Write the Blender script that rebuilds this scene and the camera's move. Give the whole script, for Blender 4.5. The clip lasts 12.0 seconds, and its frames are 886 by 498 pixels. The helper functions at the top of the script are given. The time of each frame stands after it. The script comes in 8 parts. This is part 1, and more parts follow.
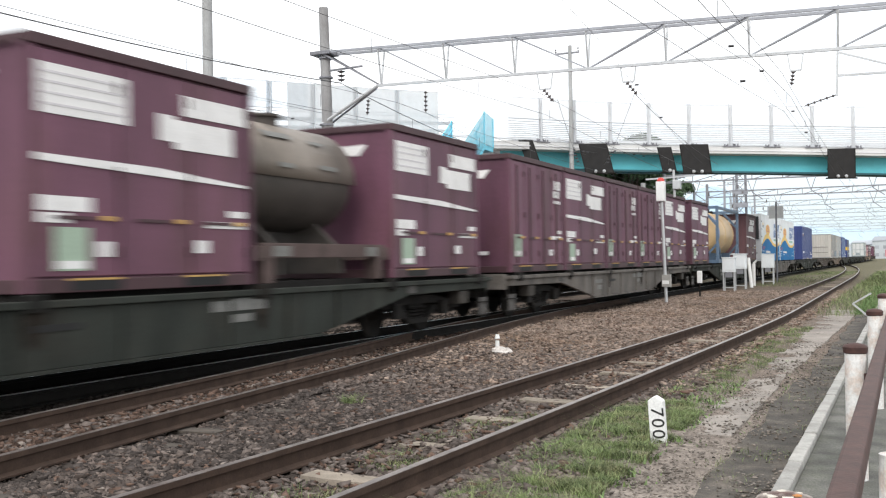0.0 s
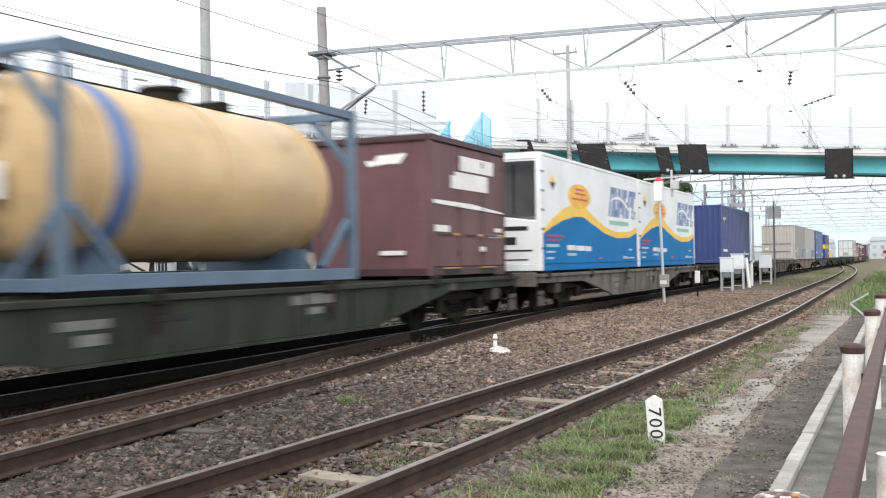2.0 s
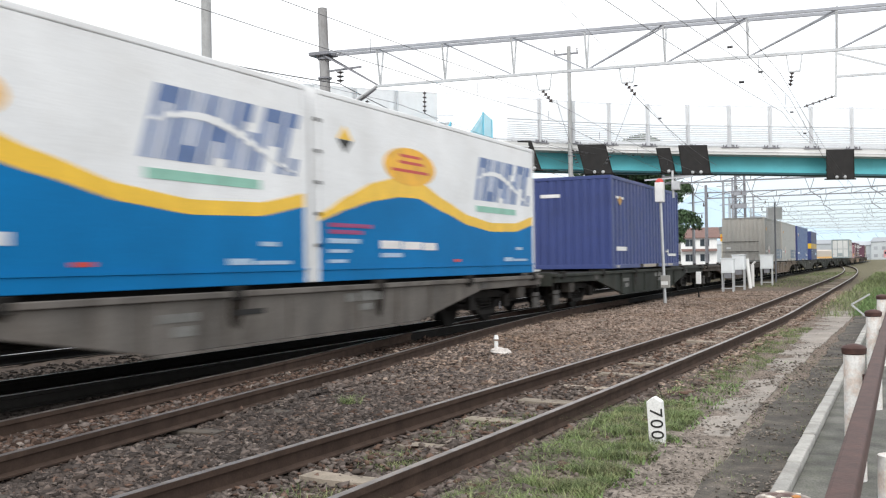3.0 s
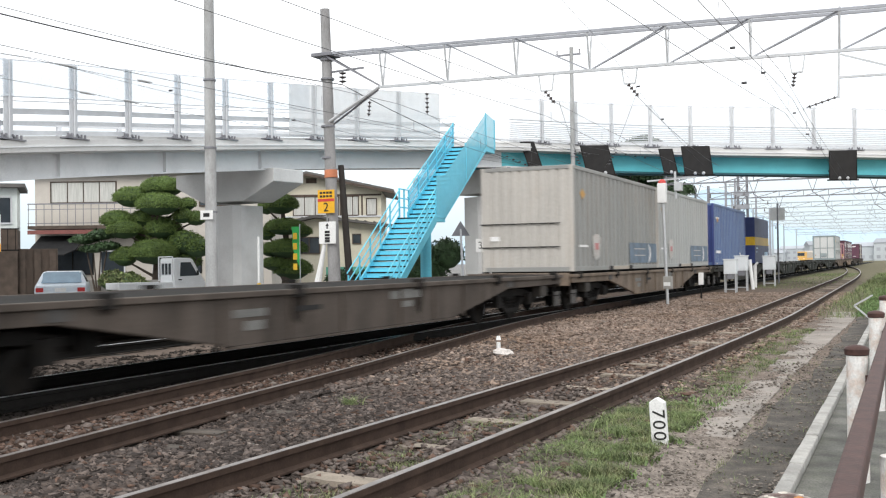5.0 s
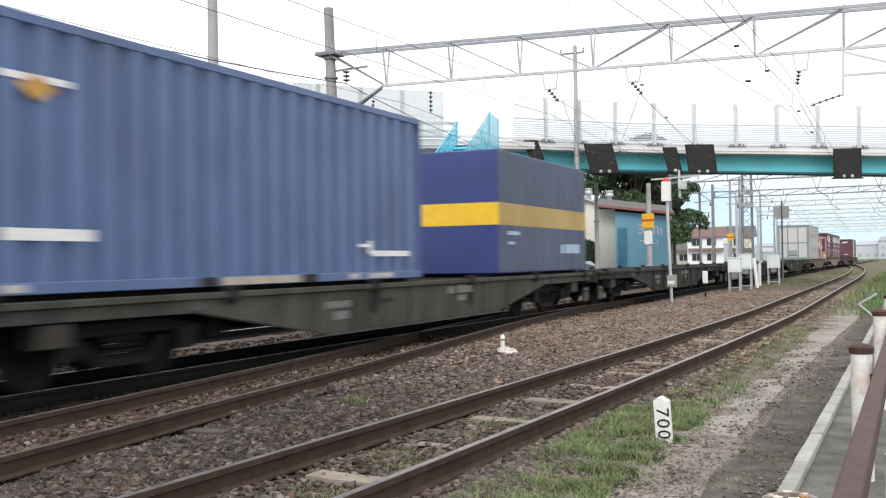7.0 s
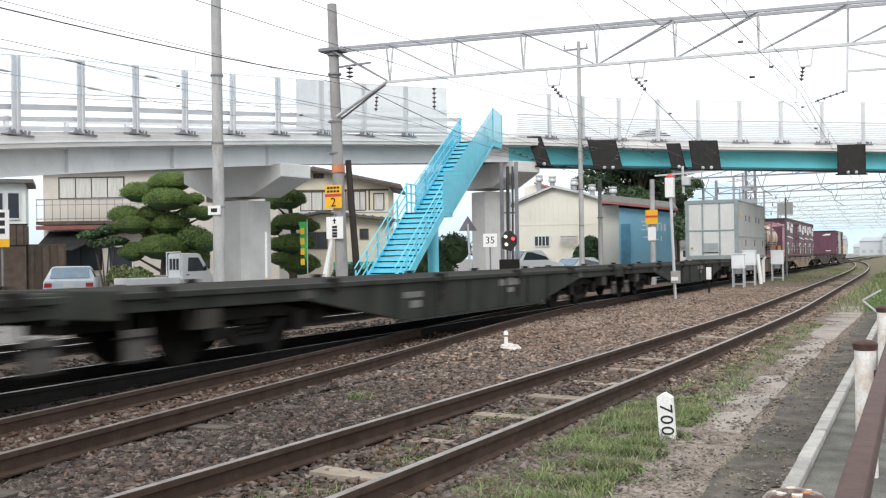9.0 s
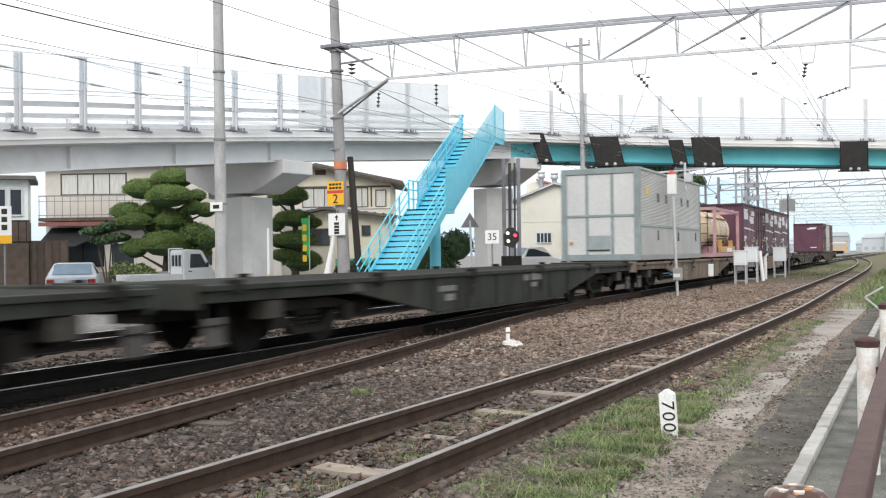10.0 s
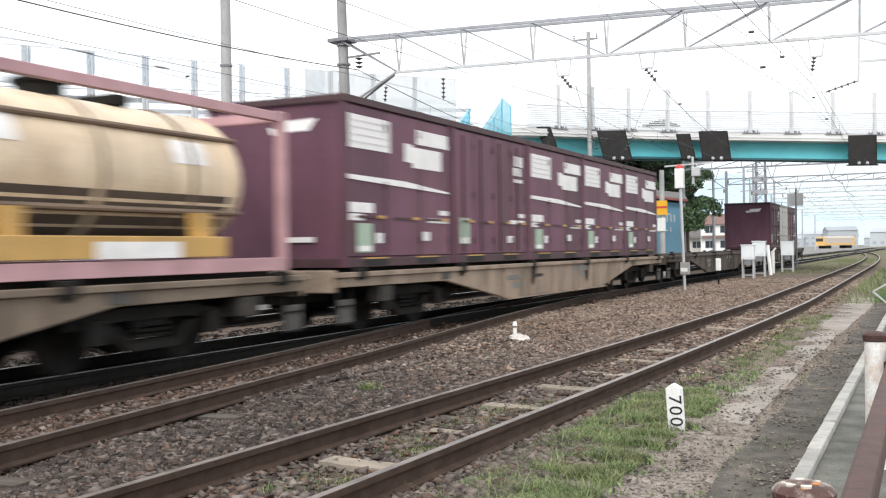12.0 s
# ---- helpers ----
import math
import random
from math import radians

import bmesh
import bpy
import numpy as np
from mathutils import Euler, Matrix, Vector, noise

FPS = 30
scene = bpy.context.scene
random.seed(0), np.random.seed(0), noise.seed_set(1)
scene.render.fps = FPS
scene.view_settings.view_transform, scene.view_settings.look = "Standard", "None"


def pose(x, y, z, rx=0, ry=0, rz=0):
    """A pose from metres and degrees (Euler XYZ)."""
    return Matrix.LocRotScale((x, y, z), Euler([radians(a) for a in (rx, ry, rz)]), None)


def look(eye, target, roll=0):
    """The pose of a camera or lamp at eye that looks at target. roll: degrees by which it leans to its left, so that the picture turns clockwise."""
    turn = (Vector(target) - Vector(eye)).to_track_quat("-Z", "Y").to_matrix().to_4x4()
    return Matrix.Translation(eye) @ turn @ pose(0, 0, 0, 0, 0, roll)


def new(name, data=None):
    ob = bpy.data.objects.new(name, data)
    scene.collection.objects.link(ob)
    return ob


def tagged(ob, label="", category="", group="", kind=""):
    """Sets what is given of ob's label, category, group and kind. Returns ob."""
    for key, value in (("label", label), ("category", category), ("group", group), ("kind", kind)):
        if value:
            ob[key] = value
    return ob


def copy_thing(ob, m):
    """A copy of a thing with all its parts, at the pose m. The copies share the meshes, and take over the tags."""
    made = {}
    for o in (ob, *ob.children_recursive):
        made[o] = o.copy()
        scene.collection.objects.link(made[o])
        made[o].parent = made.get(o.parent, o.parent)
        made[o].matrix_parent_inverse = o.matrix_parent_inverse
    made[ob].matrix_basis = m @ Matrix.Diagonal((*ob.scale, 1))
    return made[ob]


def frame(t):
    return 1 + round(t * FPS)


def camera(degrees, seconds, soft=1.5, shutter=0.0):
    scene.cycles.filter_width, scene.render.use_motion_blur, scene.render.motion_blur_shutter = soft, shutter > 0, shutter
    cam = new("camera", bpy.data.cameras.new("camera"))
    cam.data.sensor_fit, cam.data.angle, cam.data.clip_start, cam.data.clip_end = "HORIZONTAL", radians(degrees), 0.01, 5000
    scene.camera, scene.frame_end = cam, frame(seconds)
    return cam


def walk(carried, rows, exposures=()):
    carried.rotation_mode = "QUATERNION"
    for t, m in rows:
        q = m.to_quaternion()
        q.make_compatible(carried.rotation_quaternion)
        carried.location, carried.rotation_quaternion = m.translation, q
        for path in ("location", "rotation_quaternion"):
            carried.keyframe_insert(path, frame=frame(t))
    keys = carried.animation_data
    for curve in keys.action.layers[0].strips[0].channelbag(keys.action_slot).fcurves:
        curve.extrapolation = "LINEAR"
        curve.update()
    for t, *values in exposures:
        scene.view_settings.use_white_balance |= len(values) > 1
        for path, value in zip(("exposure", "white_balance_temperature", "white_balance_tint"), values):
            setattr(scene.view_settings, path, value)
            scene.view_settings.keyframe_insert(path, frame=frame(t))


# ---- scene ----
# ---------- camera ----------
cam = camera(47.06, 12.0, soft=1.2, shutter=0.42)
EYE = Vector((8.969, 0.0, 1.288))


def aim(yaw, pitch, roll):
    a, b = radians(yaw), radians(pitch)
    way = Vector((-math.sin(a) * math.cos(b), math.cos(a) * math.cos(b), math.sin(b)))
    return look(EYE, EYE + way * 10, roll)


AIMS = [(0, 24.452, .702, -.86), (.5, 24.401, .699, -.86), (1, 24.361, .690, -.85), (1.5, 24.313, .688, -.85),
        (2, 24.33, .693, -.84), (2.5, 24.364, .723, -.84), (3, 24.388, .74, -.83), (5, 24.521, .79, -.81),
        (5.5, 24.577, .789, -.81), (6, 24.649, .762, -.83), (6.5, 24.706, .739, -.86), (7, 24.74, .72, -.87),
        (9, 24.936, .512, -.87), (9.5, 24.985, .42, -.87), (10, 25.052, .323, -.84), (10.5, 25.133, .248, -.80),
        (11, 25.241, .180, -.80), (11.5, 25.335, .078, -.795), (12, 25.453, -.01, -.794)]
walk(cam, [(t, aim(a, b, c)) for t, a, b, c in AIMS], exposures=[(0, 0.15), (1, 0.23), (1.6, 0.30), (2.4, 0.24), (3.1, 0.10), (5, 0.10), (9, 0.12), (10.5, 0.17), (12, 0.28)])

# ---------- light: an overcast afternoon ----------
world = bpy.data.worlds.new("overcast_sky")
scene.world = world
world.use_nodes = True
wn, wl = world.node_tree.nodes, world.node_tree.links
sky = wn.new("ShaderNodeTexSky")
sky.sky_type, sky.sun_disc = "NISHITA", False
sky.sun_elevation, sky.sun_rotation = radians(52), radians(-150)
hazy = wn.new("ShaderNodeMix")
hazy.data_type = "RGBA"
hazy.inputs["Factor"].default_value = 0.93
scaled = wn.new("ShaderNodeMix")
scaled.data_type, scaled.blend_type = "RGBA", "MULTIPLY"
scaled.inputs["Factor"].default_value = 1.0
scaled.inputs["B"].default_value = (0.12, 0.12, 0.12, 1)
wl.new(sky.outputs[0], scaled.inputs["A"])
wl.new(scaled.outputs["Result"], hazy.inputs["A"])
cloud = wn.new("ShaderNodeTexNoise")
cloud.inputs["Scale"].default_value, cloud.inputs["Detail"].default_value = 2.2, 4
ramp = wn.new("ShaderNodeValToRGB")
ramp.color_ramp.elements[0].color, ramp.color_ramp.elements[1].color = (1.30, 1.36, 1.42, 1), (1.50, 1.50, 1.50, 1)
ramp.color_ramp.elements[0].position, ramp.color_ramp.elements[1].position = 0.35, 0.6
wl.new(cloud.outputs["Fac"], ramp.inputs[0])
# low haze: bluish near the horizon, white cloud above
wtc = wn.new("ShaderNodeTexCoord")
wsep = wn.new("ShaderNodeSeparateXYZ")
wl.new(wtc.outputs["Generated"], wsep.inputs[0])
low = wn.new("ShaderNodeMapRange")
low.inputs["From Min"].default_value, low.inputs["From Max"].default_value = 0.02, 0.17
wl.new(wsep.outputs["Z"], low.inputs["Value"])
layer = wn.new("ShaderNodeMix")
layer.data_type = "RGBA"
wl.new(low.outputs[0], layer.inputs["Factor"])
layer.inputs["A"].default_value = (0.76, 0.89, 0.96, 1)
wl.new(ramp.outputs[0], layer.inputs["B"])
wl.new(layer.outputs["Result"], hazy.inputs["B"])
back = wn["Background"]
back.inputs["Strength"].default_value = 1.0
wl.new(hazy.outputs["Result"], back.inputs["Color"])

sun = new("sun", bpy.data.lights.new("sun", "SUN"))
sun.data.energy, sun.data.angle, sun.data.color = 1.5, radians(25), (1.0, 0.97, 0.92)
sun.matrix_world = look((10, -32, 34), (0, 10, 0))


# ---------- materials ----------
def mat(name, color, rough=.7, metal=0.0, var=.18, scale=3.0, grain=.12, gscale=60.0, bump=.15, stain=None, stain_amount=.4, rand=0.0, spec=None, stretch=(1, 1, 1), island=0.0):
    """A surface of one base colour with blotches, grain, stains and fine relief in object space."""
    m = bpy.data.materials.new(name)
    m.use_nodes = True
    n, l = m.node_tree.nodes, m.node_tree.links
    b = n["Principled BSDF"]
    b.inputs["Roughness"].default_value, b.inputs["Metallic"].default_value = rough, metal
    if spec is not None:
        b.inputs["Specular IOR Level"].default_value = spec
    tc = n.new("ShaderNodeTexCoord")
    mp = n.new("ShaderNodeMapping")
    mp.inputs["Scale"].default_value = stretch
    l.new(tc.outputs["Object"], mp.inputs[0])
    big, fine = n.new("ShaderNodeTexNoise"), n.new("ShaderNodeTexNoise")
    for node, sc, det in ((big, scale, 5), (fine, gscale, 3)):
        node.inputs["Scale"].default_value, node.inputs["Detail"].default_value = sc, det
        l.new(mp.outputs[0], node.inputs["Vector"])

    def mul(a, lo, hi, src):
        r = n.new("ShaderNodeMapRange")
        r.inputs["From Min"].default_value, r.inputs["From Max"].default_value = .3, .7
        r.inputs["To Min"].default_value, r.inputs["To Max"].default_value = lo, hi
        l.new(src, r.inputs["Value"])
        x = n.new("ShaderNodeVectorMath")
        x.operation = "SCALE"
        l.new(a, x.inputs[0])
        l.new(r.outputs[0], x.inputs["Scale"])
        return x.outputs[0]

    rgb = n.new("ShaderNodeRGB")
    rgb.outputs[0].default_value = (*color, 1)
    out = rgb.outputs[0]
    if stain:
        mask = n.new("ShaderNodeTexNoise")
        mask.inputs["Scale"].default_value, mask.inputs["Detail"].default_value = scale * .8, 8
        mask.inputs["Roughness"].default_value = .7
        l.new(mp.outputs[0], mask.inputs["Vector"])
        r = n.new("ShaderNodeMapRange")
        r.inputs["From Min"].default_value, r.inputs["From Max"].default_value = .48, .72
        r.inputs["To Max"].default_value = stain_amount
        l.new(mask.outputs["Fac"], r.inputs["Value"])
        mx = n.new("ShaderNodeMix")
        mx.data_type = "RGBA"
        l.new(r.outputs[0], mx.inputs["Factor"])
        l.new(out, mx.inputs["A"])
        mx.inputs["B"].default_value = (*stain, 1)
        out = mx.outputs["Result"]
    out = mul(out, 1 - var, 1 + var, big.outputs["Fac"])
    out = mul(out, 1 - grain, 1 + grain, fine.outputs["Fac"])
    if rand or island:
        src = n.new("ShaderNodeNewGeometry").outputs["Random Per Island"] if island else n.new("ShaderNodeObjectInfo").outputs["Random"]
        k = island or rand
        r = n.new("ShaderNodeMapRange")
        r.inputs["To Min"].default_value, r.inputs["To Max"].default_value = 1 - k, 1 + k
        l.new(src, r.inputs["Value"])
        x = n.new("ShaderNodeVectorMath")
        x.operation = "SCALE"
        l.new(out, x.inputs[0])
        l.new(r.outputs[0], x.inputs["Scale"])
        out = x.outputs[0]
    l.new(out, b.inputs["Base Color"])
    if bump:
        bp = n.new("ShaderNodeBump")
        bp.inputs["Strength"].default_value, bp.inputs["Distance"].default_value = bump, .01
        l.new(fine.outputs["Fac"], bp.inputs["Height"])
        l.new(bp.outputs[0], b.inputs["Normal"])
    return m


def glow(name, color, strength):
    m = bpy.data.materials.new(name)
    m.use_nodes = True
    b = m.node_tree.nodes["Principled BSDF"]
    b.inputs["Base Color"].default_value = (*color, 1)
    b.inputs["Emission Color"].default_value, b.inputs["Emission Strength"].default_value = (*color, 1), strength
    return m


def sheet(name, color, alpha, rough=.4):
    """A thin translucent plastic or mesh panel."""
    m = mat(name, color, rough, var=.05, bump=0)
    m.node_tree.nodes["Principled BSDF"].inputs["Alpha"].default_value = alpha
    return m


MAROON = mat("maroon_paint", (.128, .055, .084), .55, var=.22, scale=1.6, stain=(.085, .042, .040), stain_amount=.7, rand=.22, bump=.05, spec=.3, stretch=(1, 1, .3))
MAROON_BROWN = mat("brownish_maroon_paint", (.140, .070, .078), .6, var=.22, scale=1.6, stain=(.08, .045, .040), stain_amount=.7, bump=.05, spec=.3, stretch=(1, 1, .3))
MAROON_DARK = mat("dark_maroon_edge", (.055, .022, .028), .6, stain=(.05, .03, .025))
WHITE_DECAL = mat("white_marking", (.78, .77, .76), .5, var=.08, stain=(.5, .47, .45), stain_amount=.35, bump=0)
GREEN_DECAL = mat("pale_green_label", (.34, .44, .34), .5, var=.1, bump=0)
YELLOW = mat("yellow_paint", (.80, .50, .03), .5, var=.1, bump=.03)
STEEL_DARK = mat("dark_dirty_steel", (.018, .017, .016), .85, stain=(.04, .030, .023), rand=.15, spec=.12)
WAGON_GREEN = mat("dark_green_grey_wagon_paint", (.033, .037, .032), .75, var=.36, scale=2.0, stain=(.042, .036, .029), stain_amount=.7, spec=.15, stretch=(1, 1, .4), grain=.2)
WAGON_MID = mat("mid_grey_green_wagon_paint", (.066, .066, .058), .75, var=.36, scale=2.0, stain=(.06, .052, .043), stain_amount=.7, spec=.15, stretch=(1, 1, .4), grain=.2)
WAGON_BROWN = mat("brown_grey_wagon_paint", (.092, .076, .065), .75, var=.36, scale=2.0, stain=(.06, .047, .038), stain_amount=.7, spec=.15, stretch=(1, 1, .4), grain=.2)
WAGON_PALE = mat("pale_tan_wagon_paint", (.29, .225, .175), .75, var=.36, scale=2.0, stain=(.19, .14, .105), stain_amount=.7, spec=.2, stretch=(1, 1, .4), grain=.2)
WAGON_TAN = mat("tan_grey_wagon_paint", (.185, .145, .112), .75, var=.36, scale=2.0, stain=(.10, .075, .058), stain_amount=.8, spec=.2, stretch=(1, 1, .4), grain=.2)
WAGON_GREY = mat("weathered_grey_wagon_paint", (.135, .123, .112), .75, var=.36, scale=2.0, stain=(.085, .070, .058), stain_amount=.8, spec=.2, stretch=(1, 1, .4), grain=.2)
BLACK = mat("black_void", (.012, .012, .012), .8, bump=0)
CONT_GREY = mat("grey_container_paint", (.27, .27, .258), .5, var=.12, scale=.8, stain=(.28, .24, .20), stain_amount=.6, stretch=(1, 1, .25))
CONT_MID = mat("mid_grey_container_paint", (.37, .375, .365), .5, var=.10, scale=.8, stain=(.33, .30, .27), stain_amount=.5, stretch=(1, 1, .25))
CONT_LIGHT = mat("pale_grey_container_paint", (.47, .445, .41), .5, var=.14, scale=.8, stain=(.42, .34, .27), stain_amount=.6, stretch=(1, 1, .25))
BLUE = mat("blue_container_paint", (.088, .142, .29), .45, var=.12, scale=.8, stain=(.07, .085, .16), stain_amount=.5, bump=.04)
NAVY = mat("navy_container_paint", (.035, .055, .19), .45, var=.12, scale=.8, stain=(.03, .04, .10), stain_amount=.4, bump=.04)
REEFER_WHITE = mat("white_reefer_panel", (.80, .81, .82), .4, var=.06, scale=1, stain=(.5, .47, .43), stain_amount=.3, bump=.02)
REEFER_BLUE = mat("bright_blue_livery", (.002, .160, .41), .6, var=.12, scale=1, bump=.02, spec=.12)
REEFER_YELLOW = mat("yellow_livery_band", (.85, .52, .03), .4, var=.08, bump=.02)
LOGO_BLUE = mat("blue_livery_bars", (.10, .17, .36), .45, bump=0)
DULL_ORANGE = mat("faded_orange_sticker", (.50, .27, .06), .6, bump=0)
LOGO_ORANGE = mat("orange_livery_oval", (.80, .42, .02), .45, bump=0)
RED = mat("red_paint", (.55, .05, .04), .45, var=.1, bump=.02)
TANK_TAN = mat("tan_tank_paint", (.60, .42, .22), .4, var=.12, scale=1.2, stain=(.38, .25, .14), stain_amount=.6, bump=.04)
TANK_PALE = mat("pale_insulated_tank", (.66, .53, .38), .45, var=.2, scale=1.6, stain=(.30, .20, .12), stain_amount=.85, stretch=(1, 1, .5))
TANK_DARK = mat("dirty_grey_tank", (.060, .050, .043), .7, var=.2, stain=(.03, .026, .022), stain_amount=.7)
FRAME_BLUE = mat("blue_grey_frame", (.10, .155, .23), .5, var=.12, stain=(.07, .08, .09))
FRAME_PINK = mat("faded_red_frame", (.46, .27, .29), .55, var=.14, stain=(.30, .17, .16))
ALU = mat("ribbed_aluminium", (.60, .605, .595), .5, .1, var=.10, scale=.7, stain=(.42, .40, .37), stain_amount=.4, stretch=(1, 1, .35))
ALU_LOW = mat("dull_aluminium_panel", (.43, .425, .415), .55, .05, var=.12, scale=1.0, stain=(.30, .285, .26), stain_amount=.6, stretch=(1, 1, .4))
ALU_FRAME = mat("grey_green_end_frame", (.24, .285, .29), .55, var=.14, stain=(.20, .20, .19), stain_amount=.5)
ALU_END = mat("pale_green_grey_end", (.29, .335, .34), .5, var=.12, stain=(.33, .33, .30), stain_amount=.5)
CONCRETE = mat("weathered_concrete", (.34, .33, .31), .85, var=.14, scale=.9, stain=(.24, .22, .2), stain_amount=.5)
PALE_CONCRETE = mat("pale_concrete", (.66, .655, .645), .8, var=.10, scale=.5, stain=(.36, .34, .32), stain_amount=.4)
GIRDER_GREY = mat("pale_grey_girder_paint", (.78, .79, .80), .5, var=.06, scale=.5, stain=(.42, .43, .44), stain_amount=.4)
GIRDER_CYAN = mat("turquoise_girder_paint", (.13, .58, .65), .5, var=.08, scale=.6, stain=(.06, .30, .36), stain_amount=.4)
# turquoise again, darkened for the shade under the girders
GIRDER_SHADE = mat("shaded_turquoise_girder_paint", (.03, .13, .16), .55, var=.1, scale=.6)
STAIR_CYAN = mat("light_blue_stair_paint", (.16, .62, .78), .45, var=.07, scale=1, stain=(.12, .45, .58), stain_amount=.3)
STAIR_NET = sheet("light_blue_safety_net", (.22, .68, .82), .52)
GALV = mat("galvanised_steel", (.52, .53, .54), .4, .35, var=.12, scale=2)
GALV_DARK = mat("dark_galvanised_steel", (.22, .22, .24), .5, .3, var=.15)
POLE_GREY = mat("weathered_grey_pole", (.40, .405, .405), .8, var=.16, scale=3, stain=(.20, .18, .165), stain_amount=.7, stretch=(1, 1, .3))
POLE_DARK = mat("dark_weathered_pole", (.28, .275, .275), .8, var=.16, scale=3, stain=(.13, .115, .105), stain_amount=.7, stretch=(1, 1, .3))
GALV_MID = mat("mid_grey_galvanised_steel", (.33, .34, .37), .45, .2, var=.15, scale=2)
RAILING = mat("pale_grey_railing_paint", (.60, .615, .64), .5, var=.06)
PANEL_CLEAR = sheet("translucent_noise_panel", (.88, .90, .92), .40)
PANEL_MESH = sheet("pale_blue_fence_sheet", (.78, .86, .93), .28)
PANEL_SOLID = sheet("milky_windbreak_panel", (.70, .71, .72), .55)
WIRE = mat("dark_wire", (.07, .07, .075), .5, .3, bump=0)
INSULATOR = mat("brown_porcelain", (.10, .085, .085), .3, bump=0)
BOARD_BLACK = mat("black_shield_board", (.027, .026, .026), .7, var=.2, stain=(.035, .03, .027), spec=.2)
RAIL_RUST = mat("rusty_rail_side", (.060, .040, .031), .9, spec=.15, var=.25, scale=6, stain=(.05, .034, .028), stain_amount=.7)
RAIL_OILY = mat("black_oily_rail_side", (.014, .013, .012), .8, var=.2, scale=6, spec=.12)
# oily stone, darkened further for the shade under the train
STONE_OILY_SHADED = mat("oily_shaded_stone", (.040, .034, .030), .95, var=.1, scale=.6, island=.5, bump=.3, spec=.1)
RAIL_TOP = mat("worn_rail_head", (.26, .23, .215), .36, .6, var=.25, scale=4, stain=(.13, .09, .07), stain_amount=.6)
RAIL_BRIGHT = mat("polished_rail_head", (.68, .68, .69), .42, .75, var=.1, scale=4)
SLEEPER = mat("old_wooden_sleeper", (.060, .050, .042), .9, var=.3, scale=5, stain=(.16, .13, .10), rand=.25, stretch=(.4, 2, 1))
SLEEPER_PALE = mat("pale_dusty_sleeper", (.29, .25, .205), .95, spec=.1, var=.25, scale=5, stain=(.22, .18, .15), stain_amount=.6, rand=.2)
STONE = mat("ballast_stone", (.128, .105, .094), .95, var=.15, scale=.5, stain=(.105, .070, .052), stain_amount=.6, island=.55, bump=0, spec=.12)
STONE_BROWN = mat("brown_ballast_stone", (.245, .190, .156), .95, var=.18, scale=.4, stain=(.20, .128, .082), stain_amount=.8, island=.5, bump=0, spec=.12)
RUST = mat("rusted_steel", (.060, .026, .021), .7, var=.3, scale=12, stain=(.06, .03, .024), stain_amount=.8)
RUST_CAP = mat("rusty_cap_with_flakes", (.075, .030, .023), .6, var=.3, scale=14, stain=(.62, .57, .50), stain_amount=.9)
RUST_WHITE = mat("flaking_white_paint", (.74, .73, .71), .6, var=.06, scale=6, stain=(.42, .20, .08), stain_amount=.75)
GRASS = mat("grass_blades", (.140, .185, .070), .8, var=.35, scale=4, stain=(.26, .22, .13), stain_amount=.8, island=.6, bump=0)
GRASS_GREEN = mat("lush_grass_blades", (.10, .19, .05), .8, var=.25, scale=1.5, island=.4, bump=0)
LEAF = mat("pine_needle_green", (.130, .195, .050), .8, var=.25, scale=1.5, island=.22, bump=0)
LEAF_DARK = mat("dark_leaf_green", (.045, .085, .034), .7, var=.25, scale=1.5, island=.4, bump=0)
BARK = mat("grey_bark", (.09, .07, .055), .9, var=.3, scale=6)
PLASTER = mat("cream_plaster", (.66, .62, .50), .85, var=.08, scale=.5, stain=(.40, .37, .32), stain_amount=.5)
PLASTER_GREY = mat("grey_beige_plaster", (.56, .52, .47), .85, var=.08, scale=.5, stain=(.34, .31, .28), stain_amount=.5)
SHED_WHITE = mat("off_white_corrugated_sheet", (.70, .68, .61), .6, var=.07, scale=.4, stain=(.42, .36, .30), stain_amount=.4)
SHED_BLUE = mat("sky_blue_corrugated_sheet", (.26, .54, .72), .6, var=.08, scale=.4, stain=(.25, .38, .45), stain_amount=.4)
ROOF_TILE = mat("dark_grey_roof_tile", (.11, .105, .10), .7, var=.2, scale=2, stain=(.07, .065, .06))
ROOF_RED = mat("red_metal_roof", (.40, .15, .14), .6, var=.15, scale=1)
WOOD_DARK = mat("dark_stained_wood", (.085, .062, .048), .8, var=.3, scale=3)
GLASS_DARK = mat("dark_window_glass", (.04, .05, .06), .08, var=.1, bump=0)
# the sky's reflection is put into this glass as a pale blue colour
SKY_GLASS = mat("sky_reflection_car_glass", (.22, .33, .43), .1, var=.1, bump=0)
CURTAIN = mat("white_curtain", (.55, .55, .52), .8, var=.15, scale=4, stretch=(4, 4, .3))
CAR_WHITE = mat("white_car_paint", (.84, .85, .86), .25, var=.03, bump=0)
CAR_SILVER = mat("silver_car_paint", (.62, .68, .74), .3, .1, var=.03, bump=0)
RUBBER = mat("black_rubber", (.02, .02, .02), .8, bump=0)
TAILLIGHT = mat("red_tail_lens", (.45, .02, .02), .25, bump=0)
SIGN_WHITE = mat("white_sign_face", (.78, .78, .77), .5, var=.05, bump=0)
SIGN_BLACK = mat("black_lettering", (.015, .015, .015), .6, bump=0)
SIGN_ORANGE = mat("orange_sign_face", (.80, .43, .02), .5, var=.06, bump=0)
BANNER_GREEN = mat("green_banner_cloth", (.04, .42, .10), .7, var=.12, bump=0)
SIGNAL_RED = glow("red_signal_lamp", (1.0, .05, .08), 3.0)
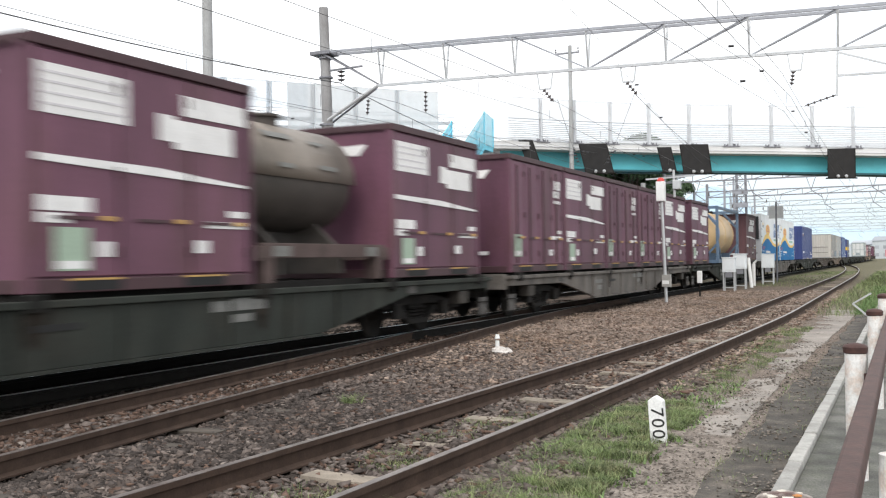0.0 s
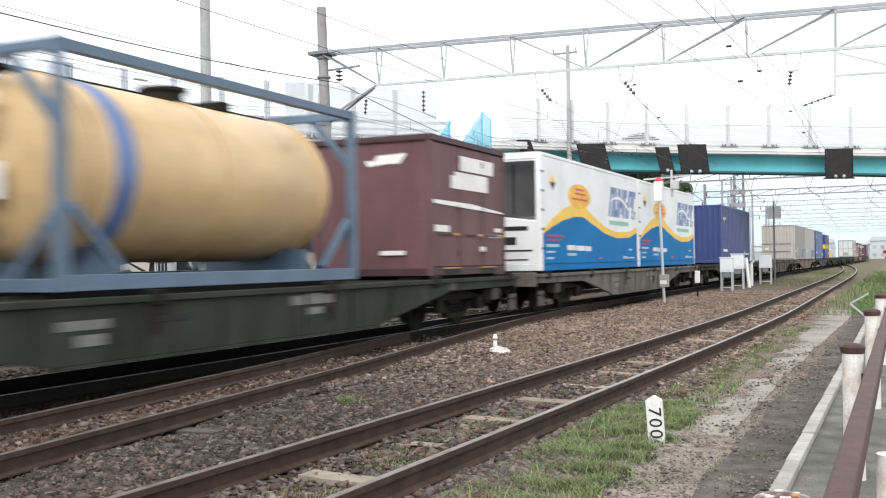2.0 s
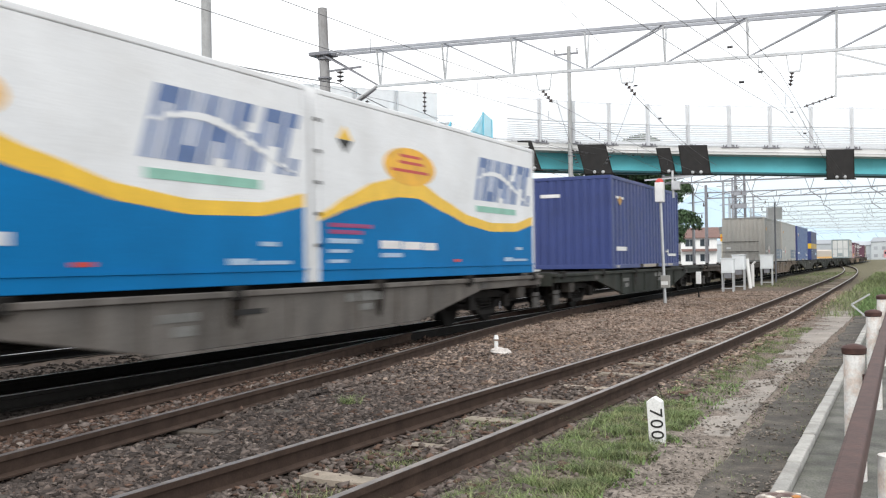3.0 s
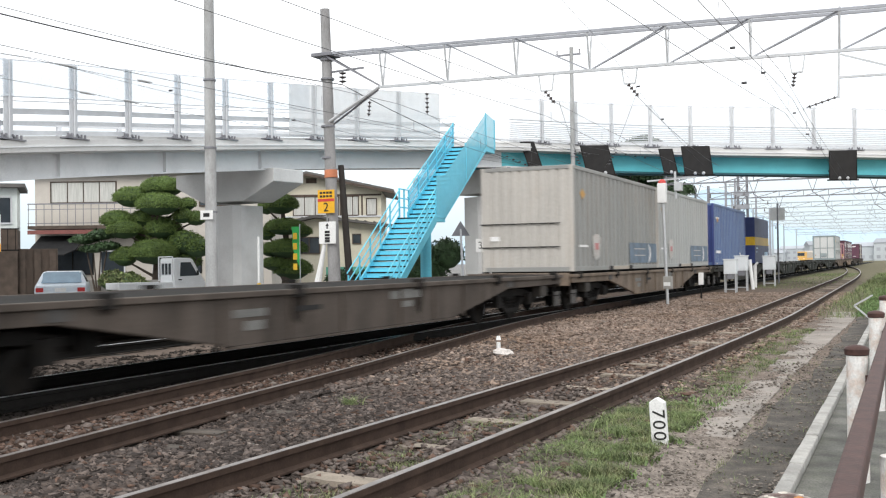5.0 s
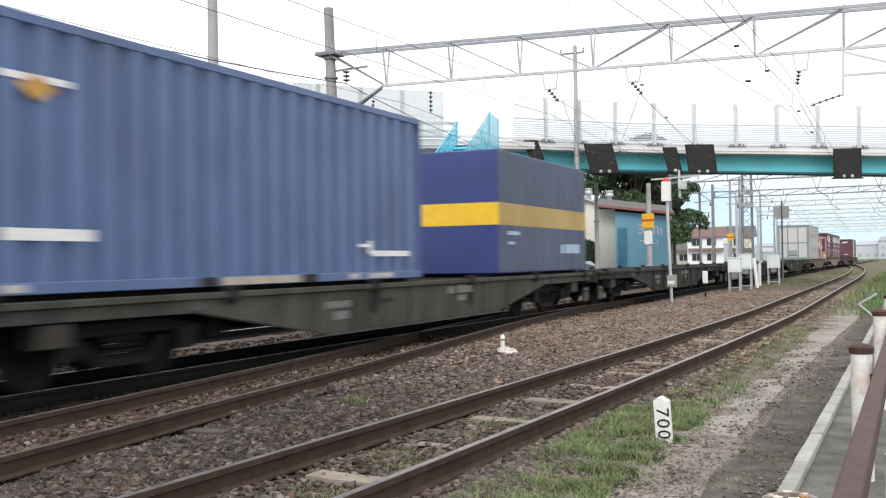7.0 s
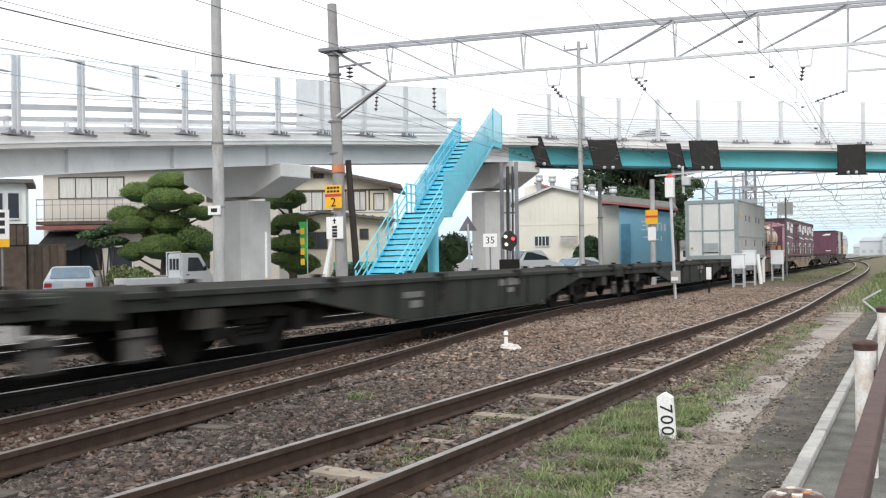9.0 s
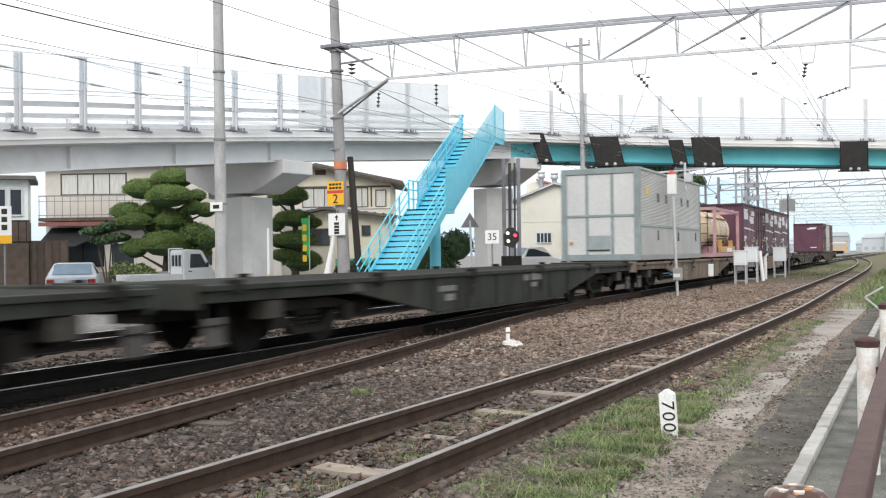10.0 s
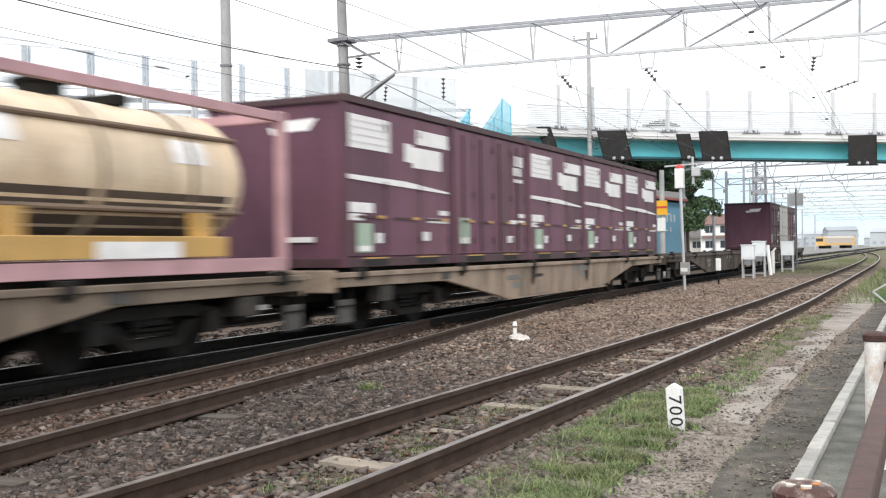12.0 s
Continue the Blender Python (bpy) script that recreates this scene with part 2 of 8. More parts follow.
SIGNAL_WHITE = glow("white_signal_lamp", (1.0, .9, .7), 2.0)
# distance haze is mixed into these base colours, the air has none
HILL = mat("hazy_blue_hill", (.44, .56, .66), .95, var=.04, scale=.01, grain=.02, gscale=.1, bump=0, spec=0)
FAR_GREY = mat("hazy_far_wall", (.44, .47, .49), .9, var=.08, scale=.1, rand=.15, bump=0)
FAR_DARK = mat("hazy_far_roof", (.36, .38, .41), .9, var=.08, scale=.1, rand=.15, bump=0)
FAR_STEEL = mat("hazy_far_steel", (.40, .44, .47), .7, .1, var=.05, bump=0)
TRAIN_ORANGE = mat("orange_railcar_paint", (.72, .42, .12), .5, var=.05, bump=0)
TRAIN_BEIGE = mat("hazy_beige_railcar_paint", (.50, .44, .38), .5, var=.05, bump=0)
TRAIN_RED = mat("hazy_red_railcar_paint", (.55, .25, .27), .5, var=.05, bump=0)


def ground_material():
    """Ballast between the tracks, dirt and grass beside them, asphalt on the road side."""
    m = mat("ballast_and_dirt", (.078, .064, .056), .97, var=.22, scale=.9, grain=.45, gscale=26, bump=.8, stain=(.10, .066, .050), stain_amount=.7, spec=.1)
    n, l = m.node_tree.nodes, m.node_tree.links
    b = n["Principled BSDF"]
    base = b.inputs["Base Color"].links[0].from_socket
    tc = n.new("ShaderNodeTexCoord")
    sep = n.new("ShaderNodeSeparateXYZ")
    l.new(tc.outputs["Object"], sep.inputs[0])
    wob = n.new("ShaderNodeTexNoise")
    wob.inputs["Scale"].default_value, wob.inputs["Detail"].default_value = .6, 6
    l.new(tc.outputs["Object"], wob.inputs["Vector"])

    def zone(axis, lo, hi, wobble, color, amount):
        nonlocal base
        add = n.new("ShaderNodeMath")
        add.operation = "MULTIPLY_ADD"
        l.new(wob.outputs["Fac"], add.inputs[0])
        add.inputs[1].default_value = wobble
        l.new(sep.outputs[axis], add.inputs[2])
        r = n.new("ShaderNodeMapRange")
        r.inputs["From Min"].default_value, r.inputs["From Max"].default_value = lo, hi
        r.inputs["To Max"].default_value = amount
        l.new(add.outputs[0], r.inputs["Value"])
        mx = n.new("ShaderNodeMix")
        mx.data_type = "RGBA"
        l.new(r.outputs[0], mx.inputs["Factor"])
        l.new(base, mx.inputs["A"])
        mx.inputs["B"].default_value = (*color, 1)
        base = mx.outputs["Result"]

    # oil-dark ground at the main line, with the train's shade put in
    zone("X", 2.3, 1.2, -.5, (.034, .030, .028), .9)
    zone("X", 7.0, 7.6, 1.2, (.255, .220, .192), .92)
    zone("Y", 9, 17, 5, (.165, .126, .102), .75)
    zone("Y", 50, 90, 10, (.13, .15, .07), .4)
    zone("X", -6.5, -8.5, -2, (.22, .215, .21), .95)
    for sc, lo, hi in ((5.0, .72, 1.25), (38.0, .62, 1.38)):
        tex = n.new("ShaderNodeTexNoise")
        tex.inputs["Scale"].default_value, tex.inputs["Detail"].default_value = sc, 6
        l.new(tc.outputs["Object"], tex.inputs["Vector"])
        r = n.new("ShaderNodeMapRange")
        r.inputs["From Min"].default_value, r.inputs["From Max"].default_value = .3, .7
        r.inputs["To Min"].default_value, r.inputs["To Max"].default_value = lo, hi
        l.new(tex.outputs["Fac"], r.inputs["Value"])
        x = n.new("ShaderNodeVectorMath")
        x.operation = "SCALE"
        l.new(base, x.inputs[0])
        l.new(r.outputs[0], x.inputs["Scale"])
        base = x.outputs[0]
    l.new(base, b.inputs["Base Color"])
    return m


GROUND = ground_material()


# ---------- mesh helpers ----------
class Shape:
    """Collects the faces of one mesh."""

    def __init__(self):
        self.v, self.f = [], []

    def add(self, vs, fs):
        k = len(self.v)
        self.v.extend(tuple(p) for p in vs)
        self.f.extend(tuple(i + k for i in q) for q in fs)
        return self

    def box(self, x0, y0, z0, x1, y1, z1):
        vs = [(x, y, z) for z in (z0, z1) for y in (y0, y1) for x in (x0, x1)]
        return self.add(vs, [(0, 2, 3, 1), (4, 5, 7, 6), (0, 1, 5, 4), (2, 6, 7, 3), (0, 4, 6, 2), (1, 3, 7, 5)])

    def bar(self, a, b, w, h=None):
        """A square bar from a to b."""
        a, b = Vector(a), Vector(b)
        d = (b - a).normalized()
        side = d.cross(Vector((0, 0, 1)))
        side = side.normalized() if side.length > .01 else Vector((1, 0, 0))
        up = side.cross(d)
        s, u = side * w / 2, up * (h or w) / 2
        vs = [p + i * s + j * u for p in (a, b) for i, j in ((-1, -1), (1, -1), (1, 1), (-1, 1))]
        return self.add(vs, [(3, 2, 1, 0), (4, 5, 6, 7), (0, 1, 5, 4), (1, 2, 6, 5), (2, 3, 7, 6), (3, 0, 4, 7)])

    def tube(self, a, b, r, r2=None, n=10, cap=True):
        a, b = Vector(a), Vector(b)
        r2 = r if r2 is None else r2
        d = (b - a).normalized()
        s = d.cross(Vector((0, 0, 1)))
        s = s.normalized() if s.length > .01 else Vector((1, 0, 0))
        u = s.cross(d)
        ring = [(math.cos(2 * math.pi * i / n), math.sin(2 * math.pi * i / n)) for i in range(n)]
        vs = [a + (s * c + u * e) * r for c, e in ring] + [b + (s * c + u * e) * r2 for c, e in ring]
        fs = [(i, (i + 1) % n, n + (i + 1) % n, n + i) for i in range(n)]
        if cap:
            fs += [tuple(reversed(range(n))), tuple(range(n, 2 * n))]
        return self.add(vs, fs)

    def extrude(self, outline, x0, x1, axis="x"):
        """A flat outline pushed from x0 to x1 along an axis; outline in the other two axes, in order."""
        def put(c, p):
            return {"x": (c, p[0], p[1]), "y": (p[0], c, p[1]), "z": (p[0], p[1], c)}[axis]
        n = len(outline)
        vs = [put(c, p) for c in (x0, x1) for p in outline]
        fs = [(i, (i + 1) % n, n + (i + 1) % n, n + i) for i in range(n)] + [tuple(reversed(range(n))), tuple(range(n, 2 * n))]
        return self.add(vs, fs)

    def sweep(self, path, normals, profile, closed=True):
        """A profile of (side, up) pairs along a path."""
        n = len(profile)
        vs = [(p[0] + q[0] * s, p[1] + q[1] * s, p[2] + z) for p, q in zip(path, normals) for s, z in profile]
        m = n if closed else n - 1
        fs = [(i * n + j, i * n + (j + 1) % n, (i + 1) * n + (j + 1) % n, (i + 1) * n + j) for i in range(len(path) - 1) for j in range(m)]
        if closed:
            fs += [tuple(range(n)), tuple(reversed(range((len(path) - 1) * n, len(path) * n)))]
        return self.add(vs, fs)

    def pipe(self, pts, r, n=5):
        """One unbroken round line through many points."""
        pts = [Vector(p) for p in pts]
        k = len(self.v)
        for i, p in enumerate(pts):
            d = (pts[min(i + 1, len(pts) - 1)] - pts[max(i - 1, 0)]).normalized()
            s = d.cross(Vector((0, 0, 1))).normalized()
            u = s.cross(d)
            self.v += [tuple(p + (s * math.cos(2 * math.pi * j / n) + u * math.sin(2 * math.pi * j / n)) * r) for j in range(n)]
        self.f += [(k + i * n + j, k + i * n + (j + 1) % n, k + (i + 1) * n + (j + 1) % n, k + (i + 1) * n + j) for i in range(len(pts) - 1) for j in range(n)]
        return self

    def lathe(self, rings, centre, axis="z", n=16):
        """Rings of (radius, height) round an axis."""
        vs = []
        for r, h in rings:
            for i in range(n):
                a = 2 * math.pi * i / n
                c, s = r * math.cos(a), r * math.sin(a)
                p = {"z": (c, s, h), "y": (c, h, s), "x": (h, c, s)}[axis]
                vs.append((p[0] + centre[0], p[1] + centre[1], p[2] + centre[2]))
        fs = [(k * n + i, k * n + (i + 1) % n, (k + 1) * n + (i + 1) % n, (k + 1) * n + i) for k in range(len(rings) - 1) for i in range(n)]
        fs += [tuple(reversed(range(n))), tuple(range((len(rings) - 1) * n, len(rings) * n))]
        return self.add(vs, fs)

    def mesh(self, name, material, smooth=False):
        me = bpy.data.meshes.new(name)
        me.from_pydata(self.v, [], self.f)
        bm = bmesh.new()
        bm.from_mesh(me)
        bmesh.ops.recalc_face_normals(bm, faces=bm.faces)
        bm.to_mesh(me)
        bm.free()
        me.materials.append(material)
        if smooth:
            me.polygons.foreach_set("use_smooth", [True] * len(me.polygons))
            me.set_sharp_from_angle(angle=radians(40))
        return me


def part(name, shape, material, parent, label="", bevel=0.0, smooth=False):
    ob = new(name, shape.mesh(name, material, smooth))
    ob.parent = parent
    if label:
        ob["label"] = label
    if bevel:
        b = ob.modifiers.new("bevel", "BEVEL")
        b.width, b.segments, b.limit_method = bevel, 2, "ANGLE"
    return ob


def thing(name, m, label, category, group="", kind=""):
    ob = new(name)
    ob.empty_display_size = .2
    ob.matrix_world = m
    return tagged(ob, label, category, group, kind)


def solo(name, shape, material, label, category="", group="", kind="", bevel=0.0, smooth=False):
    ob = new(name, shape.mesh(name, material, smooth))
    if bevel:
        b = ob.modifiers.new("bevel", "BEVEL")
        b.width, b.segments, b.limit_method = bevel, 2, "ANGLE"
    return tagged(ob, label, category, group, kind)


def words(name, text, size, material, parent, m, label=""):
    """Raised lettering in the built-in font, turned into a mesh."""
    cu = bpy.data.curves.new(name, "FONT")
    cu.body, cu.size, cu.extrude = text, size, .002
    cu.align_x, cu.align_y = "CENTER", "CENTER"
    tmp = bpy.data.objects.new(name, cu)
    me = bpy.data.meshes.new_from_object(tmp)
    bpy.data.objects.remove(tmp)
    me.materials.append(material)
    ob = new(name, me)
    ob.parent, ob.matrix_local = parent, m
    if label:
        ob["label"] = label
    return ob


def side_face(x, y, z):
    """The pose of lettering on a face that looks towards +x."""
    return pose(x, y, z, 90, 0, 90)


def spline(points, step):
    """Even points along a smooth curve through the control points."""
    ps = [Vector(p) for p in points]
    ps = [2 * ps[0] - ps[1]] + ps + [2 * ps[-1] - ps[-2]]
    out = []
    for a, b, c, d in zip(ps, ps[1:], ps[2:], ps[3:]):
        k = max(2, int((c - b).length / step))
        for i in range(k):
            t = i / k
            out.append(.5 * (2 * b + (c - a) * t + (2 * a - 5 * b + 4 * c - d) * t * t + (3 * b - a - 3 * c + d) * t ** 3))
    return out + [ps[-2]]


def rights(path):
    """Unit vectors to the right of a path, in plan."""
    out = []
    for i in range(len(path)):
        d = path[min(i + 1, len(path) - 1)] - path[max(i - 1, 0)]
        out.append(Vector((d.y, -d.x, 0)).normalized())
    return out
# ---------- ground ----------
def track_bed(x, y):
    z = -.17
    if x > 7.0:
        z -= min(.03, (x - 7.0) * .05)
    if x < -6:
        z -= .02
    if 3 < x < 4.6 and y < 40:
        z -= .03
    return z


def build_ground():
    xs = sorted(set([-1500, -800, -400, -200, -120, -80, -50, -30, -20, -14] + [round(-10 + .5 * i, 2) for i in range(21)] + [round(.5 + .12 * i, 2) for i in range(92)] + [12, 14, 18, 25, 40, 70, 120, 250, 500, 1500]))
    ys = sorted(set([-300, -100, -40, -20, -10, -4, 0] + [round(1 + .15 * i, 2) for i in range(150)] + [24 + .5 * i for i in range(60)] + [55, 60, 70, 85, 100, 130, 170, 220, 300, 450, 700, 1100, 1800, 3000]))
    s = Shape()
    for y in ys:
        for x in xs:
            z = track_bed(x, y)
            if -8 < x < 9 and 0 < y < 55:
                z += .035 * noise.noise((x * 1.3, y * 1.3, 0)) + .02 * noise.noise((x * 5, y * 5, 3)) + .012 * noise.noise((x * 13, y * 13, 5))
            s.v.append((x, y, z))
    n = len(xs)
    s.f = [(j * n + i, j * n + i + 1, (j + 1) * n + i + 1, (j + 1) * n + i) for j in range(len(ys) - 1) for i in range(n - 1)]
    return solo("ground", s, GROUND, "brown grey ballast, dirt and weedy ground round the tracks", "ground", kind="structure", smooth=True)


build_ground()

# ---------- tracks ----------
HALF = .5335 + .0325
HEAD = [(-.0325, 0), (-.0325, -.035), (-.009, -.045), (-.009, -.125), (-.0625, -.14), (-.0625, -.153), (.0625, -.153), (.0625, -.14), (.009, -.125), (.009, -.045), (.0325, -.035), (.0325, 0)]


def rail_line(name, path, top, label, side=None):
    s, t = Shape(), Shape()
    ns = rights(path)
    s.sweep(path, ns, HEAD)
    t.sweep([p + Vector((0, 0, .002)) for p in path], ns, [(-.027, 0), (-.027, .002), (.027, .002), (.027, 0)])
    ob = tagged(new(name, s.mesh(name, side or RAIL_RUST)), label, "rail", "rails of the tracks", "structure")
    part("running_surface", t, top, ob, "worn steel running surface")
    return ob


MAIN_X = .1


def near_x(y):
    """Centre line of the siding, which bends gently away."""
    return 5.45 + .55 * math.sin(min(1, max(0, (y - 3) / 24)) * math.pi * .5) - max(0, y - 24) * .0115 - max(0, y - 60) ** 2 * .0004


def branch_x(y):
    """Centre line of the track that leaves the main line towards the viewer."""
    d = max(0, 33.3 - y)
    if d < 15.3:
        return MAIN_X + .00415 * d * d
    if d < 22.3:
        return MAIN_X + .971 + (d - 15.3) * .14
    return MAIN_X + 1.951 + (d - 22.3) * .112


YS = [-12 + 1.0 * i for i in range(52)] + [40 + 4 * i for i in range(66)]
MAIN = [Vector((MAIN_X, y, 0)) for y in YS]
FAR = [Vector((-3.75, y, 0)) for y in YS]
SIDING = [Vector((near_x(y), y, 0)) for y in YS if y < 210]
BRANCH = [Vector((branch_x(y), y, 0)) for y in YS if y < 33.5]


def shifted(path, d):
    return [p + n * d for p, n in zip(path, rights(path))]


def track_shape(path, tops, label, side=None):
    for sgn, top in zip((-1, 1), tops):
        rail_line("rail", shifted(path, sgn * HALF), top, label, side)


track_shape(MAIN, (RAIL_BRIGHT, RAIL_BRIGHT), "dark steel rail of the main line with a bright head", RAIL_OILY)
track_shape(FAR, (RAIL_BRIGHT, RAIL_BRIGHT), "dark steel rail of the far main line", RAIL_OILY)
track_shape(SIDING, (RAIL_TOP, RAIL_TOP), "brown rusty rail of the siding")
for yard in (9.5, 13.4, 17.2):
    track_shape([Vector((yard - (y - 120) * .012, y, -.04)) for y in range(112, 330, 12)], (RAIL_TOP, RAIL_TOP), "brown rail of a distant yard track")
track_shape(BRANCH, (RAIL_TOP, RAIL_TOP), "brown rusty rail of the branch at the points")

SLEEPER_MESHES = {}


def sleepers(path, step, name, bed, half_length, pale_every=0):
    """Sleepers across a track, as pieces of its bed."""
    total, acc, k = 0, 0, 0
    for a, b in zip(path, path[1:]):
        seg = b - a
        while acc < seg.length:
            p = a + seg * (acc / seg.length)
            pale = pale_every and k % pale_every == 0 and (p.y < 14 or random.random() < .5)
            key = (name, bool(pale))
            if key not in SLEEPER_MESHES:
                h0 = -.36 if pale else -half_length
                h1 = .30 if pale else half_length
                s = Shape().extrude([(h0, -.10), (h0 * .4, -.125), (h1 * .5, -.105), (h1, -.12), (h1, .07), (h1 * .4, .10), (h0 * .3, .085), (h0, .105)], -.10, 0, "z")
                SLEEPER_MESHES[key] = s.mesh(name, SLEEPER_PALE if pale else SLEEPER)
            ob = new(name, SLEEPER_MESHES[key])
            ob.parent = bed
            lift = -.150 + (.004 if pale else -.022) + random.uniform(-.012, .006)
            ob.matrix_local = pose(p.x + random.uniform(-.03, .03), p.y, lift, random.uniform(-.8, .8), random.uniform(-.2, 1.6), math.degrees(-math.atan2(seg.x, seg.y)) + random.uniform(-1.5, 1.5))
            acc += step
            k += 1
        acc -= seg.length
    return k


def ballast_bed(name, x0, x1, y0, y1, label):
    s = Shape().box(x0, y0, -.34, x1, y1, -.30)
    return solo(name, s, GROUND, label, "track bed", kind="structure")


bed_siding = ballast_bed("track_bed_siding", 4.4, 7.0, -8, 60, "buried bed of the siding with old wooden sleepers")
sleepers([p for p in SIDING if 2 <= p.y < 75], .66, "sleeper", bed_siding, 1.02, 2)
bed_branch = ballast_bed("track_bed_branch", 1.2, 4.2, -2, 29, "buried bed of the branch track with dark sleepers")
sleepers([p for p in BRANCH if 1 < p.y < 30], .66, "sleeper", bed_branch, 1.02)
bed_main = ballast_bed("track_bed_main", -1.1, 1.1, -8, 90, "buried bed of the main line with dark sleepers")
sleepers([p for p in MAIN if 3 < p.y < 80], .62, "sleeper", bed_main, 1.0)
bed_far = ballast_bed("track_bed_far", -5, -2.6, -8, 90, "buried bed of the far main line with dark sleepers")
sleepers([p for p in FAR if 6 < p.y < 70], .62, "sleeper", bed_far, 1.0)


def scatter_stones(name, count, seed, place, r0, r1, label, m=None):
    """Loose stones with sharp faces, thousands in one mesh."""
    rng = np.random.default_rng(seed)
    base = np.array([(1, 0, 0), (-1, 0, 0), (0, 1, 0), (0, -1, 0), (0, 0, 1), (0, 0, -1)], float)
    tri = np.array([(0, 2, 4), (2, 1, 4), (1, 3, 4), (3, 0, 4), (2, 0, 5), (1, 2, 5), (3, 1, 5), (0, 3, 5)])
    pos = place(rng, count)
    count = len(pos)
    size = rng.uniform(r0, r1, count)
    v = base[None] * rng.uniform(.55, 1.25, (count, 6, 1)) + rng.uniform(-.45, .45, (count, 6, 3))
    v *= rng.uniform(.55, 1.35, (count, 1, 3))
    a = rng.uniform(0, 6.28, (count, 3))
    for i, j, k in ((0, 1, 0), (1, 2, 1), (0, 2, 2)):
        c, s = np.cos(a[:, k])[:, None], np.sin(a[:, k])[:, None]
        p, q = v[:, :, i].copy(), v[:, :, j].copy()
        v[:, :, i], v[:, :, j] = c * p - s * q, s * p + c * q
    v *= size[:, None, None] * np.array([1.25, 1.1, .62])
    v += pos[:, None, :]
    f = tri[None] + (np.arange(count) * 6)[:, None, None]
    me = bpy.data.meshes.new(name)
    me.vertices.add(count * 6)
    me.vertices.foreach_set("co", v.ravel())
    me.loops.add(count * 24)
    me.loops.foreach_set("vertex_index", f.ravel())
    me.polygons.add(count * 8)
    me.polygons.foreach_set("loop_start", np.arange(0, count * 24, 3))
    me.update(calc_edges=True)
    me.validate()
    me.materials.append(m or STONE)
    return tagged(new(name, me), label, "ballast", kind="stuff")


def bed_height(x, y):
    return np.array([track_bed(a, b) + .035 * noise.noise((a * 1.3, b * 1.3, 0)) + .02 * noise.noise((a * 5, b * 5, 3)) for a, b in zip(x, y)])


def ballast_places(rng, count, far=False):
    y = (11 + 34 * rng.random(count) ** 1.25) if far else 3.5 + 15 * rng.random(count) ** 1.35
    blend = np.clip((y - 10.5) / 7 + rng.normal(0, .18, count), 0, 1)
    pick = rng.random(count) < (blend if far else 1 - blend)
    x = rng.uniform(1.05, 7.05, count)
    clear = np.abs(np.abs(x - np.array([near_x(b) for b in y])) - HALF) > .06
    inside = (np.abs(x - np.array([near_x(b) for b in y])) < .5) & (rng.random(count) < .72)
    edge = np.array([max(1.05, branch_x(b) - HALF - .04) for b in y])
    within = (np.abs(x - np.array([branch_x(b) for b in y])) < HALF + .02) & (rng.random(count) < .8)
    keep = pick & (x > edge) & clear & ~inside & ~within & ((x < 6.75) | (rng.random(count) < .45 * np.clip((7.0 - x) / .25, 0, 1)))
    x, y = x[keep], y[keep]
    return np.stack([x, y, bed_height(x, y) + rng.uniform(-.004, .016, len(x))], 1)


scatter_stones("ballast_stones", 105000, 4, ballast_places, .015, .046, "loose dark grey brown ballast stones between the tracks")
scatter_stones("brown_ballast_stones", 85000, 5, lambda r, n: ballast_places(r, n, True), .018, .052, "loose lighter brown ballast stones farther along the tracks", STONE_BROWN)


def few_places(rng, count):
    y = 3.6 + 30 * rng.random(count) ** 1.6
    x = rng.uniform(1.2, 6.9, count)
    keep = np.abs(np.abs(x - np.array([near_x(b) for b in y])) - HALF) > .07
    x, y = x[keep], y[keep]
    return np.stack([x, y, bed_height(x, y) + rng.uniform(.004, .022, len(x))], 1)


scatter_stones("pale_ballast_stones", 3200, 21, few_places, .015, .046, "pale tan stones among the ballast", mat("pale_tan_stone", (.20, .17, .15), .95, var=.15, scale=20, island=.35, bump=0, spec=.12))
scatter_stones("rusty_ballast_stones", 9000, 22, few_places, .015, .045, "rust-stained reddish stones among the ballast", mat("rusty_red_stone", (.125, .082, .064), .95, var=.15, scale=20, island=.45, bump=0, spec=.12))


def branch_places(rng, count):
    y = 4.6 + 22 * rng.random(count) ** 1.4
    mid = np.array([branch_x(b) for b in y])
    x = mid + rng.uniform(-HALF + .09, HALF - .09, count)
    return np.stack([x, y, bed_height(x, y) + rng.uniform(-.012, .012, len(x))], 1)


scatter_stones("rusty_track_stones", 15000, 23, branch_places, .014, .044, "dark rust-brown stones between the branch rails", mat("rust_dark_stone", (.098, .066, .052), .95, var=.3, scale=3, island=.6, bump=0, spec=.1))


def oily_shaded_places(rng, count):
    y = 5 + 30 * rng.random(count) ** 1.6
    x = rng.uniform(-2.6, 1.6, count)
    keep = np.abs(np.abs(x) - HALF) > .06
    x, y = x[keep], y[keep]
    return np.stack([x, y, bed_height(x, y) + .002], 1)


scatter_stones("oily_ballast_stones", 16000, 6, oily_shaded_places, .02, .045, "oily ballast stones under the main line, darkened for shade", STONE_OILY_SHADED)


# extra darker stones put the near-left shade into the ballast colour
def shade_places(rng, count):
    y = 3.6 + 6.5 * rng.random(count) ** 1.2
    x = np.array([branch_x(b) for b in y]) + HALF + .1 + rng.random(count) ** 1.3 * 1.6
    keep = x < np.array([near_x(b) for b in y]) - HALF - .12
    x, y = x[keep], y[keep]
    return np.stack([x, y, bed_height(x, y) + rng.uniform(.0, .018, len(x))], 1)


scatter_stones("sooty_ballast_stones", 15000, 25, shade_places, .015, .044, "dark brown ballast stones beside the branch rail, coloured for shade", mat("shade_brown_stone", (.066, .055, .050), .95, var=.15, scale=2, island=.5, bump=0, spec=.12))


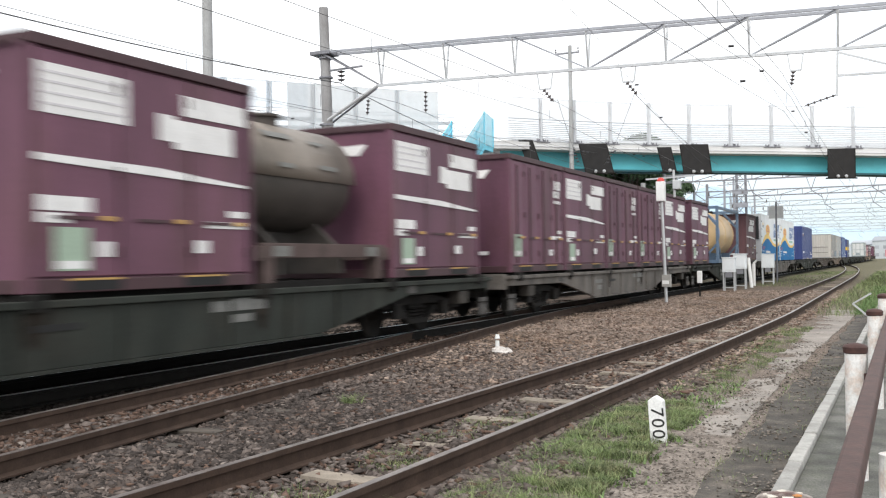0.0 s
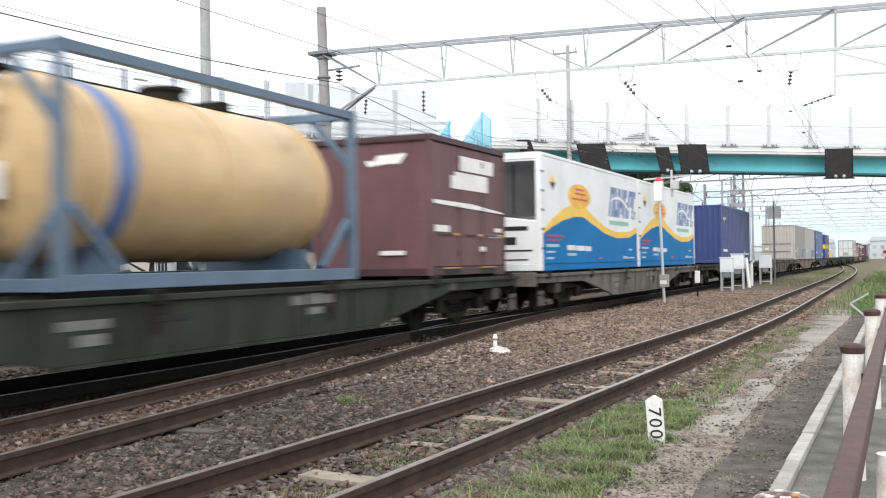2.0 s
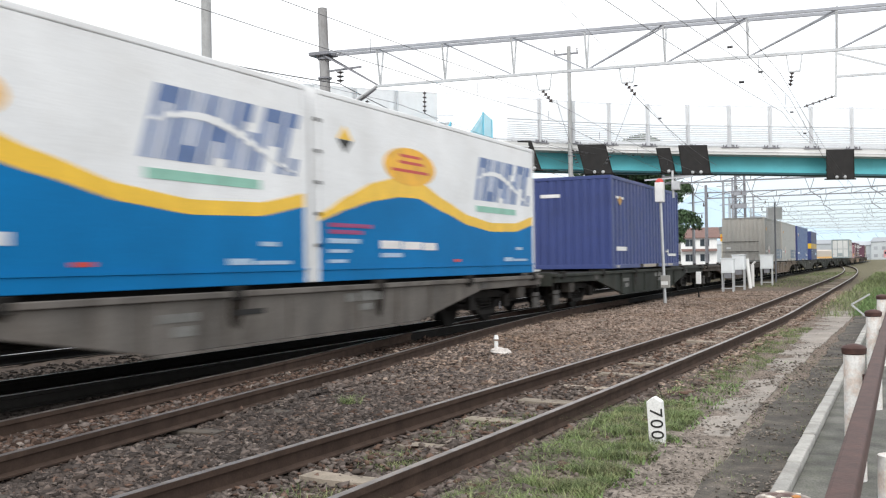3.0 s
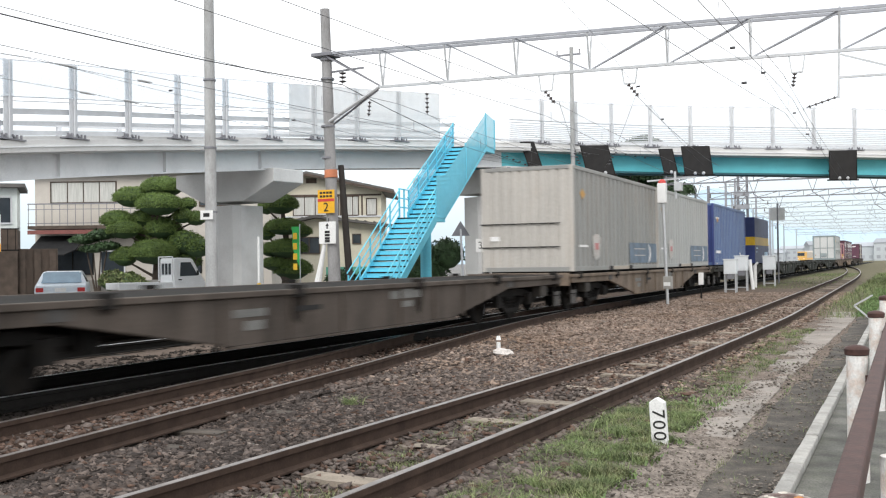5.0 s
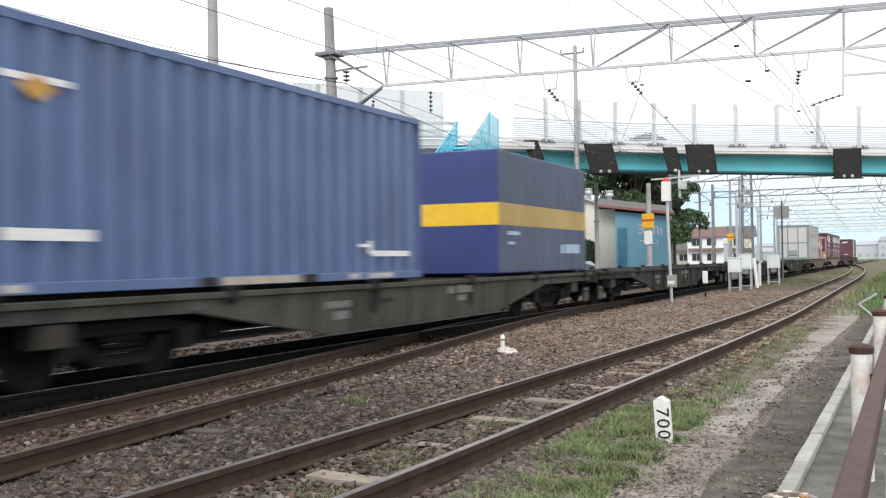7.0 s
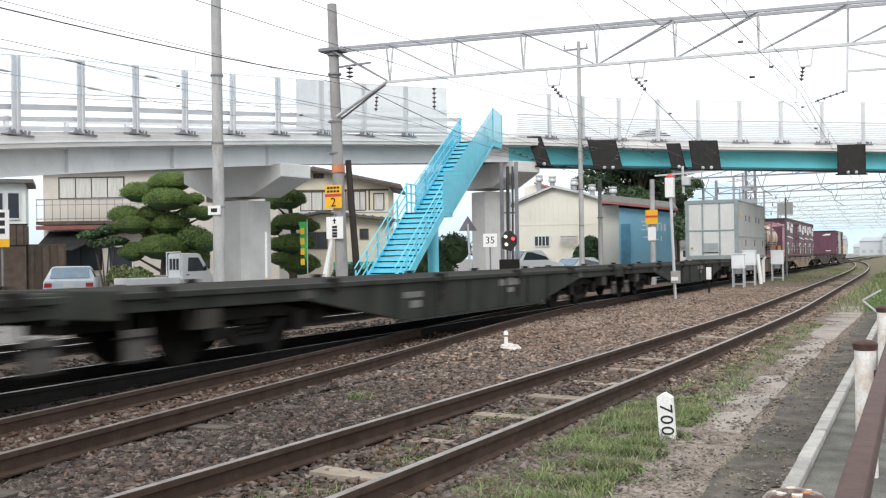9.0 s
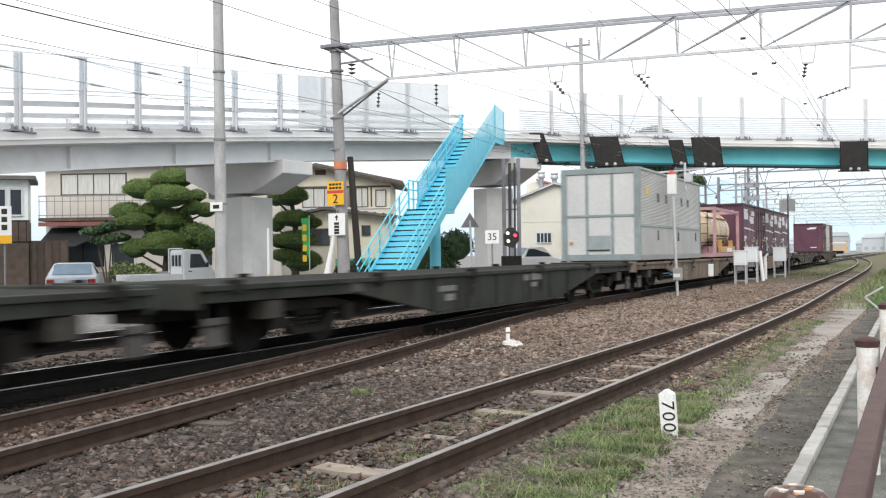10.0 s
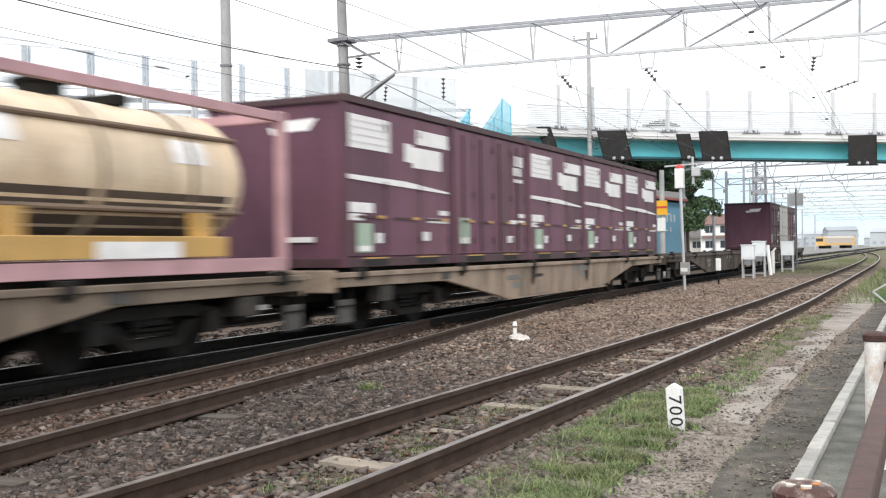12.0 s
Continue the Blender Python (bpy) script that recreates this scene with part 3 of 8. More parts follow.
def grit_places(rng, count):
    y = 4.2 + 22 * rng.random(count) ** 1.5
    x = rng.uniform(6.9, 8.22, count)
    return np.stack([x, y, bed_height(x, y) + .008], 1)


scatter_stones("loose_grit", 17000, 7, grit_places, .003, .013, "loose grit and pebbles on the dirt path", mat("dusty_pebble", (.225, .195, .170), .95, var=.1, island=.45))


def pebble_places(rng, count):
    y = 4.4 + 14 * rng.random(count) ** 1.4
    x = rng.uniform(7.1, 8.2, count)
    keep = np.array([noise.noise((a * 2.2, b * 1.4, 9)) > rng.normal(0, .25) for a, b in zip(x, y)])
    x, y = x[keep], y[keep]
    return np.stack([x, y, np.full(len(x), -.170)], 1)


scatter_stones("path_pebbles", 5200, 24, pebble_places, .004, .019, "scattered pebbles on the dirt and asphalt", mat("grey_brown_pebble", (.15, .128, .108), .95, var=.2, island=.6))


# ---------- concrete path, kerb and pavement beside the siding ----------
def build_verge():
    walkway = solo("pavement", Shape().box(7.1, 8, -.34, 7.7, 31, -.26), CONCRETE, "old dusty concrete slab path beside the siding", "pavement", kind="structure")
    slab_m = mat("dusty_concrete_slab", (.262, .234, .208), .95, var=.25, scale=2.6, stain=(.225, .192, .166), stain_amount=1.0, rand=.06, grain=.2, gscale=120, bump=.3)
    y = 8.6
    while y < 29:
        ln = random.uniform(.86, 1.6)
        x0, x1 = 7.22 - .006 * (y - 9) + random.uniform(-.03, .03), 7.62 + max(0, y - 13) * .014 + random.uniform(-.02, .02)
        k = random.uniform(.0, .06)
        s = Shape().extrude([(x0, y + k), (x1, y), (x1, y + ln), (x0 + random.uniform(-.03, .03), y + ln - .01), (x0 + random.uniform(-.05, .02), y + ln * .5)], -.24, -.176 + random.uniform(-.006, .004), "z")
        part("slab", s, slab_m, walkway, bevel=.01)
        y += ln + .003
    strip = Shape()
    n = 200
    pts = [(7.86 + .10 * noise.noise((i * .25, 2, 0)) + .05 * noise.noise((i * .9, 5, 0)) - (.10 if i < 30 else 0), 4 + i * .3) for i in range(n)]
    strip.extrude(pts + [(8.20, 4 + (n - 1) * .3), (8.20, 4)], -.30, -.176, "z")
    solo("asphalt_strip", strip, mat("dark_dusty_asphalt", (.060, .053, .045), .95, var=.4, scale=3.2, stain=(.165, .138, .112), stain_amount=.9, grain=.35, gscale=90, bump=.6), "dark dusty asphalt strip along the kerb", "pavement", kind="structure")
    kerb = solo("kerb", Shape().box(8.205, -6, -.32, 8.31, 60, -.20), CONCRETE, "long grey concrete kerb", "kerb", kind="structure")
    KERB_M = mat("stained_kerb_concrete", (.36, .352, .33), .85, var=.18, scale=5, stain=(.24, .225, .2), stain_amount=.7, rand=.12)
    y = -6.0
    while y < 34:
        part("kerb_stone", Shape().box(8.209, y, -.20, 8.306, y + .592 + random.uniform(-.006, .004), -.105 + random.uniform(-.006, .006)), KERB_M, kerb, bevel=.012)
        y += .605
    GUTTER_M = mat("mossy_gutter_concrete", (.115, .113, .100), .9, var=.45, scale=3, stain=(.085, .088, .066), stain_amount=.95, grain=.3, gscale=70, bump=.4)
    gutter = Shape().box(8.31, -6, -.36, 9.4, 60, -.16)
    solo("gutter", gutter, GUTTER_M, "grey concrete gutter behind the kerb", "gutter", kind="structure")


build_verge()


# ---------- overpass ----------
EDGE = [(-11.9, 6, 3.4), (-11.95, 14, 4.05), (-12.1, 21.7, 4.9), (-12.2, 27, 5.45), (-11.45, 32.9, 6.0), (-9.8, 38.4, 6.4), (-7.6, 43.0, 6.7), (-4.7, 47.6, 6.84), (-1.55, 50.2, 6.8), (1.4, 51.6, 6.72), (6.8, 54.1, 6.55), (14, 57.5, 6.3), (26, 63, 5.9)]


def build_overpass():
    path = spline(EDGE, .5)
    ns = rights(path)
    dist = [0]
    for a, b in zip(path, path[1:]):
        dist.append(dist[-1] + (b - a).length)
    bridge = thing("overpass", pose(0, 0, 0), "grey concrete road overpass with turquoise steel girders and railings", "bridge", kind="structure")
    steel_from = next(i for i, p in enumerate(path) if p.y > 43.2)
    part("deck", Shape().sweep(path, ns, [(0, 0), (0, -.33), (-.35, -.36), (-5.6, -.36), (-5.6, 0), (-5.2, .12), (-.4, .12), (-.3, 0)]), PALE_CONCRETE, bridge)
    part("edge_drip", Shape().sweep(path, ns, [(.03, -.16), (.03, -.20), (-.05, -.20), (-.05, -.16)]), GIRDER_GREY, bridge)
    for off in (-.75, -2.8, -4.9):
        for i0, i1, m, deep in ((0, steel_from + 1, GIRDER_GREY, .66), (steel_from, len(path), GIRDER_CYAN, .78)):
            seg, sn = path[i0:i1], ns[i0:i1]
            deep = deep if off > -1 else deep - .26
            part("girder", Shape().sweep(seg, sn, [(off, -.36), (off, -.36 - deep), (off - .03, -.36 - deep), (off - .03, -.36)]), m, bridge)
            # turquoise spans get their underside shade from a darker colour
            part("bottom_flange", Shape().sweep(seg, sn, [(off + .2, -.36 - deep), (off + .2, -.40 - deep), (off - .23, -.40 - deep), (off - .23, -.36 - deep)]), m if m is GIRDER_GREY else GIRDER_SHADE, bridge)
    part("lower_bearer", Shape().sweep(path[steel_from + 6:], ns[steel_from + 6:], [(-.55, -1.19), (-.55, -1.23), (-.95, -1.23), (-.95, -1.19)]), GIRDER_SHADE, bridge, "protective soffit over the wires in the shaded girder colour")
    start = next(d for d, p in zip(dist, path) if p.y > 19.3)
    nxt, k, i, turned = start - 2.34 * 6, 0, 0, False
    while nxt < dist[-1]:
        while dist[i + 1] < nxt:
            i += 1
        p = path[i].lerp(path[i + 1], (nxt - dist[i]) / (dist[i + 1] - dist[i]))
        n = ns[i]
        nxt += 2.34 if p.y < 41 else 2.03
        if 39.5 < p.y < 43:
            continue
        if p.y >= 43 and not turned:
            # the steel spans carry their own set of posts
            nxt, turned = nxt - .38, True
            continue
        k += 1
        post = Shape()
        a = p + n * -.15
        yaw = Vector((-n.y, n.x, 0))
        for dx in (-.085, .085):
            post.bar(a + yaw * dx, a + yaw * dx + Vector((0, 0, 2.12)), .035, .12)
        post.bar(a, a + Vector((0, 0, 2.12)), .15, .02)
        rp = part("railing_post", post, RAILING, bridge)
        foot = Shape()
        foot.bar(a - yaw * .42 + n * .05 + Vector((0, 0, .02)), a + yaw * .42 + n * .05 + Vector((0, 0, .02)), .30, .04)
        for dx in (-.32, -.18, .18, .32):
            foot.tube(a + yaw * dx + n * .12, a + yaw * dx + n * .12 + Vector((0, 0, .15)), .032, n=6)
        for sg in (-1, 1):
            q = a + yaw * .10 * sg
            foot.bar(q + Vector((0, 0, .16)), q + yaw * .16 * sg + Vector((0, 0, .03)), .1, .05)
        part("bolted_foot", foot, GALV_DARK, rp, "grey bolted foot of a railing post")
        part("parapet_post", Shape().bar(p + n * -5.3, p + n * -5.3 + Vector((0, 0, .95)), .14), RAILING, bridge)
        if p.y < 34 and k % 2 == 0:
            part("web_stiffener", Shape().bar(p + n * -.69 + Vector((0, 0, -.36)), p + n * -.69 + Vector((0, 0, -1.02)), .14, .04), GIRDER_GREY, bridge)
    solid = [i for i, p in enumerate(path) if 31.5 < p.y < 40.3]
    steel = [i for i, p in enumerate(path) if p.y > 43]
    ramp_part = [i for i, p in enumerate(path) if p.y <= 41]

    def run(idx, off, z, w, h, m, name):
        seg = [path[i] for i in idx]
        sn = [ns[i] for i in idx]
        part(name, Shape().sweep(seg, sn, [(off - w / 2, z), (off - w / 2, z + h), (off + w / 2, z + h), (off + w / 2, z)]), m, bridge)

    for z, h in ((.12, .05), (1.02, .025), (1.13, .025), (2.1, .02)):
        run(ramp_part, -.15, z, .04, h, RAILING, "railing_bar")
    for z, h in ((.16, .09), (.40, .12), (.70, .15)):
        run(ramp_part, -.30, z, .06, h, RAILING, "guard_beam")
    for z in (.3, .5, .78):
        run(range(len(path)), -5.3, z, .06, .13, RAILING, "parapet_rail")
    for z in (.10, .19, .28, .37, .46, .55, .64, .73, .82, .94, 1.06):
        run(steel, -.15, z, .05, .045, RAILING, "railing_bar")
    run(steel, -.15, 2.05, .04, .03, RAILING, "railing_bar")
    run(solid, -.10, .2, .012, 1.9, PANEL_SOLID, "windbreak_panel")
    run(steel, -.10, 1.1, .012, .95, PANEL_CLEAR, "noise_panel")
    run([i for i in ramp_part if path[i].y < 33], -.10, 1.15, .006, .95, PANEL_MESH, "fence_mesh")

    def pier(i, half, width, reach):
        p, n = path[i], ns[i]
        along = Vector((-n.y, n.x, 0))
        c = p + n * -2.8
        cap = Shape()
        prof = [(-reach, -1.06), (-reach, -1.55), (-1.1, -2.2), (1.1, -2.2), (2.65, -1.55), (2.65, -1.06)]
        vs = [c + n * s + along * d + Vector((0, 0, z)) for d in (-half, half) for s, z in prof]
        m = len(prof)
        cap.add(vs, [(j, (j + 1) % m, m + (j + 1) % m, m + j) for j in range(m)] + [tuple(range(m)), tuple(range(m, 2 * m))])
        part("pier_cap", cap, PALE_CONCRETE, bridge, bevel=.03)
        col = Shape()
        vs = [Vector((c.x, c.y, z)) + n * s * width + along * d * .8 for z in (-.2, p.z - 2.34) for s, d in ((-1, -.7), (-.7, -1), (.7, -1), (1, -.7), (1, .7), (.7, 1), (-.7, 1), (-1, .7))]
        col.add(vs, [(j, (j + 1) % 8, 8 + (j + 1) % 8, 8 + j) for j in range(8)] + [tuple(range(8)), tuple(range(8, 16))])
        part("pier_column", col, PALE_CONCRETE, bridge)

    for y0, wd, reach in ((31.5, .74, 2.6), (43.5, .72, 4.9)):
        i = next(j for j, p in enumerate(path) if p.y > y0)
        pier(i, .8, wd, reach)
    return bridge


build_overpass()
# ---------- the freight train ----------
FLOOR = 1.03
PITCH = 20.45
FIRST = 30.1
RUNNING = []


def passed(t):
    """Metres that the train has come; it slows a little."""
    return .523 + 19.554 * t + .00395 * t * t - .001725 * t ** 3


AFTER = {2: .28, 4: .55, 5: .70}


def centre(n):
    return FIRST + PITCH * (n - 2) + AFTER.get(n, 0)


def on_train(ob, s, z):
    ob.matrix_world = pose(MAIN_X, s, z)
    RUNNING.append((ob, s, z))
    return ob


def flat_wagon(paint, label):
    w = thing("container_wagon", pose(0, 0, 0), label, "freight wagon", "flat wagons of the train")
    for sx in (-1, 1):
        x0, x1 = (1.18, 1.27) if sx > 0 else (-1.27, -1.18)
        out = [(-9.75, -.20), (-9.75, -.34), (-6.2, -.36), (-3.4, -.80), (3.4, -.80), (6.2, -.36), (9.75, -.34), (9.75, -.20)]
        part("side_sill", Shape().extrude(out, x0, x1), paint, w, bevel=.01)
        part("sill_flange", Shape().box(x0 - .05 * (sx < 0), -9.8, -.20, x1 + .05 * (sx > 0), 9.8, -.125), paint, w, bevel=.01)
        part("lower_flange", Shape().bar((sx * 1.25, -3.4, -.815), (sx * 1.25, 3.4, -.815), .16, .03), paint, w)
        xo = sx * 1.275
        part("sill_opening", Shape().box(min(xo, xo + sx * .004), -1.9, -.43, max(xo, xo + sx * .004), -1.28, -.36), BLACK, w, "dark slot cut in the sill")
        for y, ln, zz, hh in ((1.41, 1.1, -.31, .13), (1.45, .4, -.25, .05), (1.45, .42, -.47, .10), (-3.0, .7, -.40, .10), (-2.9, .4, -.56, .12)):
            part("stencil_marking", Shape().box(min(xo, xo + sx * .003), y - ln / 2, zz - hh / 2, max(xo, xo + sx * .003), y + ln / 2, zz + hh / 2), mat_marking, w, "worn pale stencilled marking bars")
        for y in (-3.6, -2.1, -.7, 1.2, 2.5, 3.8):
            part("web_stiffener", Shape().box(min(xo, xo + sx * .035), y - .012, -.79, max(xo, xo + sx * .035), y + .012, -.17), paint, w)
        for y in (-9.2, -5.55, -1.9, 1.9, 5.55, 9.2):
            part("lock_bracket", Shape().box(min(sx * 1.2, sx * 1.33), y - .11, -.24, max(sx * 1.2, sx * 1.33), y + .11, -.065), STEEL_DARK, w, bevel=.01)
        for y, w_, dz in ((-5.55, .30, .10), (-1.9, .42, .40), (1.9, .34, .46), (5.55, .30, .08)):
            part("grime_streak", Shape().extrude([(y - w_ * .5, -.21), (y + w_ * .5, -.21), (y + w_ * .34, -.21 - dz * .6), (y + w_ * .12, -.21 - dz), (y - w_ * .2, -.21 - dz * .85), (y - w_ * .4, -.21 - dz * .4)], min(xo, xo + sx * .002), max(xo, xo + sx * .002)), GRIME, w, "dark greasy streak below a lock")
        for y in (-9.55, 9.55):
            st = Shape()
            for d in (-.18, .18):
                st.bar((sx * 1.2, y + d, -.34), (sx * 1.2, y + d, -.86), .03)
            st.box(min(sx * 1.1, sx * 1.26), y - .2, -.88, max(sx * 1.1, sx * 1.26), y + .2, -.86)
            st.box(min(sx * 1.1, sx * 1.26), y - .2, -.62, max(sx * 1.1, sx * 1.26), y + .2, -.60)
            step = part("step", st, STEEL_DARK, w)
            for d in (-.19, .015):
                part("foot_plate", Shape().box(min(sx * 1.21, sx * 1.235), y + d, -.855, max(sx * 1.21, sx * 1.235), y + d + .175, -.52), STEP_PLATE, step, "worn pale grey foot plate")
        for y in (-8.55, 8.35):
            part("end_box", Shape().box(min(sx * 1.02, sx * 1.245), y, -.60, max(sx * 1.02, sx * 1.245), y + .42, -.36), TAN_BOX, w, "dirty dark brown equipment box", bevel=.012)
        for y in (-6.4, 6.1):
            part("valve_plate", Shape().box(min(sx * 1.2, sx * 1.285), y, -.33, max(sx * 1.2, sx * 1.285), y + .34, -.18), STEP_PLATE, w, "pale worn plate")
    part("centre_sill", Shape().box(-.25, -9.7, -.60, .25, 9.7, -.14), STEEL_DARK, w)
    for y in [-9.7 + 1.94 * i for i in range(11)]:
        part("cross_member", Shape().box(-1.18, y - .08, -.26, 1.18, y + .08, -.157), STEEL_DARK, w)
    part("deck_plate", Shape().box(-1.17, -9.72, -.150, 1.17, 9.72, -.130), STEEL_DARK, w)
    for y in (-9.8, 9.8):
        part("end_beam", Shape().box(-1.2, y - .06, -.42, 1.2, y + .06, -.09), paint, w, bevel=.02)
        part("coupler", Shape().box(-.12, min(y, y * 1.06), -.40, .12, max(y, y * 1.06), -.12), STEEL_DARK, w, bevel=.03)
    for y in (-7.1, 7.1):
        bogie = Shape()
        for sx in (-1, 1):
            x0, x1 = (.86, 1.0) if sx > 0 else (-1.0, -.86)
            bogie.extrude([(-1.3, -.60), (-1.3, -.70), (-.55, -.64), (.55, -.64), (1.3, -.70), (1.3, -.60), (.6, -.50), (-.6, -.50)], x0, x1)
            bogie.extrude([(-.75, -.70), (-.42, -.98), (.42, -.98), (.75, -.70), (.62, -.68), (.34, -.90), (-.34, -.90), (-.62, -.68)], x0, x1)
            for d in (-.95, .95):
                bogie.box(min(sx * .98, sx * 1.1), d - .14, -.86, max(sx * .98, sx * 1.1), d + .14, -.6)
            for d in (-.2, 0, .2):
                for k in range(4):
                    bogie.tube((sx * .93, d, -.90 + k * .06), (sx * .93, d, -.865 + k * .06), .085, n=8)
        bogie.box(-.95, -.28, -.72, .95, .28, -.45)
        b = part("bogie", bogie, STEEL_DARK, w, "dark dirty cast steel bogie")
        b.location = (0, y, .10)
        for d in (-.95, .95):
            s = Shape().tube((-.6, 0, 0), (.6, 0, 0), .07, n=10)
            for sx in (-1, 1):
                s.lathe([(.06, .50 * sx), (.10, .54 * sx), (.38, .545 * sx), (.43, .52 * sx), (.43, .60 * sx), (.38, .60 * sx), (.33, .575 * sx), (.14, .575 * sx), (.12, .63 * sx), (.05, .63 * sx)], (0, 0, 0), "x", 20)
            ws = part("wheelset", s, STEEL_DARK, b, smooth=True)
            ws.location = (0, d, -FLOOR + .27)
        part("brake_cylinder", Shape().box(-.9, -1.75, -.75, -.5, -1.5, -.5), STEEL_DARK, b)
        part("brake_box", Shape().box(.5, 1.5, -.78, .95, 1.85, -.5), STEEL_DARK, b)
    return w


CREST_PALE = mat("faded_white_crest", (.50, .49, .46), .6, var=.2, scale=6, stain=(.42, .25, .24), stain_amount=.7, bump=0)
TAN_BOX_PALE = mat("dirty_tan_cabinet", (.22, .165, .115), .7, var=.25, scale=4, stain=(.10, .075, .055), stain_amount=.7)
STRAP_DARK = mat("dark_brown_shell", (.075, .055, .042), .75, var=.35, scale=2.5, stain=(.16, .115, .08), stain_amount=.5)
STRAP = mat("dull_brown_strap", (.17, .12, .085), .7, var=.2, stain=(.3, .23, .16))
NAVY_SIDE = mat("dull_navy_side", (.070, .085, .150), .6, var=.15, scale=1, stain=(.11, .12, .15), stain_amount=.6)
BAND_SIDE = mat("dull_yellow_band", (.46, .32, .10), .6, var=.15, scale=1, stain=(.32, .24, .12), stain_amount=.5)
DULL_MAGENTA = mat("dull_magenta_print", (.30, .05, .16), .6, var=.15, bump=0)
PRINT_GREY = mat("faint_grey_print", (.60, .58, .60), .6, var=.2, scale=30, bump=0)
DARK_MESH = mat("dark_grey_radiator_mesh", (.045, .046, .048), .6, var=.2, scale=2, bump=0)
PALE_MARK = mat("pale_blue_lettering", (.36, .50, .64), .5, var=.2, scale=12, bump=0)
TAN_BOX = mat("dirty_brown_box", (.052, .046, .040), .7, var=.25, scale=5, stain=(.03, .027, .024), stain_amount=.8, spec=.2)
STEP_PLATE = mat("worn_grey_step_plate", (.095, .090, .086), .7, var=.3, scale=5, stain=(.05, .043, .038), stain_amount=.7, spec=.2)
NAVY_FADED = mat("faded_dark_square", (.07, .085, .12), .6, bump=0)
AMBER = mat("amber_paint", (.50, .30, .09), .55, var=.15, stain=(.3, .2, .1))
GRIME = mat("greasy_dark_grime", (.022, .018, .015), .85, var=.4, scale=8, stain=(.06, .048, .038), stain_amount=.7, bump=0, spec=.1)
CRADLE = mat("dirty_brown_cradle_paint", (.105, .075, .070), .75, var=.25, scale=2.5, stain=(.06, .045, .04), stain_amount=.7, spec=.2)
JACKET = mat("dirty_tan_grey_jacket", (.21, .178, .148), .55, var=.3, scale=1.8, stain=(.09, .075, .062), stain_amount=.8, stretch=(1, 1, .4))
mat_marking = mat("faded_stencil_paint", (.17, .17, .16), .7, var=.25, scale=9, stain=(.12, .11, .10), stain_amount=.9, bump=0)

WAGONS = {}


def put_wagon(n, paint, words_):
    if words_ not in WAGONS:
        ob = WAGONS[words_] = flat_wagon(paint, words_)
    else:
        ob = copy_thing(WAGONS[words_], pose(0, 0, 0))
    on_train(ob, centre(n), FLOOR + .06)


def decal(ob, name, y0, z0, y1, z1, m, face=1.225, label="", end=False):
    """A flat marking on the long side that faces the siding, or on the leading end."""
    e = .004
    if end:
        return part(name, Shape().box(y0, -e, z0, y1, 0, z1), m, ob, label)
    return part(name, Shape().box(face, y0, z0, face + e, y1, z1), m, ob, label)


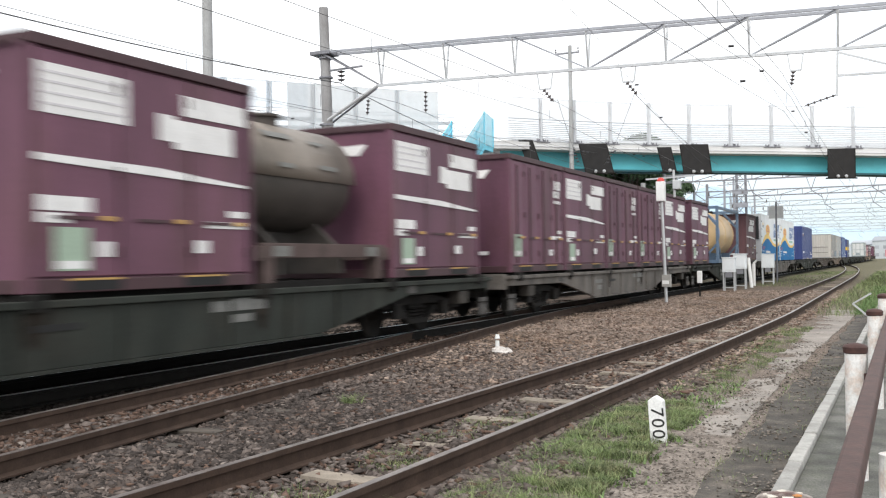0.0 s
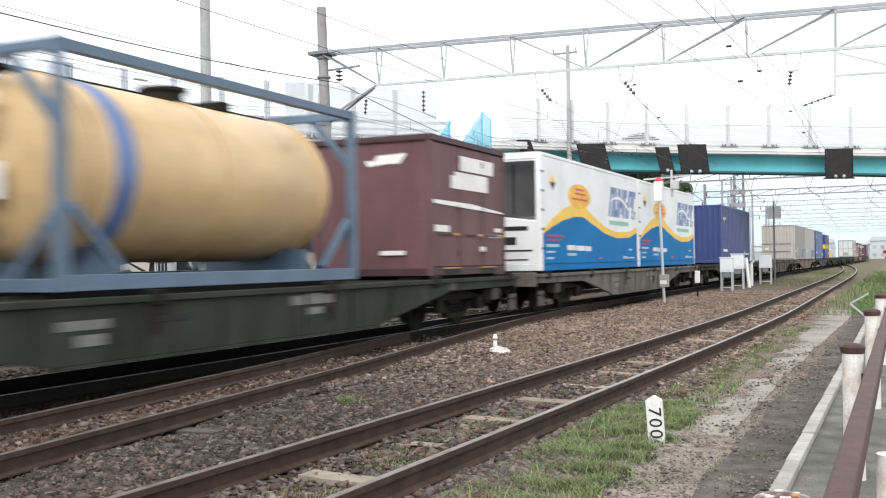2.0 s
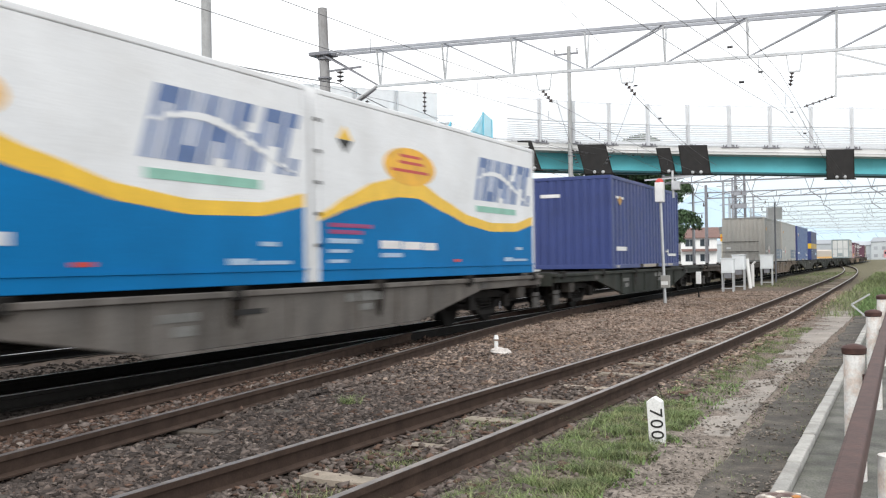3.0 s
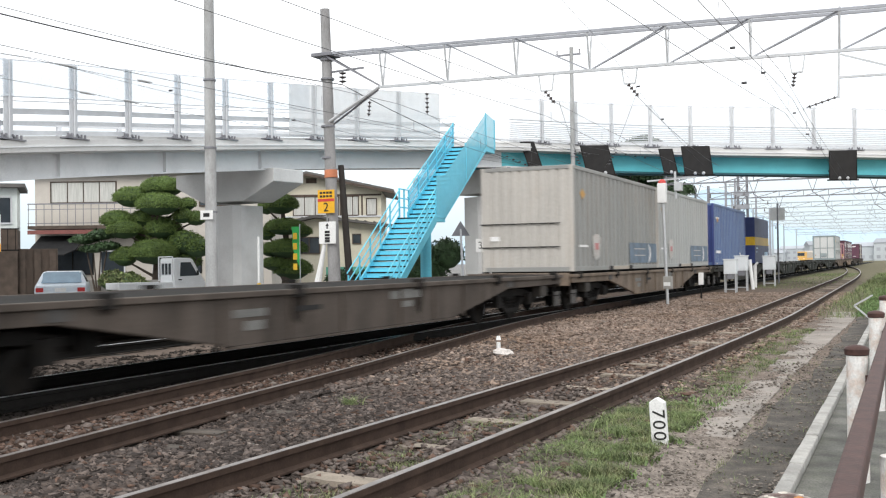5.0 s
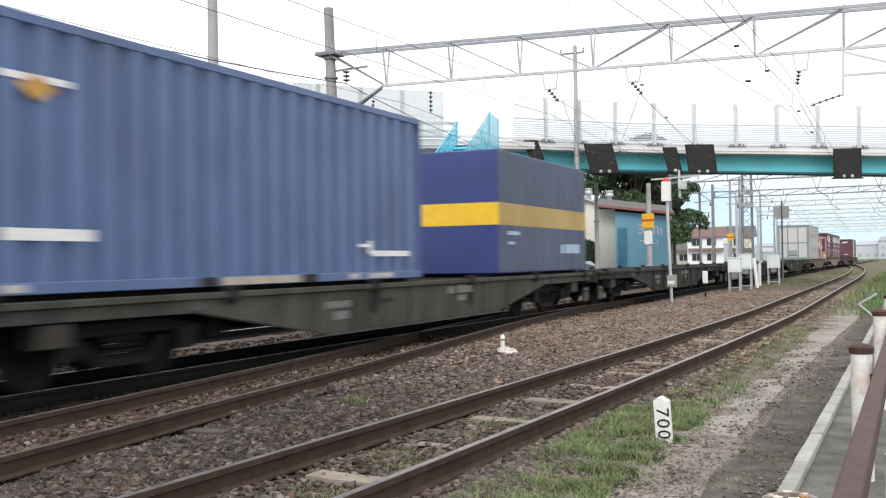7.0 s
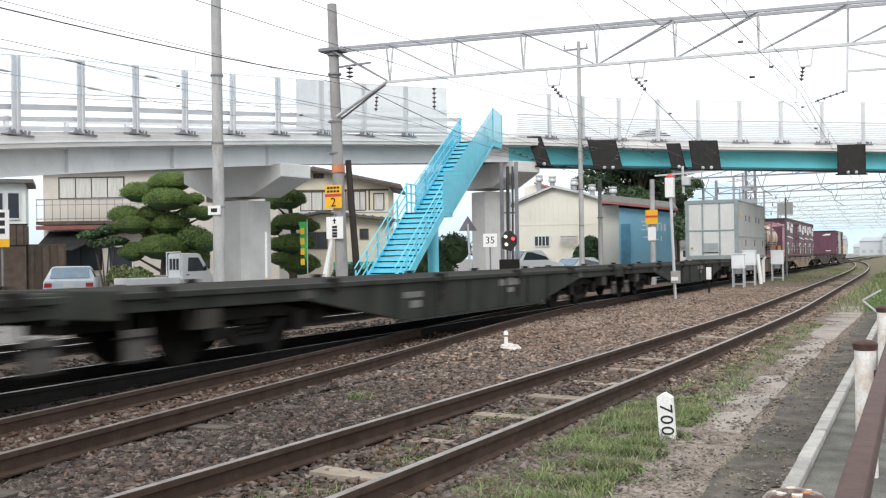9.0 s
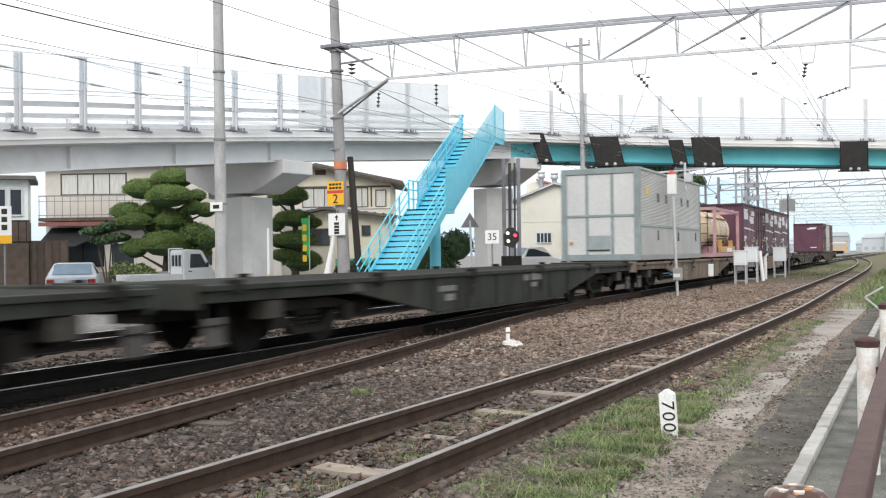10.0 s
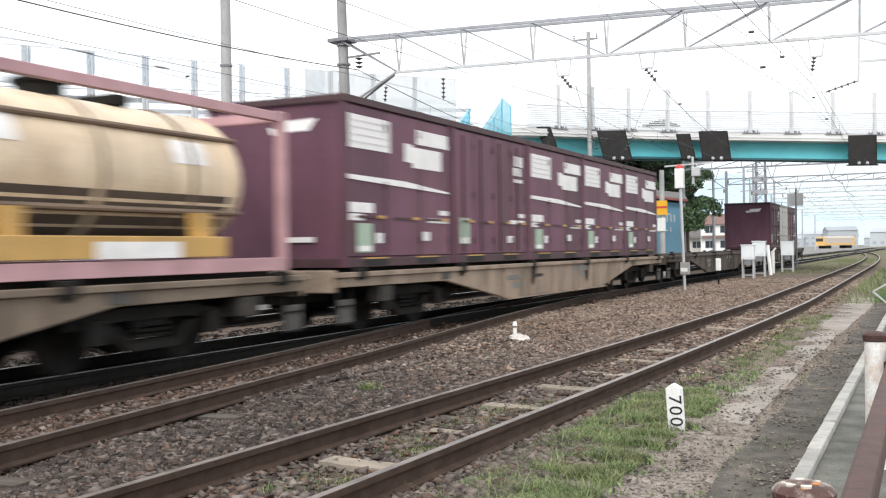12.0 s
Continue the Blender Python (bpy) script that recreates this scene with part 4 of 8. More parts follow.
def small_container(kind):
    """A twelve-foot railway container with side doors."""
    L, W, H = 3.715, 1.225, 2.53
    tag = {"a": "maroon steel railway container with white panels and a white stripe", "b": "plain maroon steel railway container with small white markings", "c": "beige weathered steel railway container", "d": "brownish maroon railway container with a white emblem and stripe"}[kind]
    paint = {"c": CONT_LIGHT, "d": MAROON_BROWN}.get(kind, MAROON)
    edge = CONT_GREY if kind == "c" else MAROON_DARK
    c = thing("railway_container", pose(0, 0, 0), tag, "container", "small containers of the train")
    part("body", Shape().box(-W + .045, .045, .1, W - .045, L - .045, H - .03), paint, c)
    for y in (0, L - .09):
        for x in (-W, W - .09):
            part("corner_post", Shape().box(x, y, 0, x + .09, y + .09, H), paint, c, bevel=.01)
    rim = Shape()
    rim.box(-W - .012, -.012, H - .09, -W + .08, L + .012, H + .02).box(W - .08, -.012, H - .09, W + .012, L + .012, H + .02)
    rim.box(-W + .08, -.012, H - .09, W - .08, .06, H + .02).box(-W + .08, L - .06, H - .09, W - .08, L + .012, H + .02)
    part("top_rail", rim, edge, c, "dark grimy top rail", bevel=.008)
    base = Shape().box(-W, .09, 0, -W + .09, L - .09, .14).box(W - .09, .09, 0, W, L - .09, .14).box(-W + .09, 0, 0, W - .09, .09, .14).box(-W + .09, L - .09, 0, W - .09, L, .14)
    part("bottom_rail", base, edge, c, bevel=.008)
    part("roof", Shape().box(-W + .08, .06, H - .04, W - .08, L - .06, H + .0), paint, c)
    cuts = (.10, 1.30, 2.48, 3.615) if kind != "b" else (.10, .92, 1.86, 2.80, 3.615)
    for sx in (-1, 1):
        for a, b in zip(cuts, cuts[1:]):
            x0, x1 = sorted((sx * (W - .05), sx * (W - .012)))
            d = Shape().box(x0, a + .012, .16, x1, b - .012, H - .12)
            door = part("side_door", d, paint, c, bevel=.012)
            xs = sorted((sx * (W - .012), sx * (W + .014)))
            bars = Shape()
            if kind == "b":
                bars.box(xs[0], a + .3, .2, xs[1], a + .345, H - .2)
            bars.box(xs[0], a + .25, .74, xs[1], min(b - .1, a + .80), .775)
            part("door_bar", bars, edge, door, "dark latch bar")
            if sx > 0:
                part("latch_handle", Shape().box(xs[1] - .006, b - .30, .735, xs[1] + .018, b - .12, .785), AMBER, door, "short amber latch handle", bevel=.006)
            for z in (.35, 1.2, 2.1):
                part("hinge", Shape().box(xs[0], b - .05, z, xs[1], b - .015, z + .12), edge, door)
        xs = sorted((sx * (W - .01), sx * (W + .006)))
        for y in (.55, 2.35):
            pk = Shape().box(xs[0], y, .02, xs[1], y + .75, .12)
            part("fork_pocket", pk, BLACK, c, "black fork pocket opening")
            part("pocket_edge", Shape().box(xs[0], y, .121, xs[1] + .004, y + .75, .143), AMBER, c, "amber painted pocket edge")
    F = W
    if kind == "a":
        decal(c, "label_panel", .16, 1.78, 1.42, 2.28, WHITE_DECAL, F - .006, "large white label panel")
        for z in (1.86, 1.97, 2.08, 2.18):
            decal(c, "print_row", .22, z, 1.36, z + .025, PRINT_GREY, F - .002, "row of small grey print")
        decal(c, "emblem", 2.35, 2.0, 3.58, 2.24, WHITE_DECAL, F - .004, "white painted emblem bars")
        decal(c, "emblem", 2.2, 1.60, 3.3, 1.94, WHITE_DECAL, F - .004, "white painted emblem bars")
        decal(c, "emblem", 1.92, 1.68, 2.2, 1.98, WHITE_DECAL, F - .004, "white painted emblem bars")
        st = Shape()
        for d in (1,):
            st.extrude([(.12, 1.31), (1.6, 1.27), (3.6, 1.22), (3.6, 1.25), (1.9, 1.36), (.12, 1.38)], *sorted((d * (F - .002), d * (F + .004))))
        part("stripe", st, WHITE_DECAL, c, "tapering white stripe")
        for y0, z0, y1, z1 in ((.16, .82, .86, .97), (.16, .70, .55, .80), (2.75, .70, 3.55, .78), (3.2, .84, 3.55, .92), (2.55, .40, 2.8, .55), (.95, .36, 1.15, .52)):
            decal(c, "small_marking", y0, z0, y1, z1, WHITE_DECAL, F - .004)
        decal(c, "inspection_label", .36, .22, .82, .66, GREEN_DECAL, F - .004, "pale green and white inspection label")
        decal(c, "inspection_label", .40, .24, .78, .32, WHITE_DECAL, F)
    elif kind == "d":
        for y0, z0, y1, z1 in ((1.35, 1.98, 3.05, 2.26), (1.1, 1.62, 2.75, 1.94), (.92, 1.62, 1.1, 1.86)):
            decal(c, "emblem", y0, z0, y1, z1, WHITE_DECAL, F - .004, "white painted emblem bars")
        part("stripe", Shape().extrude([(.12, 1.31), (1.6, 1.27), (3.6, 1.22), (3.6, 1.25), (1.9, 1.36), (.12, 1.38)], F - .002, F + .004), WHITE_DECAL, c, "tapering white stripe")
        for y0, z0, y1, z1 in ((.18, .80, .80, .92), (2.75, .72, 3.5, .78), (3.1, .84, 3.5, .92), (2.3, .44, 2.6, .54)):
            decal(c, "small_marking", y0, z0, y1, z1, WHITE_DECAL, F - .004)
    elif kind == "b":
        decal(c, "emblem", 2.92, 1.74, 3.34, 1.90, WHITE_DECAL, F, "white painted emblem bars")
        decal(c, "emblem", 2.98, 1.93, 3.12, 2.14, WHITE_DECAL, F)
        decal(c, "emblem", 3.2, 1.93, 3.42, 2.14, WHITE_DECAL, F)
        decal(c, "small_marking", 2.95, 1.60, 3.4, 1.67, WHITE_DECAL, F)
        for y0, z0, y1, z1 in ((2.7, .74, 3.5, .82), (3.2, .88, 3.5, .96), (2.55, .36, 2.85, .50)):
            decal(c, "small_marking", y0, z0, y1, z1, WHITE_DECAL, F)
        decal(c, "inspection_label", .24, .34, .66, .82, GREEN_DECAL, F, "pale green and white inspection label")
        decal(c, "inspection_label", .28, .36, .62, .46, WHITE_DECAL, F + .003)
    if kind != "c":
        z = 2.0
        em = Shape()
        for yy, d in ((.04, -1),):
            y0, y1 = sorted((yy, yy + d * .012))
            em.extrude([(-.05, z), (.35, z + .04), (.60, z + .04), (.75, z + .22), (.15, z + .20), (.08, z + .11), (-.1, z + .11)], y0, y1, "y")
        part("end_emblem", em, WHITE_DECAL, c, "white slanted emblem shape")
        decal(c, "small_marking", .2, .38, .7, .46, WHITE_DECAL, L, end=True)
    return c


def corrugated(ob, L, W, H, paint, end_paint, pitch=.42, depth=.085, z0=.12, z1=None):
    """The pressed-steel walls of a long container, wave by wave."""
    z1 = z1 or H - .1
    for sx in (-1, 1):
        pts, y = [], .09
        n = int((L - .18) / pitch)
        p = (L - .18) / n
        for k in range(n):
            y = .09 + k * p
            pts += [(W, y), (W, y + p * .5), (W - depth, y + p * .62), (W - depth, y + p * .88)]
        pts.append((W, L - .09))
        vs = [(sx * (x - .01), y, z) for z in (z0, z1) for x, y in pts]
        m = len(pts)
        part("side_wall", Shape().add(vs, [(i, i + 1, m + i + 1, m + i) for i in range(m - 1)]), paint, ob, "vertically corrugated steel side")
    for y, d in ((0.0, 1), (L, -1)):
        pts = []
        n = 9
        p = (2 * W - .2) / n
        for k in range(n):
            x = -W + .1 + k * p
            pts += [(x, 0), (x + p * .55, 0), (x + p * .67, .03), (x + p * .88, .03)]
        pts.append((W - .1, 0))
        vs = [(x, y + d * (q + .012), z) for z in (z0, z1) for x, q in pts]
        m = len(pts)
        part("end_wall", Shape().add(vs, [(i, i + 1, m + i + 1, m + i) for i in range(m - 1)]), end_paint, ob, "corrugated end wall")
    for y in (0, L - .1):
        for x in (-W, W - .1):
            part("corner_post", Shape().box(x, y, 0, x + .1, y + .1, H), end_paint, ob, bevel=.01)
    for name, za, zb in (("bottom_rail", 0, z0), ("top_rail", z1, H)):
        for x0, ya, x1, yb in ((-W, .1, -W + .09, L - .1), (W - .09, .1, W, L - .1), (-W + .1, 0, W - .1, .08), (-W + .1, L - .08, W - .1, L)):
            part(name, Shape().box(x0, ya, za, x1, yb, zb), paint, ob, bevel=.01)
    part("roof", Shape().box(-W + .05, .05, H - .05, W - .05, L - .05, H - .01), paint, ob)
    part("floor", Shape().box(-W + .09, .08, .02, W - .09, L - .08, .1), STEEL_DARK, ob)


PATCH_BLUE = mat("faded_blue_patch", (.125, .175, .235), .6, var=.25, scale=3, stain=(.2, .2, .2), stain_amount=.6, bump=0)


def fork_base(c, W):
    """Fork pockets and the worn plate between them on the bottom rail."""
    for y in (3.42, 5.66):
        decal(c, "fork_pocket", y, .004, y + .34, .116, BLACK, W + .001, "dark fork pocket opening")
        decal(c, "pocket_rim", y - .05, .004, y - .004, .116, RUST, W + .001, "rusty pocket rim")
    decal(c, "rail_plate", 3.82, .012, 5.58, .108, TAN_PLATE, W + .001, "worn tan plate on the bottom rail")


TAN_PLATE = mat("worn_tan_plate", (.42, .37, .31), .6, var=.2, scale=4, stain=(.25, .19, .14), stain_amount=.6, bump=0)


def long_grey(front):
    c = thing("long_container", pose(0, 0, 0), "weathered brownish grey corrugated steel container with a blue patch" if front else "pale grey corrugated steel container with a blue patch", "container", "long containers of the train")
    L, W, H = 9.41, 1.245, 2.70
    corrugated(c, L, W, H, CONT_GREY if front else CONT_MID, CONT_LIGHT, depth=.085 if front else .05)
    part("end_bars", Shape().box(-W - .02, -.03, .62, W - .35, -.005, .645).box(-W - .02, -.03, 1.22, W - .35, -.005, 1.245), STEEL_DARK, c, "two dark horizontal lashing bars")
    decal(c, "small_marking", -1.0, .80, -.75, .92, WHITE_DECAL, L, end=True)
    decal(c, "blue_patch", 5.7, .18, 9.3, .80, PATCH_BLUE, W - .008, "faded blue painted patch")
    moon = Shape()
    for d in (1,):
        moon.extrude([(8.0 + .26 * math.sin(a * math.pi / 8), .475 + .31 * -math.cos(a * math.pi / 8)) for a in range(9)] + [(8.0 + .46 * math.sin(a * math.pi / 8), .475 - .31 * math.cos(a * math.pi / 8)) for a in range(8, -1, -1)], *sorted((d * (W - .002), d * (W + .002))))
    part("crescent", moon, WHITE_DECAL, c, "pale painted crescent")
    for z in (.40, .60):
        decal(c, "patch_line", 6.3, z, 7.7, z + .03, CREST_PALE, W - .003)
    fork_base(c, W)
    crest = Shape()
    for d in (1,):
        crest.extrude([(1.72, .90), (1.80, .40), (2.05, .27), (2.38, .38), (2.54, .86), (2.3, .98), (1.95, .98)], *sorted((d * (W - .006), d * (W - .002))))
    part("crest", crest, CREST_PALE, c, "white painted crest shape")
    decal(c, "crest_bar", 1.95, .56, 2.3, .74, mat("faded_red", (.5, .2, .2), .6, bump=0), W - .001)
    decal(c, "small_marking", .5, .62, 1.3, .68, WHITE_DECAL, W - .006)
    hz = Shape()
    for d in (1,):
        hz.extrude([(.62, 2.0), (.86, 1.86), (1.1, 2.0), (.86, 2.14)], *sorted((d * (W - .006), d * (W))))
    part("warning_diamond", hz, DULL_ORANGE, c, "small orange warning diamond")
    return c


def long_blue(dark):
    c = thing("long_container", pose(0, 0, 0), "blue corrugated steel container, dirty at the end" if dark else "bright blue corrugated steel container with white marks", "container", "long containers of the train")
    L, W, H = 9.41, 1.245, 2.70
    corrugated(c, L, W, H, NAVY if dark else BLUE, NAVY)
    for y0, y1 in ((.5, .8), (6.9, 7.2), (7.5, 8.3)):
        decal(c, "rail_plate", y0, .025, y1, .10, CREST_PALE, W + .001, "pale worn plate on the bottom rail")
    fork_base(c, W)
    for y0, z0, y1, z1 in ((7.6, .36, 8.9, .45), (7.2, .50, 7.6, .55), (7.5, .40, 7.62, .60), (.5, .52, 1.7, .64), (.5, 2.05, 1.4, 2.12)):
        decal(c, "small_marking", y0, z0, y1, z1, WHITE_DECAL, W - .006)
    hz = Shape()
    for d in (1,):
        hz.extrude([(.72, 2.0), (.96, 1.86), (1.2, 2.0), (.96, 2.14)], *sorted((d * (W - .006), d * (W))))
    part("warning_diamond", hz, DULL_ORANGE, c, "small orange warning diamond")
    decal(c, "small_marking", -.9, 2.1, -.3, 2.2, WHITE_DECAL, L, end=True)
    return c


def banded_container():
    c = thing("banded_container", pose(0, 0, 0), "navy blue container with a broad yellow band", "container")
    L, W, H = 6.06, 1.245, 2.55
    part("body", Shape().box(-W, 0, 0, W, L, H), NAVY, c, bevel=.025)
    s = Shape().box(-W - .006, -.006, 1.0, W + .006, L + .006, 1.46)
    part("band", s, YELLOW, c, "broad yellow painted band")
    # overlays make the siding side duller than the end
    part("faded_panel", Shape().box(W, .02, .05, W + .008, L - .02, 1.0), NAVY_SIDE, c, "dull grey blue side panel")
    part("faded_panel", Shape().box(W, .02, 1.46, W + .008, L - .02, H - .04), NAVY_SIDE, c, "dull grey blue side panel")
    part("faded_band", Shape().box(W + .007, .02, 1.0, W + .010, L - .02, 1.46), BAND_SIDE, c, "dull tan yellow side band")
    for y in [.06 + i * .54 for i in range(12)]:
        part("side_rib", Shape().box(W, y - .01, .05, W + .012, y + .01, 1.0).box(W, y - .01, 1.46, W + .012, y + .01, H - .05), NAVY_SIDE, c)
    for y0, z0, y1, z1 in ((4.0, .42, 4.25, .62), (4.35, .42, 5.5, .64), (.5, .80, 1.2, .88), (.5, .6, .9, .66)):
        decal(c, "small_marking", y0, z0, y1, z1, PALE_MARK, W + .010)
    decal(c, "small_marking", -1.1, 2.0, -.8, 2.1, WHITE_DECAL, L + .001, end=True)
    return c


def wave(y):
    """The foot and the top of the livery's yellow wave at a place along the side."""
    keys = [(0, .83, .92), (.27, .91, 1.02), (.91, 1.07, 1.27), (1.75, 1.24, 1.53), (2.69, 1.35, 1.69), (3.4, 1.36, 1.68), (4.5, 1.16, 1.39), (5.6, .96, 1.15), (6.8, .86, 1.04), (8.2, .89, 1.07), (9.41, 1.08, 1.27)]
    for (a, u, p), (b, v, q) in zip(keys, keys[1:]):
        if y <= b:
            t = (y - a) / (b - a)
            t = t * t * (3 - 2 * t) * .3 + t * .7
            return u + (v - u) * t, p + (q - p) * t
    return keys[-1][1:]


def reefer():
    c = thing("refrigerated_container", pose(0, 0, 0), "white refrigerated container with blue side and yellow wave", "container", "refrigerated containers of the train")
    L, W, H = 9.41, 1.245, 2.78
    part("body", Shape().box(-W + .03, .55, .10, W - .03, L - .03, H - .03), REEFER_WHITE, c)
    fr = Shape()
    for y in (0, L - .12):
        for x in (-W, W - .14):
            fr.box(x, y, 0, x + .14, y + .12, H)
    fr.box(-W + .14, 0, H - .16, W - .14, .12, H).box(-W + .14, 0, 0, W - .14, .12, .16)
    fr.box(-W, .12, H - .08, -W + .1, L - .12, H).box(W - .1, .12, H - .08, W, L - .12, H)
    part("end_frame", fr, REEFER_WHITE, c, bevel=.015)
    ys = [.14 + i * (L - .28) / 72 for i in range(73)]
    for sx in (-1, 1):
        for name, m, lo, hi, off in (("upper_panel", REEFER_WHITE, lambda y: wave(y)[1], lambda y: H - .09, 0), ("wave_band", REEFER_YELLOW, lambda y: wave(y)[0], lambda y: wave(y)[1], .002), ("lower_panel", REEFER_BLUE, lambda y: .18, lambda y: wave(y)[0], 0)):
            x0, x1 = W - .03, W - .004 + off
            vs = [(sx * x, y, f(y)) for y in ys for x, f in ((x0, lo), (x1, lo), (x1, hi), (x0, hi))]
            k = len(ys)
            fs = [(i * 4 + j, i * 4 + (j + 1) % 4, i * 4 + 4 + (j + 1) % 4, i * 4 + 4 + j) for i in range(k - 1) for j in range(4)] + [(0, 1, 2, 3), tuple(range(4 * k - 4, 4 * k))]
            part(name, Shape().add(vs, fs), m, c)
        xs = sorted((sx * (W - .05), sx * (W + .004)))
        part("bottom_rail", Shape().box(xs[0], .12, .0, xs[1], L - .12, .17), REEFER_BLUE, c, bevel=.01)
        part("rail_lip", Shape().box(sorted((sx * W, sx * (W + .02)))[0], .12, .17, sorted((sx * W, sx * (W + .02)))[1], L - .12, .2), REEFER_BLUE, c)
    for y0, z0, y1, z1, m in ((1.98, .49, 2.7, .62, WHITE_DECAL), (2.76, .48, 3.5, .61, WHITE_DECAL), (3.56, .47, 4.1, .60, WHITE_DECAL), (2.0, .35, 2.75, .42, PALE_MARK), (.36, .56, 1.3, .63, PALE_MARK), (.36, .42, 1.0, .47, PALE_MARK), (.36, .27, .9, .32, PALE_MARK), (.38, .80, 1.7, .86, DULL_MAGENTA), (.38, .70, 1.4, .76, DULL_MAGENTA), (8.2, .50, 8.6, .56, PALE_MARK), (7.5, .26, 8.0, .34, PALE_MARK), (8.05, .26, 8.9, .31, PALE_MARK), (4.9, .26, 5.2, .31, RED)):
        decal(c, "small_marking", y0, z0, y1, z1, m, W - .001)
    # slanted blue bars of the painted lettering panel
    for i in range(6):
        sl = Shape()
        y = 5.92 + i * .53
        for a, b, h0, h1 in ((0, .17, 0, .86), (.17, .30, (.66, 0, .3, .62, .68, .66)[i], (.86, .2, .56, .86, .86, .86)[i]), (.30, .47, (0, 0, .1, 0, .36, 0)[i], (.86, .86, .86, .5, .86, .24)[i])):
            k = .36
            sl.extrude([(y + a + k * h0, 1.47 + h0), (y + b + k * h0, 1.47 + h0), (y + b + k * h1, 1.47 + h1), (y + a + k * h1, 1.47 + h1)], W - .004, W)
        part("livery_bar", sl, LOGO_BLUE, c, "slanted blue painted block")
    sw = Shape()
    for i in range(13):
        u = i / 12
        yy, zz = 6.1 + 2.9 * u, 1.74 + .26 * math.sin(u * 3.6 + .6)
        sw.v += [(W + .004, yy, zz), (W + .004, yy, zz + .10 * math.sin(math.pi * (.1 + .85 * u)))]
    sw.f = [(2 * i, 2 * i + 2, 2 * i + 3, 2 * i + 1) for i in range(12)]
    part("livery_swoosh", sw, REEFER_WHITE, c, "thin white painted swoosh")
    decal(c, "livery_line", 6.0, 1.24, 8.2, 1.36, mat("livery_green", (.25, .50, .40), .5, bump=0), W - .002, "thin green painted line")
    ov = Shape()
    for d in (1,):
        ov.extrude([(3.1 + .98 * math.cos(a * math.pi / 14), 1.88 + .32 * math.sin(a * math.pi / 14)) for a in range(28)], *sorted((d * (W - .002), d * (W + .003))))
    part("oval", ov, LOGO_ORANGE, c, "orange painted oval")
    for z, a, b in ((2.03, 2.7, 3.5), (1.92, 2.65, 3.6), (1.78, 2.4, 3.8)):
        decal(c, "oval_bar", a, z, b, z + .05, RED, W + .001)
    part("warning_diamond", Shape().extrude([(.66, 2.12), (1.10, 2.12), (.88, 2.33)], W - .006, W), REEFER_YELLOW, c, "yellow upper half of a warning diamond")
    part("warning_diamond", Shape().extrude([(.66, 2.115), (1.10, 2.115), (.88, 1.92)], W - .006, W), SIGN_BLACK, c, "black lower half of a warning diamond")
    # machinery end
    part("recess", Shape().box(-W + .14, .40, 1.30, W - .14, .54, H - .16), DARK_MESH, c, "dark radiator recess")
    for i in range(2):
        part("radiator_fin", Shape().box(-W + .85 + i * .8, .38, 1.34, -W + .88 + i * .8, .40, H - .2), STEEL_DARK, c)
    mach = Shape().extrude([(-W + .14, .16), (W - .14, .16), (W - .14, 1.18), (.3, 1.28), (-.6, 1.34), (-W + .14, 1.36)], .04, .5, "y")
    part("machinery_cover", mach, REEFER_WHITE, c, "white machinery cover with vents", bevel=.02)
    vents = Shape()
    for x0, z0, x1, z1 in ((-1.0, .80, -.2, .84), (-.9, 1.0, .1, 1.03), (.2, .62, .6, .80), (-1.0, .46, 1.0, .50), (.3, .95, .9, 1.05), (-.9, .25, .9, .28)):
        vents.box(x0, .03, z0, x1, .045, z1)
    part("vents", vents, BLACK, c)
    for z in (.5, .95, 1.4, 1.85, 2.3):
        part("hinge", Shape().box(W - .01, .02, z, W + .02, .14, z + .05), STEEL_DARK, c)
    return c


